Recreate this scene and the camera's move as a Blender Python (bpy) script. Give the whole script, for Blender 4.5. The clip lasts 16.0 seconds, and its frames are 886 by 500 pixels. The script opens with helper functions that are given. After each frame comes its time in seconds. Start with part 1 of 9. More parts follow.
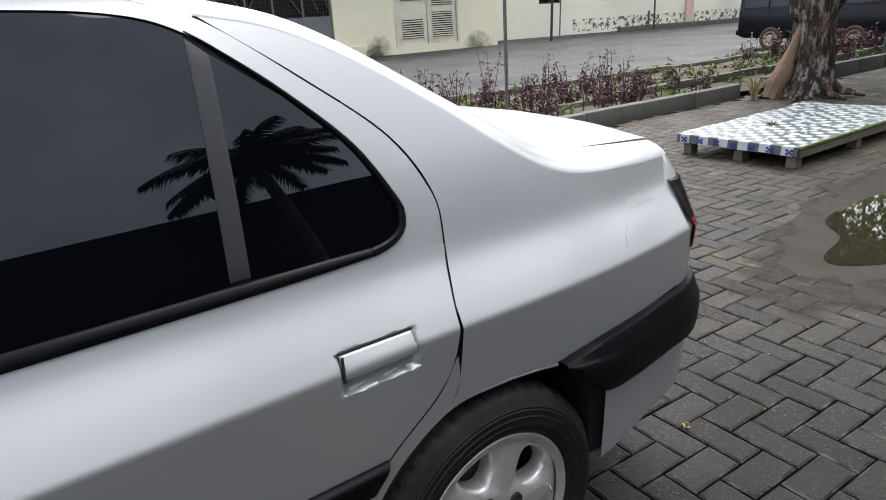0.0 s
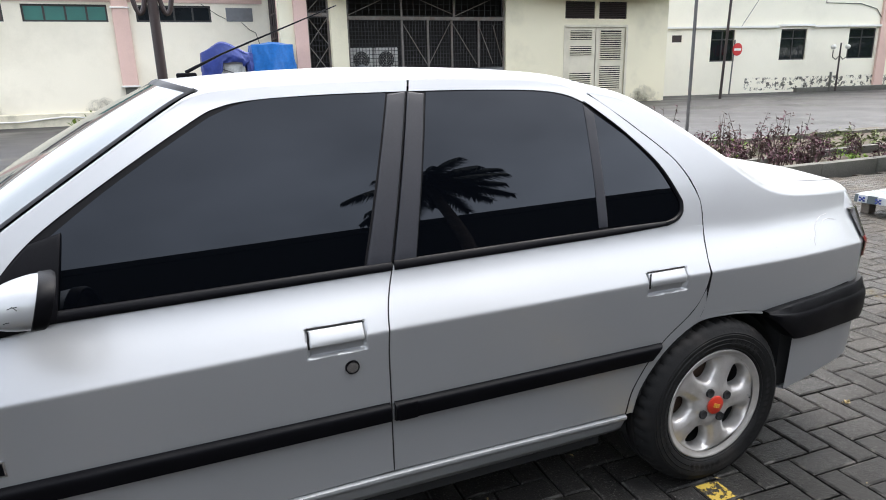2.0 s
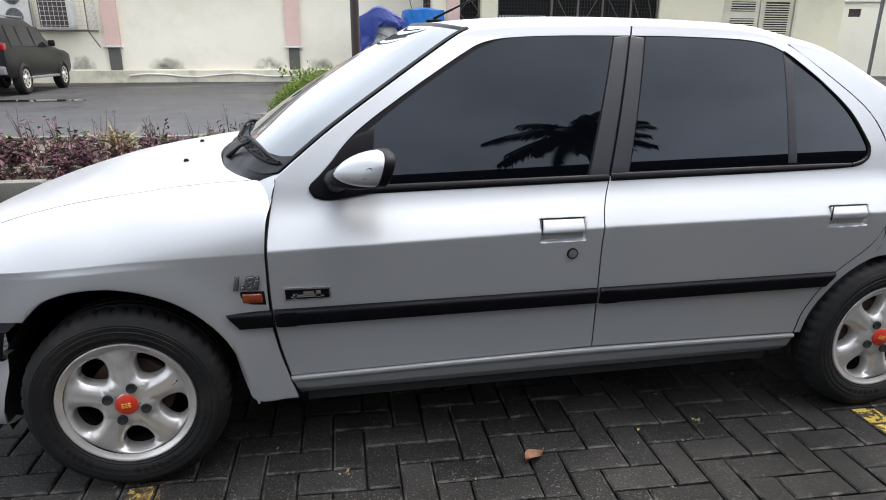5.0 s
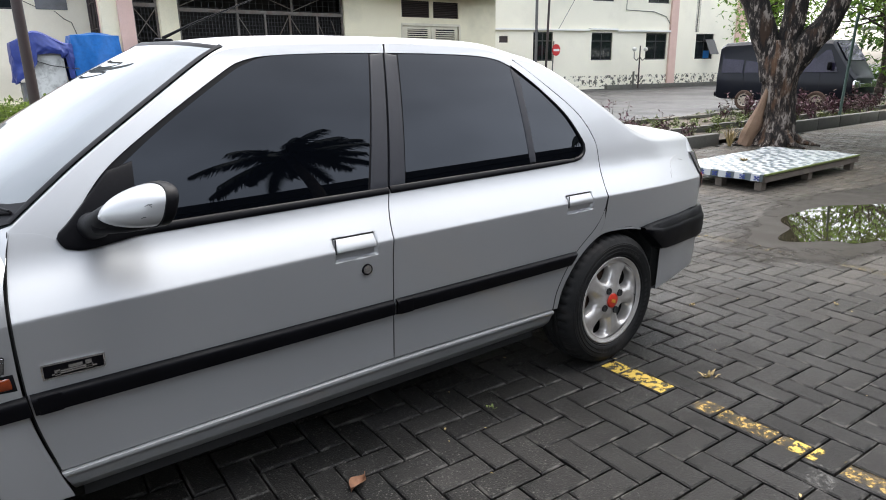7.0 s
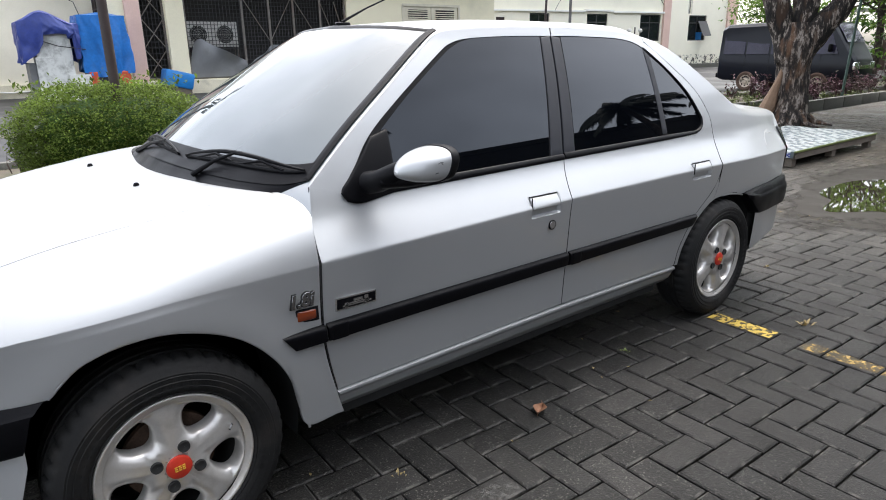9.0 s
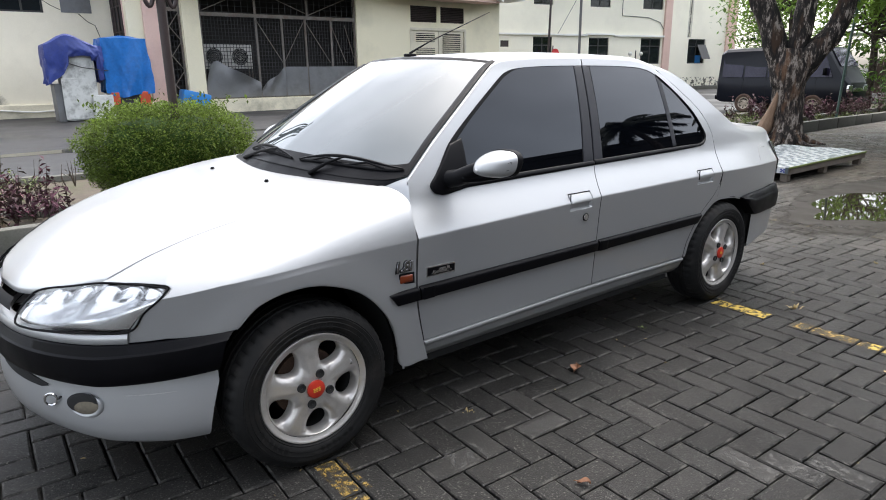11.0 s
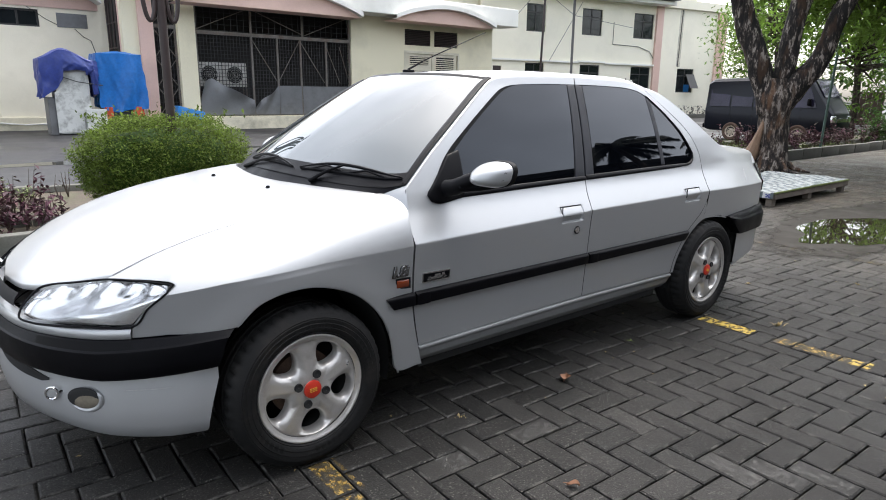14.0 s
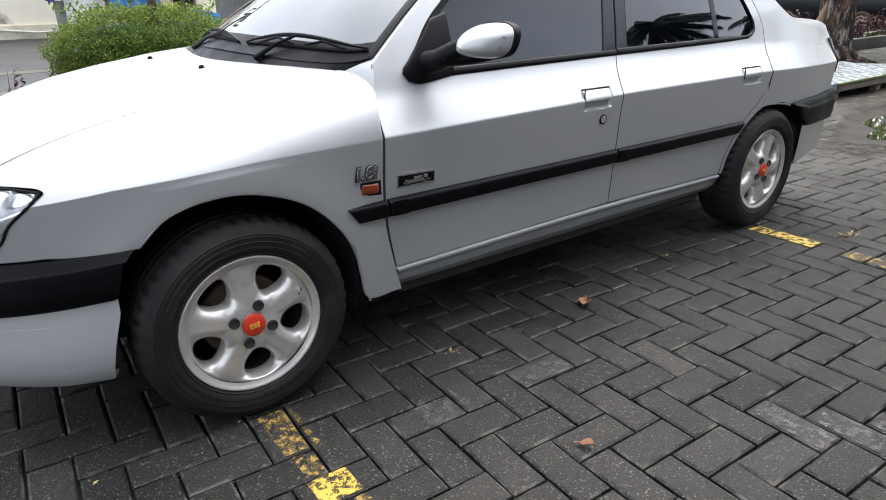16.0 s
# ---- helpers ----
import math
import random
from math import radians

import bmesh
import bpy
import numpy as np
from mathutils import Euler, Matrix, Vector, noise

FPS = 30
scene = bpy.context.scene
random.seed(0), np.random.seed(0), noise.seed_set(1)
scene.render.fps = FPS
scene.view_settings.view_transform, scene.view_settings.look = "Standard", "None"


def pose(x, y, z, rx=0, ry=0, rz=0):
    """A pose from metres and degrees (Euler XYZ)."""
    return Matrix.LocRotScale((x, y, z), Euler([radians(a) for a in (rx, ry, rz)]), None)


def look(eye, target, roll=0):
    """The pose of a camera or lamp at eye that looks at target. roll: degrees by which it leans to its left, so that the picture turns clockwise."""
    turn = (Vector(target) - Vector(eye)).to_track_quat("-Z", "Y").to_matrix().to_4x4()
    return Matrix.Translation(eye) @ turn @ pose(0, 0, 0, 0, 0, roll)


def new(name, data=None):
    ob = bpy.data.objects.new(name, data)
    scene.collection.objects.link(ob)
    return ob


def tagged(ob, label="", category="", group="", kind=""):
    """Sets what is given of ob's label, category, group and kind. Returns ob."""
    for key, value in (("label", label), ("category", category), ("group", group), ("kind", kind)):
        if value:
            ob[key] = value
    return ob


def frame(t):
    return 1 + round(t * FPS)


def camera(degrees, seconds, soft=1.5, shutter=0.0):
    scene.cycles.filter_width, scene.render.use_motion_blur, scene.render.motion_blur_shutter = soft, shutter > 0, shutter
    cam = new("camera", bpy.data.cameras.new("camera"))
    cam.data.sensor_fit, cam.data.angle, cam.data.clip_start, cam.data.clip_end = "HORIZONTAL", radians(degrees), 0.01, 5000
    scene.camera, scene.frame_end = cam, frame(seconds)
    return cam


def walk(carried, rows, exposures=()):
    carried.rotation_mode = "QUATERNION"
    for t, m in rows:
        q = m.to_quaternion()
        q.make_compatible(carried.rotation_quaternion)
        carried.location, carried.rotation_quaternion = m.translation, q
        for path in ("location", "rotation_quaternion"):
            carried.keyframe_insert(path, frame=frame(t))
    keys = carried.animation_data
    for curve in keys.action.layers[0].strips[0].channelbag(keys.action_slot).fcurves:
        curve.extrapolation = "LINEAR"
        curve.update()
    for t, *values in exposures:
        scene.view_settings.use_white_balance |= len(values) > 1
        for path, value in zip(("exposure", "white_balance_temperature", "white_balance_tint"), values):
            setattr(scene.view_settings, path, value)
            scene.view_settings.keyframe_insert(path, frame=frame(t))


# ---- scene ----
cam = camera(69.5, 16.0, soft=1.0)
PATH = [
    (0, (1.909, -0.797, 1.285), (2.976, 0.75, 0.6), -3.6),
    (0.2, (1.806, -0.866, 1.304), (2.878, 0.703, 0.680), -4.0),
    (0.5, (1.609, -0.974, 1.333), (2.672, 0.584, 0.667), -2.5),
    (1, (1.401, -1.113, 1.357), (2.306, 0.57, 0.768), -3.2),
    (1.5, (1.213, -1.297, 1.355), (1.971, 0.438, 0.711), -2.1),
    (2, (1.033, -1.409, 1.381), (1.754, 0.378, 0.848), -1.5),
    (2.5, (0.768, -1.486, 1.367), (1.39, 0.33, 0.806), -0.9),
    (3, (0.573, -1.523, 1.367), (0.871, 0.389, 0.865), -0.8),
    (3.2, (0.532, -1.532, 1.356), (0.751, 0.393, 0.857), -0.4),
    (3.6, (0.492, -1.572, 1.344), (0.640, 0.370, 0.815), -0.2),
    (5.3, (0.621, -1.842, 1.301), (1.131, -0.008, 0.687), 0.4),
    (5.5, (0.616, -1.881, 1.303), (1.277, -0.083, 0.726), 0.5),
    (6, (0.554, -1.883, 1.313), (1.545, -0.221, 0.81), 1.2),
    (6.5, (0.444, -1.809, 1.29), (1.567, -0.228, 0.798), 0.0),
    (7, (0.417, -1.637, 1.28), (1.566, -0.094, 0.734), -1.0),
    (7.5, (0.375, -1.436, 1.267), (1.557, 0.083, 0.724), -0.8),
    (8, (0.237, -1.361, 1.286), (1.401, 0.163, 0.72), -1.4),
    (8.5, (-0.065, -1.371, 1.278), (1.166, 0.082, 0.667), -1.9),
    (9, (-0.32, -1.479, 1.291), (0.856, 0.024, 0.692), -0.9),
    (9.5, (-0.546, -1.642, 1.313), (0.642, -0.128, 0.768), -1.2),
    (9.7, (-0.603, -1.668, 1.316), (0.571, -0.143, 0.774), -0.8),
    (11.8, (-0.911, -1.797, 1.319), (0.312, -0.306, 0.789), -0.5),
    (12, (-0.889, -1.776, 1.323), (0.354, -0.3, 0.799), -0.2),
    (12.5, (-0.859, -1.76, 1.322), (0.383, -0.278, 0.809), -0.2),
    (13, (-0.877, -1.779, 1.337), (0.362, -0.286, 0.854), 0.1),
    (13.5, (-0.911, -1.81, 1.33), (0.321, -0.305, 0.865), -0.0),
    (14, (-0.929, -1.82, 1.279), (0.295, -0.31, 0.807), 0.6),
    (14.2, (-0.899, -1.840, 1.252), (0.290, -0.309, 0.770), 1.1),
    (14.5, (-0.894, -1.784, 1.183), (0.311, -0.291, 0.618), 0.9),
    (14.8, (-0.825, -1.738, 1.138), (0.336, -0.234, 0.515), -0.9),
    (15, (-0.745, -1.679, 1.107), (0.379, -0.171, 0.427), -2.5),
    (15.5, (-0.557, -1.544, 1.109), (0.518, -0.005, 0.418), -1.5),
    (16, (-0.482, -1.512, 1.112), (0.607, -0.008, 0.369), -0.9),
]
walk(cam, [(t, look(eye, target, roll)) for t, eye, target, roll in PATH], [(0, 0.52), (1, 0.84), (2, 0.93), (3, 0.56), (5.5, 0.83), (7, 0.81), (8.5, 0.80), (9.5, 0.70), (12, 0.61), (14.5, 0.60), (15, 0.72), (16, 0.92)])

# ---- sky, light ----
world = bpy.data.worlds.new("overcast_sky")
scene.world = world
world.use_nodes = True
wn = world.node_tree
sky = wn.nodes.new("ShaderNodeTexSky")
sky.sky_type, sky.sun_disc = "NISHITA", False
sky.sun_elevation, sky.sun_rotation = radians(62), radians(60)
sky.dust_density, sky.air_density = 4.0, 1.0
pale = wn.nodes.new("ShaderNodeHueSaturation")
pale.inputs["Saturation"].default_value = 0.38
# soft, uneven cloud cover
tc = wn.nodes.new("ShaderNodeTexCoord")
cl = wn.nodes.new("ShaderNodeTexNoise")
cl.inputs["Scale"].default_value, cl.inputs["Detail"].default_value, cl.inputs["Roughness"].default_value = 2.2, 5.0, 0.55
ramp = wn.nodes.new("ShaderNodeMapRange")
ramp.inputs["From Min"].default_value, ramp.inputs["From Max"].default_value = 0.3, 0.7
ramp.inputs["To Min"].default_value, ramp.inputs["To Max"].default_value = 0.72, 1.25
mul = wn.nodes.new("ShaderNodeVectorMath")
mul.operation = "SCALE"
wn.links.new(tc.outputs["Generated"], cl.inputs["Vector"])
wn.links.new(cl.outputs["Fac"], ramp.inputs["Value"])
wn.links.new(sky.outputs[0], pale.inputs["Color"])
wn.links.new(pale.outputs[0], mul.inputs[0])
# an overcast dome is brighter overhead than at its foot
xyz = wn.nodes.new("ShaderNodeSeparateXYZ")
dome = wn.nodes.new("ShaderNodeMapRange")
dome.inputs["From Min"].default_value, dome.inputs["From Max"].default_value = 0.0, 1.0
dome.inputs["To Min"].default_value, dome.inputs["To Max"].default_value = 0.92, 0.96
both = wn.nodes.new("ShaderNodeMath")
both.operation = "MULTIPLY"
wn.links.new(tc.outputs["Generated"], xyz.inputs[0]), wn.links.new(xyz.outputs["Z"], dome.inputs["Value"])
wn.links.new(dome.outputs[0], both.inputs[0]), wn.links.new(ramp.outputs[0], both.inputs[1])
wn.links.new(both.outputs[0], mul.inputs["Scale"])
wn.links.new(mul.outputs[0], wn.nodes["Background"].inputs[0])
wn.nodes["Background"].inputs[1].default_value = 0.40
sun = new("sun", bpy.data.lights.new("sun", "SUN"))
sun.data.energy, sun.data.angle, sun.data.color = 0.6, radians(25), (1.0, 0.99, 0.97)
sun.matrix_world = look((0, 0, 30), (-6, 9, 0))

# ---- materials ----
def bsdf(m):
    return m.node_tree.nodes["Principled BSDF"]


def material(name, col, rough=0.6, metal=0.0, spec=0.5, vary=0.0, scale=8.0, fine=90.0, bump=0.0, dirt=None, dirt_amt=0.0, dirt_scale=1.5, rough_vary=0.0, island=0.0, obj=0.0, coat=0.0, speck=None):
    """Base colour with variation at two scales, optional dirt patches and fine relief."""
    m = bpy.data.materials.new(name)
    m.use_nodes = True
    nt, b = m.node_tree, bsdf(m)
    N, L = nt.nodes.new, nt.links.new
    b.inputs["Base Color"].default_value = (*col, 1)
    b.inputs["Roughness"].default_value = rough
    b.inputs["Metallic"].default_value = metal
    b.inputs["Specular IOR Level"].default_value = spec
    b.inputs["Coat Weight"].default_value = coat
    b.inputs["Coat Roughness"].default_value = 0.04
    if not (vary or dirt or bump or rough_vary or island or obj):
        return m
    geo = N("ShaderNodeNewGeometry")
    pos = geo.outputs["Position"]
    big, small = N("ShaderNodeTexNoise"), N("ShaderNodeTexNoise")
    for n, s in ((big, scale), (small, fine)):
        n.inputs["Scale"].default_value = s
        n.inputs["Detail"].default_value = 4.0
        L(pos, n.inputs["Vector"])
    add = N("ShaderNodeMath")
    add.operation = "ADD"
    L(big.outputs["Fac"], add.inputs[0]), L(small.outputs["Fac"], add.inputs[1])
    value = N("ShaderNodeMapRange")
    value.inputs["From Min"].default_value, value.inputs["From Max"].default_value = 0.6, 1.4
    value.inputs["To Min"].default_value, value.inputs["To Max"].default_value = 1 - vary, 1 + vary
    value.clamp = False
    L(add.outputs[0], value.inputs["Value"])
    out = value.outputs[0]
    for amount, src in ((island, geo.outputs["Random Per Island"]), (obj, None)):
        if amount:
            if src is None:
                src = N("ShaderNodeObjectInfo").outputs["Random"]
            r = N("ShaderNodeMapRange")
            r.inputs["To Min"].default_value, r.inputs["To Max"].default_value = 1 - amount, 1 + amount
            L(src, r.inputs["Value"])
            mm = N("ShaderNodeMath")
            mm.operation = "MULTIPLY"
            L(out, mm.inputs[0]), L(r.outputs[0], mm.inputs[1])
            out = mm.outputs[0]
    sc = N("ShaderNodeVectorMath")
    sc.operation = "SCALE"
    sc.inputs[0].default_value = col
    L(out, sc.inputs["Scale"])
    colour = sc.outputs[0]
    if dirt:
        dn = N("ShaderNodeTexNoise")
        dn.inputs["Scale"].default_value, dn.inputs["Detail"].default_value, dn.inputs["Roughness"].default_value = dirt_scale, 6.0, 0.65
        L(pos, dn.inputs["Vector"])
        dr = N("ShaderNodeMapRange")
        dr.inputs["From Min"].default_value, dr.inputs["From Max"].default_value = 0.48, 0.68
        dr.inputs["To Max"].default_value = dirt_amt
        L(dn.outputs["Fac"], dr.inputs["Value"])
        mix = N("ShaderNodeMix")
        mix.data_type = "RGBA"
        mix.inputs["B"].default_value = (*dirt, 1)
        L(dr.outputs[0], mix.inputs["Factor"]), L(colour, mix.inputs["A"])
        colour = mix.outputs["Result"]
    if speck:
        tint, amount, size = speck
        sn = N("ShaderNodeTexNoise")
        sn.inputs["Scale"].default_value, sn.inputs["Detail"].default_value = size, 3.0
        L(pos, sn.inputs["Vector"])
        sr = N("ShaderNodeMapRange")
        sr.inputs["From Min"].default_value, sr.inputs["From Max"].default_value = 0.60, 0.70
        sr.inputs["To Max"].default_value = amount
        L(sn.outputs["Fac"], sr.inputs["Value"])
        smix = N("ShaderNodeMix")
        smix.data_type = "RGBA"
        smix.inputs["B"].default_value = (*tint, 1)
        L(sr.outputs[0], smix.inputs["Factor"]), L(colour, smix.inputs["A"])
        colour = smix.outputs["Result"]
    L(colour, b.inputs["Base Color"])
    if rough_vary:
        rr = N("ShaderNodeMapRange")
        rr.inputs["From Min"].default_value, rr.inputs["From Max"].default_value = 0.35, 0.65
        rr.inputs["To Min"].default_value, rr.inputs["To Max"].default_value = rough - rough_vary, rough + rough_vary
        L(big.outputs["Fac"], rr.inputs["Value"]), L(rr.outputs[0], b.inputs["Roughness"])
    if bump:
        bp = N("ShaderNodeBump")
        bp.inputs["Strength"].default_value, bp.inputs["Distance"].default_value = bump, 0.004
        L(small.outputs["Fac"], bp.inputs["Height"]), L(bp.outputs[0], b.inputs["Normal"])
    return m


SILVER = material("silver_paint", (0.395, 0.402, 0.406), 0.36, 0.52, vary=0.04, scale=2.5, fine=900, coat=0.42, bump=0.02, rough_vary=0.04)
BLACK_PLASTIC = material("black_plastic", (0.0028, 0.0028, 0.0038), 0.44, spec=0.10, vary=0.25, scale=6, fine=160, bump=0.08, rough_vary=0.08)
PILLAR = material("grey_pillar_trim", (0.020, 0.021, 0.026), 0.5, spec=0.25, vary=0.15, fine=200)
RUBBER = material("black_rubber", (0.006, 0.006, 0.007), 0.6, spec=0.1, vary=0.2)
GLASS = material("tinted_glass", (0.0012, 0.0016, 0.0025), 0.012, spec=0.42)
bsdf(GLASS).inputs["Specular Tint"].default_value = (0.86, 0.92, 1.0, 1)
SCREEN = material("windscreen_glass", (0.05, 0.063, 0.068), 0.015, spec=0.8, coat=0.25)
bsdf(SCREEN).inputs["Coat IOR"].default_value = 1.5
UNDER = material("dark_underbody", (0.008, 0.008, 0.008), 0.9, vary=0.3)
# near-black stands in for shade in gaps and openings; also cracks and scuffs
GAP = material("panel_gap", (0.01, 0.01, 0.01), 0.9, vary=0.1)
TYRE = material("tyre_rubber", (0.009, 0.009, 0.009), 0.7, spec=0.2, vary=0.25, scale=10, fine=120, bump=0.25, dirt=(0.035, 0.03, 0.026), dirt_amt=0.35, dirt_scale=9)
ALLOY = material("alloy_paint", (0.52, 0.50, 0.475), 0.32, 0.55, vary=0.06, scale=12, fine=200, dirt=(0.25, 0.22, 0.18), dirt_amt=0.35, dirt_scale=14, coat=0.3)
RUST = material("rusty_brake", (0.075, 0.045, 0.03), 0.85, 0.2, vary=0.4, scale=25, fine=200, bump=0.3)
CHROME = material("chrome", (0.75, 0.75, 0.76), 0.12, 1.0, vary=0.03)
SMOKED_CHROME = material("smoked_chrome", (0.36, 0.36, 0.37), 0.2, 1.0, vary=0.05)
DARK_METAL = material("dark_metal", (0.05, 0.05, 0.052), 0.5, 0.5, vary=0.2)
RED_CAP = material("red_cap", (0.45, 0.03, 0.015), 0.4, vary=0.12, scale=30)
GOLD = material("yellow_marks", (0.65, 0.38, 0.05), 0.5, vary=0.1)
AMBER = material("amber_lens", (0.17, 0.030, 0.008), 0.15, vary=0.15, scale=40, coat=0.6)
RED_LENS = material("red_lens", (0.19, 0.006, 0.009), 0.12, spec=0.3, vary=0.1, scale=40, coat=0.15)
SMOKE_LENS = material("smoked_lens", (0.012, 0.008, 0.009), 0.16, spec=0.25, vary=0.3, scale=40, coat=0.05)
FOG_LENS = material("fog_lens", (0.17, 0.15, 0.115), 0.15, vary=0.2, scale=40, coat=0.8)
REFLECTOR = material("lamp_reflector", (0.86, 0.87, 0.88), 0.26, 1.0, vary=0.05)
LENS = bpy.data.materials.new("clear_lens")
LENS.use_nodes = True
_n = LENS.node_tree
_t, _g, _f, _m = (_n.nodes.new(k) for k in ("ShaderNodeBsdfTransparent", "ShaderNodeBsdfGlossy", "ShaderNodeFresnel", "ShaderNodeMixShader"))
_g.inputs["Roughness"].default_value, _f.inputs["IOR"].default_value = 0.02, 1.5
_n.links.new(_f.outputs[0], _m.inputs[0]), _n.links.new(_t.outputs[0], _m.inputs[1]), _n.links.new(_g.outputs[0], _m.inputs[2])
_n.links.new(_m.outputs[0], _n.nodes["Material Output"].inputs["Surface"])
PAVER = material("concrete_paver", (0.0178, 0.0167, 0.0154), 0.54, spec=0.20, vary=1.0, scale=2.2, fine=210, bump=1.0, obj=0.45, rough_vary=0.14, dirt=(0.012, 0.012, 0.011), dirt_amt=0.75, dirt_scale=1.3, speck=((0.15, 0.143, 0.128), 0.8, 150))
PAVER_FAR = material("concrete_paving", (0.0178, 0.0167, 0.0154), 0.54, spec=0.20, vary=1.0, scale=2.2, fine=210, bump=1.0, island=0.45, rough_vary=0.14, dirt=(0.012, 0.012, 0.011), dirt_amt=0.7, dirt_scale=1.3, speck=((0.15, 0.143, 0.128), 0.8, 150))


def drying(m, x0, x1, gain, tint):
    """Paler, warmer blocks where the paving has dried, with an uneven border."""
    nt, b = m.node_tree, bsdf(m)
    src = b.inputs["Base Color"].links[0].from_socket
    g, sp = nt.nodes.new("ShaderNodeNewGeometry"), nt.nodes.new("ShaderNodeSeparateXYZ")
    n = nt.nodes.new("ShaderNodeTexNoise")
    n.inputs["Scale"].default_value, n.inputs["Detail"].default_value = 1.6, 5.0
    ad = nt.nodes.new("ShaderNodeMath")
    ad.operation, ad.inputs[1].default_value = "MULTIPLY_ADD", 3.0
    r = nt.nodes.new("ShaderNodeMapRange")
    r.inputs["From Min"].default_value, r.inputs["From Max"].default_value = x0 + 1.5, x1 + 1.5
    r.inputs["To Min"].default_value, r.inputs["To Max"].default_value = 0.0, 1.0
    mul = nt.nodes.new("ShaderNodeMix")
    mul.data_type, mul.blend_type = "RGBA", "MULTIPLY"
    mul.inputs["B"].default_value = (gain * tint[0], gain * tint[1], gain * tint[2], 1)
    mul.clamp_result = False
    L = nt.links.new
    L(g.outputs["Position"], sp.inputs[0]), L(g.outputs["Position"], n.inputs["Vector"])
    L(n.outputs["Fac"], ad.inputs[0]), L(sp.outputs["X"], ad.inputs[2]), L(ad.outputs[0], r.inputs["Value"])
    L(r.outputs[0], mul.inputs["Factor"]), L(src, mul.inputs["A"]), L(mul.outputs["Result"], b.inputs["Base Color"])


drying(PAVER, 3.2, 5.2, 1.65, (1.04, 1.0, 0.93)), drying(PAVER_FAR, 3.2, 5.2, 1.65, (1.04, 1.0, 0.93))
drying(PAVER, 6.0, 8.5, 1.5, (1.08, 1.0, 0.90)), drying(PAVER_FAR, 6.0, 8.5, 1.5, (1.08, 1.0, 0.90))
def worn_edges(m, pale):
    """Pale rubbed arrises, in patches, where a block's bevel leans away from its flat top."""
    nt, b = m.node_tree, bsdf(m)
    src = b.inputs["Base Color"].links[0].from_socket
    g, sp = nt.nodes.new("ShaderNodeNewGeometry"), nt.nodes.new("ShaderNodeSeparateXYZ")
    e, n, k = nt.nodes.new("ShaderNodeMapRange"), nt.nodes.new("ShaderNodeTexNoise"), nt.nodes.new("ShaderNodeMapRange")
    e.inputs["From Min"].default_value, e.inputs["From Max"].default_value = 0.97, 0.88
    n.inputs["Scale"].default_value, n.inputs["Detail"].default_value = 14.0, 6.0
    k.inputs["From Min"].default_value, k.inputs["From Max"].default_value, k.inputs["To Max"].default_value = 0.50, 0.66, 0.8
    mm, mx = nt.nodes.new("ShaderNodeMath"), nt.nodes.new("ShaderNodeMix")
    mm.operation, mx.data_type = "MULTIPLY", "RGBA"
    mx.inputs["B"].default_value = (*pale, 1)
    L = nt.links.new
    L(g.outputs["True Normal"], sp.inputs[0]), L(sp.outputs["Z"], e.inputs["Value"])
    L(g.outputs["Position"], n.inputs["Vector"]), L(n.outputs["Fac"], k.inputs["Value"])
    L(e.outputs[0], mm.inputs[0]), L(k.outputs[0], mm.inputs[1])
    L(mm.outputs[0], mx.inputs["Factor"]), L(src, mx.inputs["A"]), L(mx.outputs["Result"], b.inputs["Base Color"])


def wet(m, cx, cy, rx, ry, gain):
    """A damp stretch of ground with an uneven border, darker and smoother than the rest."""
    nt, b = m.node_tree, bsdf(m)
    src = b.inputs["Base Color"].links[0].from_socket
    g, ma, ln = nt.nodes.new("ShaderNodeNewGeometry"), nt.nodes.new("ShaderNodeVectorMath"), nt.nodes.new("ShaderNodeVectorMath")
    ma.operation, ln.operation = "MULTIPLY_ADD", "LENGTH"
    ma.inputs[1].default_value, ma.inputs[2].default_value = (1 / rx, 1 / ry, 0), (-cx / rx, -cy / ry, 0)
    n, ad, r = nt.nodes.new("ShaderNodeTexNoise"), nt.nodes.new("ShaderNodeMath"), nt.nodes.new("ShaderNodeMapRange")
    n.inputs["Scale"].default_value, n.inputs["Detail"].default_value = 3.5, 6.0
    ad.operation, ad.inputs[1].default_value = "MULTIPLY_ADD", 1.1
    r.inputs["From Min"].default_value, r.inputs["From Max"].default_value = 1.65, 1.15
    mx = nt.nodes.new("ShaderNodeMix")
    mx.data_type, mx.blend_type = "RGBA", "MULTIPLY"
    mx.inputs["B"].default_value = (gain, gain, gain, 1)
    L = nt.links.new
    L(g.outputs["Position"], ma.inputs[0]), L(ma.outputs[0], ln.inputs[0]), L(g.outputs["Position"], n.inputs["Vector"])
    L(n.outputs["Fac"], ad.inputs[0]), L(ln.outputs["Value"], ad.inputs[2]), L(ad.outputs[0], r.inputs["Value"])
    L(r.outputs[0], mx.inputs["Factor"]), L(src, mx.inputs["A"]), L(mx.outputs["Result"], b.inputs["Base Color"])


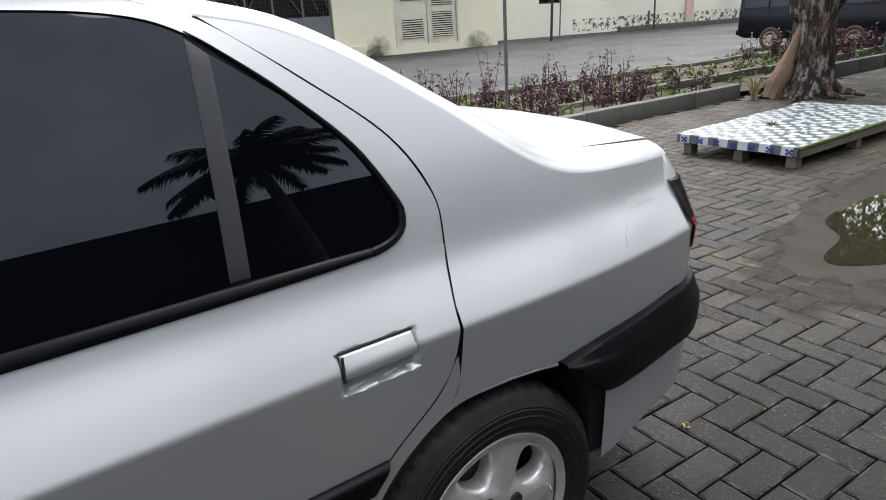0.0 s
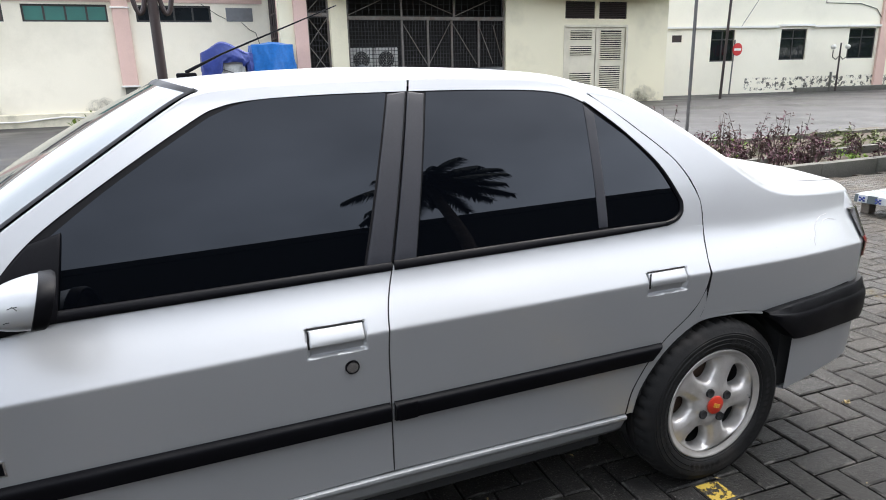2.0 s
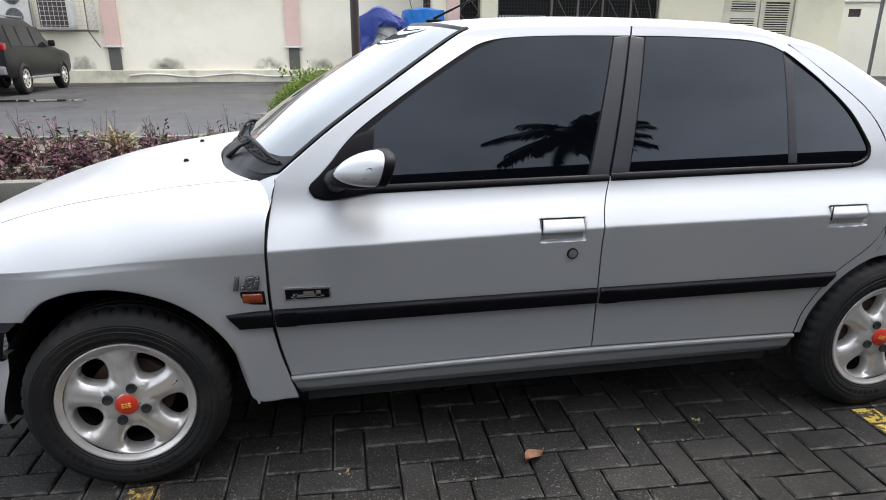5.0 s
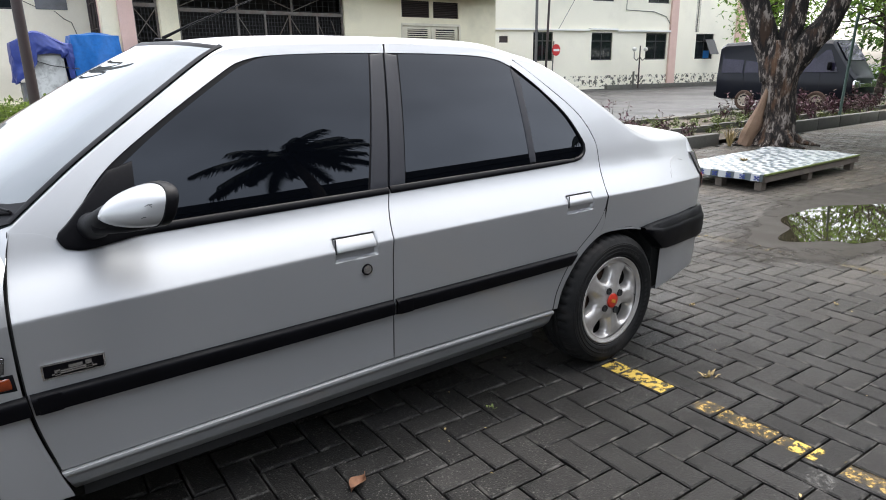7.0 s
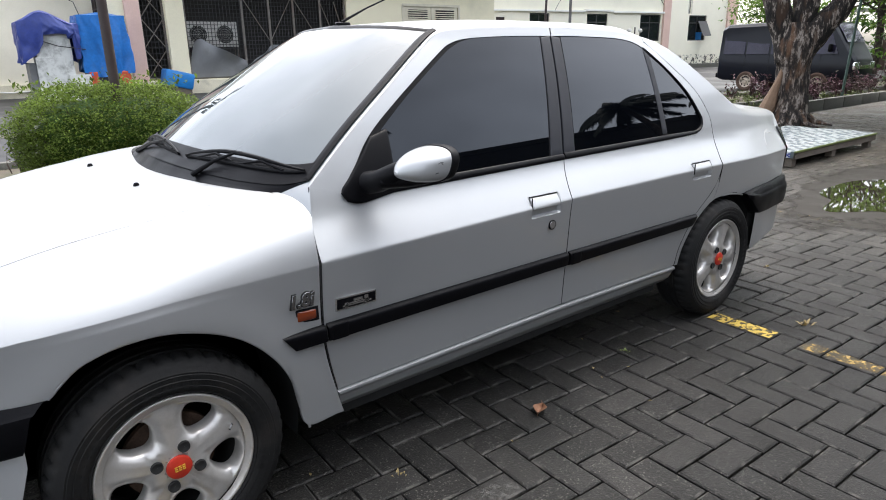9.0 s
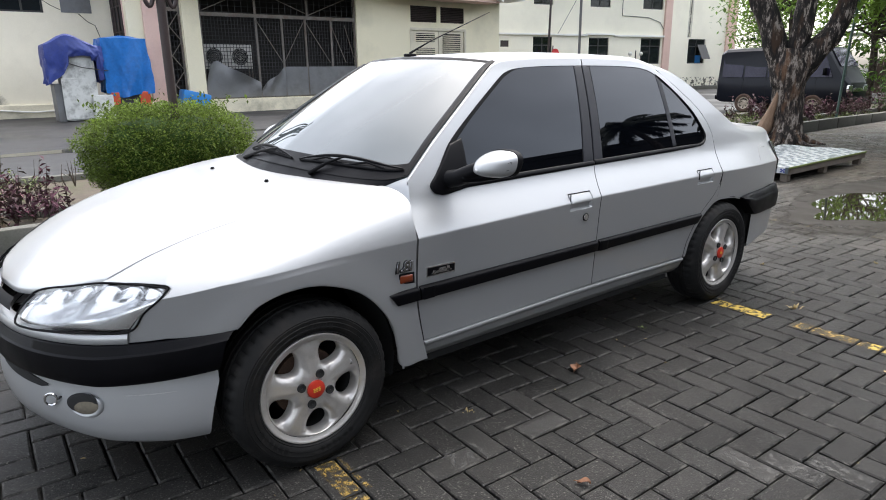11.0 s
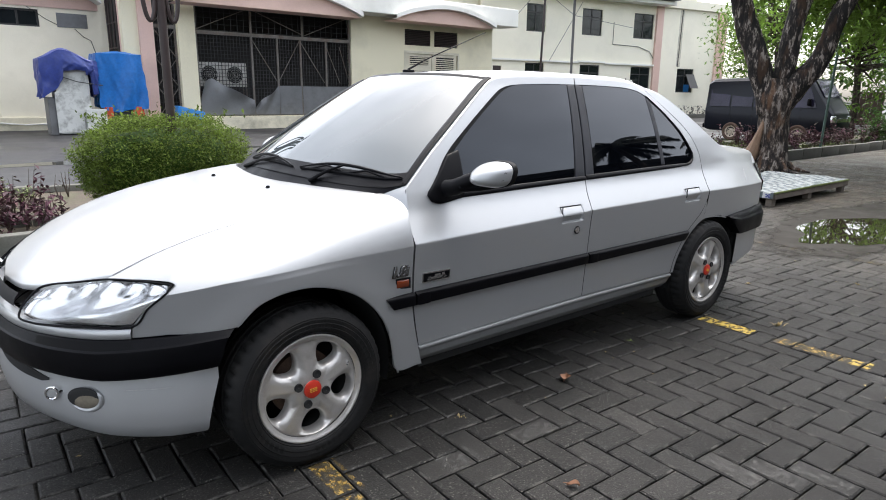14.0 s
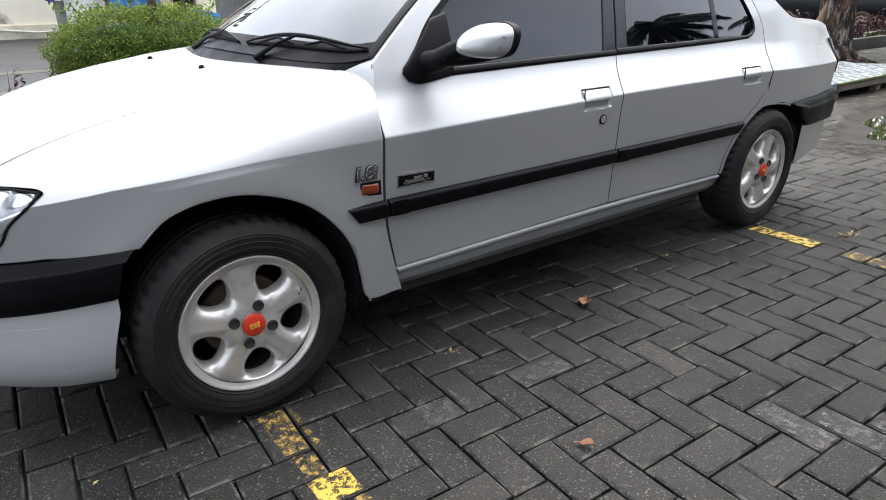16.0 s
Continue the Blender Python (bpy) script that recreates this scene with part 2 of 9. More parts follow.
wet(PAVER, 2.4, -1.2, 1.6, 1.05, 0.5), wet(PAVER_FAR, 2.4, -1.2, 1.6, 1.05, 0.5)
wet(PAVER, 3.3, -0.45, 1.2, 0.8, 0.52), wet(PAVER_FAR, 3.3, -0.45, 1.2, 0.8, 0.52)
worn_edges(PAVER, (0.085, 0.080, 0.072)), worn_edges(PAVER_FAR, (0.085, 0.080, 0.072))
JOINT = material("sandy_joint", (0.020, 0.018, 0.015), 0.9, vary=0.4, scale=5, fine=300, bump=0.4)
ASPHALT = material("wet_asphalt", (0.019, 0.019, 0.020), 0.55, spec=0.3, vary=0.4, scale=0.35, fine=40, bump=0.4, rough_vary=0.22, dirt=(0.05, 0.049, 0.048), dirt_amt=0.5, dirt_scale=0.35)
SILT = material("wet_silt", (0.030, 0.027, 0.023), 0.6, spec=0.12, vary=0.2, scale=2.0, fine=70, bump=0.2, rough_vary=0.18)
WATER = material("puddle_water", (0.020, 0.018, 0.011), 0.02, spec=0.45, vary=0.3, scale=3)
KERB = material("mossy_concrete_kerb", (0.12, 0.115, 0.10), 0.85, vary=0.3, scale=2.5, fine=60, bump=0.5, dirt=(0.06, 0.065, 0.045), dirt_amt=0.7, dirt_scale=2.5)
SOIL = material("bed_soil", (0.075, 0.058, 0.042), 0.95, vary=0.45, scale=6, fine=90, bump=0.6, dirt=(0.07, 0.09, 0.03), dirt_amt=0.5, dirt_scale=2.0)
CREAM = material("cream_wall_paint", (0.86, 0.80, 0.65), 0.75, vary=0.05, scale=0.6, fine=30, bump=0.1, dirt=(0.50, 0.46, 0.34), dirt_amt=0.30, dirt_scale=0.35)
OCHRE = material("faded_yellow_wall_paint", (0.78, 0.72, 0.53), 0.75, vary=0.07, scale=0.5, fine=30, bump=0.1, dirt=(0.36, 0.34, 0.25), dirt_amt=0.35, dirt_scale=0.4)
OFFWHITE = material("off_white_wall_paint", (0.88, 0.835, 0.69), 0.75, vary=0.05, scale=0.5, fine=30, bump=0.1, dirt=(0.55, 0.52, 0.43), dirt_amt=0.25, dirt_scale=0.3)
PLINTH = material("stained_plinth", (0.66, 0.61, 0.47), 0.85, vary=0.2, scale=1.5, fine=40, bump=0.3, dirt=(0.16, 0.15, 0.11), dirt_amt=0.6, dirt_scale=1.2)
PINK = material("pink_paint", (0.68, 0.475, 0.405), 0.75, vary=0.07, scale=0.8, fine=30, dirt=(0.45, 0.30, 0.25), dirt_amt=0.3, dirt_scale=0.6)
WHITE_PAINT = material("white_paint", (0.78, 0.77, 0.72), 0.7, vary=0.05, scale=1, fine=30, dirt=(0.45, 0.44, 0.40), dirt_amt=0.3, dirt_scale=0.7)
WINDOW = material("dark_window_glass", (0.012, 0.015, 0.017), 0.06, vary=0.3, scale=1.0)
GREEN_PANE = material("green_painted_pane", (0.03, 0.16, 0.13), 0.4, vary=0.2, scale=2)
BROWN_PANE = material("brown_shutter_pane", (0.10, 0.055, 0.045), 0.5, vary=0.2, scale=2)
FRAME = material("dark_window_frame", (0.03, 0.028, 0.026), 0.5, vary=0.2)
VENT = material("dark_brown_louvre", (0.045, 0.03, 0.028), 0.6, vary=0.25)
LOUVRE = material("cream_louvre_paint", (0.66, 0.61, 0.48), 0.6, vary=0.1, scale=2, dirt=(0.4, 0.36, 0.27), dirt_amt=0.4, dirt_scale=1.5)
# dark colour stands in for the shade behind openings and glazing
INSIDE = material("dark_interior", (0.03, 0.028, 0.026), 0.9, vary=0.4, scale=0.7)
IRON = material("rusty_grey_iron", (0.16, 0.145, 0.13), 0.6, 0.3, vary=0.3, scale=4, fine=60, dirt=(0.12, 0.06, 0.035), dirt_amt=0.5, dirt_scale=3)
SHEET = material("grey_sheet_metal", (0.17, 0.175, 0.18), 0.5, 0.3, vary=0.2, scale=2, dirt=(0.09, 0.08, 0.07), dirt_amt=0.5, dirt_scale=1.6)
AC_CASE = material("off_white_case", (0.55, 0.54, 0.51), 0.5, vary=0.1, scale=3, dirt=(0.30, 0.27, 0.22), dirt_amt=0.5, dirt_scale=2)
POST = material("dark_brown_post_paint", (0.035, 0.022, 0.02), 0.5, vary=0.2, scale=6)
TARP_NAVY = material("navy_tarpaulin", (0.03, 0.05, 0.22), 0.36, vary=0.25, scale=3, fine=14, bump=0.6)
TARP_BLUE = material("bright_blue_tarpaulin", (0.012, 0.13, 0.42), 0.33, vary=0.25, scale=3, fine=14, bump=0.6)
ORANGE = material("orange_cloth", (0.42, 0.06, 0.02), 0.6, vary=0.15, scale=6)
PEEL = material("peeling_white_board", (0.55, 0.56, 0.54), 0.6, vary=0.12, scale=3, dirt=(0.16, 0.16, 0.15), dirt_amt=0.8, dirt_scale=3.5)
BARK = material("peeling_bark", (0.042, 0.030, 0.023), 0.9, vary=0.6, scale=7, fine=50, bump=0.9, dirt=(0.17, 0.135, 0.105), dirt_amt=0.9, dirt_scale=9.0)
BARE = material("bare_orange_wood", (0.19, 0.12, 0.075), 0.8, vary=0.3, scale=8, fine=60, bump=0.5)
LEAF = material("green_leaf", (0.155, 0.255, 0.045), 0.5, spec=0.15, vary=0.35, scale=4, island=0.45)
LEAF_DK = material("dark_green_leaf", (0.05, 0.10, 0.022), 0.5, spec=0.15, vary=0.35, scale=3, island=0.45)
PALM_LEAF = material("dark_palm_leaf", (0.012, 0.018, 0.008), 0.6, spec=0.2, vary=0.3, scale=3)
HEDGE_LEAF = material("light_green_leaf", (0.115, 0.165, 0.030), 0.5, spec=0.15, vary=0.4, scale=9, island=0.6)
PURPLE_LEAF = material("purple_leaf", (0.085, 0.035, 0.05), 0.5, spec=0.15, vary=0.3, scale=5, island=0.5, dirt=(0.07, 0.085, 0.03), dirt_amt=0.6, dirt_scale=3)
DRY_LEAF = material("dry_grass", (0.28, 0.21, 0.09), 0.7, vary=0.3, scale=5, island=0.4)
GRASS = material("grass_blade", (0.11, 0.14, 0.035), 0.6, vary=0.3, scale=5, island=0.4)
TWIG = material("dark_twig", (0.06, 0.042, 0.032), 0.8, vary=0.3)
BROWN_LEAF = material("fallen_brown_leaf", (0.20, 0.095, 0.05), 0.7, vary=0.3, scale=30)
OLD_WOOD = material("weathered_wood", (0.12, 0.10, 0.08), 0.85, vary=0.35, scale=6, fine=70, bump=0.5)
VAN_PAINT = material("dark_blue_black_paint", (0.006, 0.007, 0.012), 0.30, spec=0.22, vary=0.25, scale=2, coat=0.08)
SUV_PAINT = material("black_car_paint", (0.008, 0.0085, 0.009), 0.32, spec=0.25, vary=0.2, scale=2)
VAN_GLASS = material("purple_tinted_glass", (0.030, 0.027, 0.050), 0.08, spec=0.28, vary=0.5, scale=2)
HUB = material("muddy_steel_wheel", (0.50, 0.42, 0.33), 0.6, 0.2, vary=0.25, scale=20)
MUD_TYRE = material("muddy_tyre", (0.10, 0.062, 0.044), 0.9, vary=0.3, scale=10)
GREEN_POLE = material("green_pole_paint", (0.07, 0.12, 0.10), 0.6, vary=0.25, scale=6)
GREY_POLE = material("galvanised_pole", (0.13, 0.125, 0.12), 0.6, 0.3, vary=0.25, scale=6)
SIGN_RED = material("red_sign", (0.50, 0.02, 0.02), 0.5, vary=0.15)
BLUE_PLASTIC = material("blue_plastic", (0.01, 0.16, 0.45), 0.4, vary=0.15, scale=6)
GLOBE = material("milky_globe", (0.62, 0.60, 0.55), 0.25, vary=0.1)
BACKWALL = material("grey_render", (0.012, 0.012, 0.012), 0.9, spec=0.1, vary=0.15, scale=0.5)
CONCRETE = material("far_roof_grey", (0.30, 0.29, 0.27), 0.8, vary=0.2, scale=0.6)


def bark_material(name="peeling_bark", deep=1.0):
    """Grey-brown bark peeling in upright strips; deep darkens all but its palest flakes."""
    m = material(name, (0.1, 0.08, 0.06), 0.9, vary=0.2)
    nt = m.node_tree
    g, mp = nt.nodes.new("ShaderNodeNewGeometry"), nt.nodes.new("ShaderNodeMapping")
    mp.inputs["Scale"].default_value = (1.0, 1.0, 0.30)
    n, f = nt.nodes.new("ShaderNodeTexNoise"), nt.nodes.new("ShaderNodeTexNoise")
    n.inputs["Scale"].default_value, n.inputs["Detail"].default_value, n.inputs["Roughness"].default_value = 13.0, 7.0, 0.66
    f.inputs["Scale"].default_value, f.inputs["Detail"].default_value = 55.0, 4.0
    r = nt.nodes.new("ShaderNodeValToRGB")
    e = r.color_ramp.elements
    e[0].position, e[0].color = 0.43, (0.016 * deep, 0.012 * deep, 0.010 * deep, 1)
    e[1].position, e[1].color = 0.60, (0.25, 0.215, 0.185, 1)
    for at, c in ((0.485, (0.042, 0.031, 0.025, 1)), (0.52, (0.085, 0.064, 0.050, 1)), (0.55, (0.15, 0.120, 0.098, 1))):
        q = e.new(at)
        q.color = (c[0] * deep, c[1] * deep, c[2] * deep, 1)
    mix = nt.nodes.new("ShaderNodeMath")
    mix.operation, mix.inputs[1].default_value = "MULTIPLY_ADD", 0.28
    sh = nt.nodes.new("ShaderNodeMath")
    sh.operation, sh.inputs[1].default_value = "SUBTRACT", 0.14
    b = nt.nodes.new("ShaderNodeBump")
    b.inputs["Strength"].default_value, b.inputs["Distance"].default_value = 0.9, 0.03
    nt.links.new(g.outputs["Position"], mp.inputs["Vector"])
    nt.links.new(mp.outputs[0], n.inputs["Vector"]), nt.links.new(mp.outputs[0], f.inputs["Vector"])
    nt.links.new(f.outputs["Fac"], mix.inputs[0]), nt.links.new(n.outputs["Fac"], mix.inputs[2])
    nt.links.new(mix.outputs[0], sh.inputs[0]), nt.links.new(sh.outputs[0], r.inputs["Fac"])
    nt.links.new(sh.outputs[0], b.inputs["Height"])
    # flakes have fallen off in places and bare the orange wood
    o, om, ox = nt.nodes.new("ShaderNodeTexNoise"), nt.nodes.new("ShaderNodeMapRange"), nt.nodes.new("ShaderNodeMix")
    o.inputs["Scale"].default_value, o.inputs["Detail"].default_value = 5.0, 5.0
    om.inputs["From Min"].default_value, om.inputs["From Max"].default_value, om.inputs["To Max"].default_value = 0.56, 0.64, 0.75
    ox.data_type = "RGBA"
    ox.inputs["B"].default_value = (0.17 * deep, 0.088 * deep, 0.045 * deep, 1)
    nt.links.new(mp.outputs[0], o.inputs["Vector"]), nt.links.new(o.outputs["Fac"], om.inputs["Value"])
    nt.links.new(om.outputs[0], ox.inputs["Factor"]), nt.links.new(r.outputs["Color"], ox.inputs["A"])
    nt.links.new(ox.outputs["Result"], bsdf(m).inputs["Base Color"]), nt.links.new(b.outputs[0], bsdf(m).inputs["Normal"])
    return m


TREE_BARK = bark_material("peeling_bark", 0.74)
# the boughs take the trunk's bark in darker colours
BOUGH_BARK = bark_material("dark_wet_bark", 0.30)


def translucent(m, amount):
    """Thin leaves pass on some of the light from behind."""
    nt, b = m.node_tree, bsdf(m)
    t, mx = nt.nodes.new("ShaderNodeBsdfTranslucent"), nt.nodes.new("ShaderNodeMixShader")
    mx.inputs[0].default_value = amount
    nt.links.new(b.inputs["Base Color"].links[0].from_socket, t.inputs["Color"])
    nt.links.new(b.outputs[0], mx.inputs[1]), nt.links.new(t.outputs[0], mx.inputs[2])
    nt.links.new(mx.outputs[0], nt.nodes["Material Output"].inputs["Surface"])


for leaf_mat in (LEAF, LEAF_DK, HEDGE_LEAF):
    translucent(leaf_mat, 0.45)


def worn_paint(name, col, cover, scale, soft=0.04, most=1.0):
    """Road paint with bare patches where it has rubbed off."""
    m = material(name, col, 0.7, vary=0.18, scale=9, fine=90)
    nt = m.node_tree
    n = nt.nodes.new("ShaderNodeTexNoise")
    n.inputs["Scale"].default_value, n.inputs["Detail"].default_value, n.inputs["Roughness"].default_value = scale, 7.0, 0.7
    g = nt.nodes.new("ShaderNodeNewGeometry")
    r = nt.nodes.new("ShaderNodeMapRange")
    r.inputs["From Min"].default_value, r.inputs["From Max"].default_value = cover - soft, cover + soft
    r.inputs["To Max"].default_value = most
    nt.links.new(g.outputs["Position"], n.inputs["Vector"]), nt.links.new(n.outputs["Fac"], r.inputs["Value"])
    nt.links.new(r.outputs[0], bsdf(m).inputs["Alpha"])
    return m


YELLOW = worn_paint("yellow_road_paint", (0.36, 0.25, 0.035), 0.48, 30)
YELLOW_WORN = worn_paint("rubbed_yellow_road_paint", (0.29, 0.19, 0.045), 0.525, 34, 0.06, 0.8)


def shaped(m, kind, soft):
    """Let a stain or a film of mud thin out towards its own uneven outline."""
    nt = m.node_tree
    tc, sx = nt.nodes.new("ShaderNodeTexCoord"), nt.nodes.new("ShaderNodeVectorMath")
    sx.operation = "MULTIPLY_ADD"
    sx.inputs[1].default_value, sx.inputs[2].default_value = ((2, 2, 0), (-1, -1, 0)) if kind == "pool" else ((2, 0, 1), (-1, 0, 0))
    ln = nt.nodes.new("ShaderNodeVectorMath")
    ln.operation = "LENGTH"
    n = nt.nodes.new("ShaderNodeTexNoise")
    n.inputs["Scale"].default_value, n.inputs["Detail"].default_value = (4.0, 6.0)
    g = nt.nodes.new("ShaderNodeNewGeometry")
    add = nt.nodes.new("ShaderNodeMath")
    add.operation, add.inputs[1].default_value = "MULTIPLY_ADD", 0.7
    r = nt.nodes.new("ShaderNodeMapRange")
    r.inputs["From Min"].default_value, r.inputs["From Max"].default_value = 1.22 - soft, 1.22
    r.inputs["To Min"].default_value, r.inputs["To Max"].default_value = 1.0, 0.0
    nt.links.new(tc.outputs["Generated"], sx.inputs[0]), nt.links.new(sx.outputs[0], ln.inputs[0])
    nt.links.new(g.outputs["Position"], n.inputs["Vector"])
    nt.links.new(n.outputs["Fac"], add.inputs[0]), nt.links.new(ln.outputs["Value"], add.inputs[2])
    nt.links.new(add.outputs[0], r.inputs["Value"])
    b = bsdf(m).inputs["Alpha"]
    if b.is_linked:
        mm = nt.nodes.new("ShaderNodeMath")
        mm.operation = "MULTIPLY"
        nt.links.new(b.links[0].from_socket, mm.inputs[0]), nt.links.new(r.outputs[0], mm.inputs[1])
        nt.links.new(mm.outputs[0], b)
    else:
        nt.links.new(r.outputs[0], b)


PEELED = worn_paint("peeled_plaster", (0.13, 0.12, 0.10), 0.555, 4.5)
MOULD = worn_paint("black_mould_stain", (0.12, 0.115, 0.095), 0.50, 1.6, 0.2, 0.65)
YELLOW_FAINT = worn_paint("faint_yellow_road_paint", (0.26, 0.19, 0.06), 0.57, 30, 0.06, 0.6)
STREAK = worn_paint("grey_rain_streak", (0.34, 0.32, 0.26), 0.48, 1.4, 0.3, 0.28)
shaped(MOULD, "wall", 0.7), shaped(SILT, "pool", 0.16)
PALE_MARK = worn_paint("pale_cement_smear", (0.085, 0.083, 0.078), 0.53, 40, 0.06, 0.6)


def cloth_material():
    """Plastic table cloth: white with blue and green motifs on a grid."""
    m = bpy.data.materials.new("patterned_tablecloth")
    m.use_nodes = True
    nt, b = m.node_tree, bsdf(m)
    N, L = nt.nodes.new, nt.links.new
    g = N("ShaderNodeNewGeometry")
    ch = N("ShaderNodeTexChecker")
    ch.inputs["Scale"].default_value = 11.0
    ch.inputs["Color1"].default_value, ch.inputs["Color2"].default_value = (0.46, 0.47, 0.46, 1), (0.075, 0.095, 0.10, 1)
    vo = N("ShaderNodeTexVoronoi")
    vo.inputs["Scale"].default_value, vo.inputs["Randomness"].default_value = 11.0, 0.0
    vo.distance = "MANHATTAN"
    ns = N("ShaderNodeTexNoise")
    ns.inputs["Scale"].default_value = 45.0
    mr = N("ShaderNodeMapRange")
    mr.inputs["From Min"].default_value, mr.inputs["From Max"].default_value = 0.26, 0.34
    mr.inputs["To Min"].default_value, mr.inputs["To Max"].default_value = 1.0, 0.0
    mx = N("ShaderNodeMix")
    mx.data_type = "RGBA"
    rp = N("ShaderNodeMix")
    rp.data_type = "RGBA"
    rp.inputs["A"].default_value, rp.inputs["B"].default_value = (0.04, 0.10, 0.32, 1), (0.16, 0.22, 0.12, 1)
    L(g.outputs["Position"], ch.inputs["Vector"]), L(g.outputs["Position"], vo.inputs["Vector"]), L(g.outputs["Position"], ns.inputs["Vector"])
    L(vo.outputs["Distance"], mr.inputs["Value"]), L(ns.outputs["Fac"], rp.inputs["Factor"])
    mu = N("ShaderNodeMath")
    mu.operation = "MULTIPLY"
    mu.inputs[1].default_value = 0.75
    L(mr.outputs[0], mu.inputs[0])
    L(ch.outputs["Color"], mx.inputs["A"]), L(rp.outputs["Result"], mx.inputs["B"]), L(mu.outputs[0], mx.inputs["Factor"])
    L(mx.outputs["Result"], b.inputs["Base Color"])
    b.inputs["Roughness"].default_value = 0.35
    return m


CLOTH = cloth_material()

# ---- mesh tools ----
def add_mesh(name, verts, faces, mat, parent=None, label="", smooth=True, sharp=35):
    me = bpy.data.meshes.new(name)
    me.from_pydata([tuple(map(float, v)) for v in verts], [], [tuple(f) for f in faces])
    me.materials.append(mat)
    if smooth:
        me.shade_smooth()
        me.set_sharp_from_angle(angle=radians(sharp))
    ob = new(name, me)
    if parent is not None:
        ob.parent = parent
        ob.matrix_parent_inverse = parent.matrix_world.inverted() if parent.type != "EMPTY" else Matrix.Translation(-parent.location)
    if label:
        ob["label"] = label
    return ob


def part(name, bm, mat, parent, label="", smooth=True, sharp=35):
    """Links a bmesh as one mesh object under a thing or a part."""
    me = bpy.data.meshes.new(name)
    bm.to_mesh(me)
    bm.free()
    me.materials.append(mat)
    if smooth:
        me.shade_smooth()
        me.set_sharp_from_angle(angle=radians(sharp))
    ob = new(name, me)
    if parent is not None:
        ob.parent = parent
        ob.matrix_parent_inverse = Matrix.Translation(-parent.location) if parent.type == "EMPTY" else parent.matrix_world.inverted()
    if label:
        ob["label"] = label
    return ob


def thing(name, at, label, category, group="", kind=""):
    ob = new(name)
    ob.location = at
    ob.empty_display_size = 0.1
    return tagged(ob, label, category, group, kind)


def block(x0, x1, y0, y1, z0, z1, bevel=0.0, m=None, bm=None):
    """A box, with softened edges where bevel is given."""
    own = bmesh.new()
    t = Matrix.Translation(((x0 + x1) / 2, (y0 + y1) / 2, (z0 + z1) / 2)) @ Matrix.Diagonal((x1 - x0, y1 - y0, z1 - z0, 1))
    bmesh.ops.create_cube(own, size=1, matrix=t)
    if bevel:
        bmesh.ops.bevel(own, geom=own.edges[:], offset=bevel, segments=2, affect="EDGES", profile=0.5)
    if m is not None:
        own.transform(m)
    if bm is None:
        return own
    tmp = bpy.data.meshes.new("tmp")
    own.to_mesh(tmp)
    own.free()
    bm.from_mesh(tmp)
    bpy.data.meshes.remove(tmp)
    return bm


def rod(a, b, r0, r1=None, seg=10, bm=None):
    """A round bar from a to b."""
    r1 = r0 if r1 is None else r1
    a, b = Vector(a), Vector(b)
    own = bmesh.new() if bm is None else bm
    z = (b - a).normalized()
    x = z.orthogonal().normalized()
    y = z.cross(x)
    rings = []
    for p, r in ((a, r0), (b, r1)):
        rings.append([own.verts.new(p + r * (math.cos(2 * math.pi * i / seg) * x + math.sin(2 * math.pi * i / seg) * y)) for i in range(seg)])
    for i in range(seg):
        own.faces.new((rings[0][i], rings[0][(i + 1) % seg], rings[1][(i + 1) % seg], rings[1][i]))
    own.faces.new(rings[0][::-1]), own.faces.new(rings[1])
    return own


def tube(points, r, seg=8, bm=None, caps=True):
    """A round bar along a line of points; r may be a list."""
    own = bmesh.new() if bm is None else bm
    pts = [Vector([float(c) for c in p]) for p in points]
    rs = [float(q) for q in r] if isinstance(r, (list, tuple)) else [float(r)] * len(pts)
    rings, x = [], None
    for i, p in enumerate(pts):
        t = (pts[min(i + 1, len(pts) - 1)] - pts[max(i - 1, 0)]).normalized()
        x = t.orthogonal().normalized() if x is None else (x - t * x.dot(t)).normalized()
        y = t.cross(x)
        rings.append([own.verts.new(p + rs[i] * (math.cos(2 * math.pi * k / seg) * x + math.sin(2 * math.pi * k / seg) * y)) for k in range(seg)])
    for a, b in zip(rings, rings[1:]):
        for k in range(seg):
            own.faces.new((a[k], a[(k + 1) % seg], b[(k + 1) % seg], b[k]))
    if caps:
        own.faces.new(rings[0][::-1]), own.faces.new(rings[-1])
    return own


def revolve(profile, seg=64, axis="y", centre=(0, 0, 0), wobble=None):
    """Verts and faces of (radius, along) points turned about an axis."""
    verts, faces, n = [], [], len(profile)
    for i in range(seg):
        a = 2 * math.pi * i / seg
        for k, (r, h) in enumerate(profile):
            if wobble:
                r, h = wobble(i, k, r, h)
            c, s = r * math.cos(a), r * math.sin(a)
            v = {"y": (c, h, s), "z": (c, s, h), "x": (h, c, s)}[axis]
            verts.append((v[0] + centre[0], v[1] + centre[1], v[2] + centre[2]))
    for i in range(seg):
        for k in range(n - 1):
            j = (i + 1) % seg
            faces.append((i * n + k, j * n + k, j * n + k + 1, i * n + k + 1))
    return verts, faces


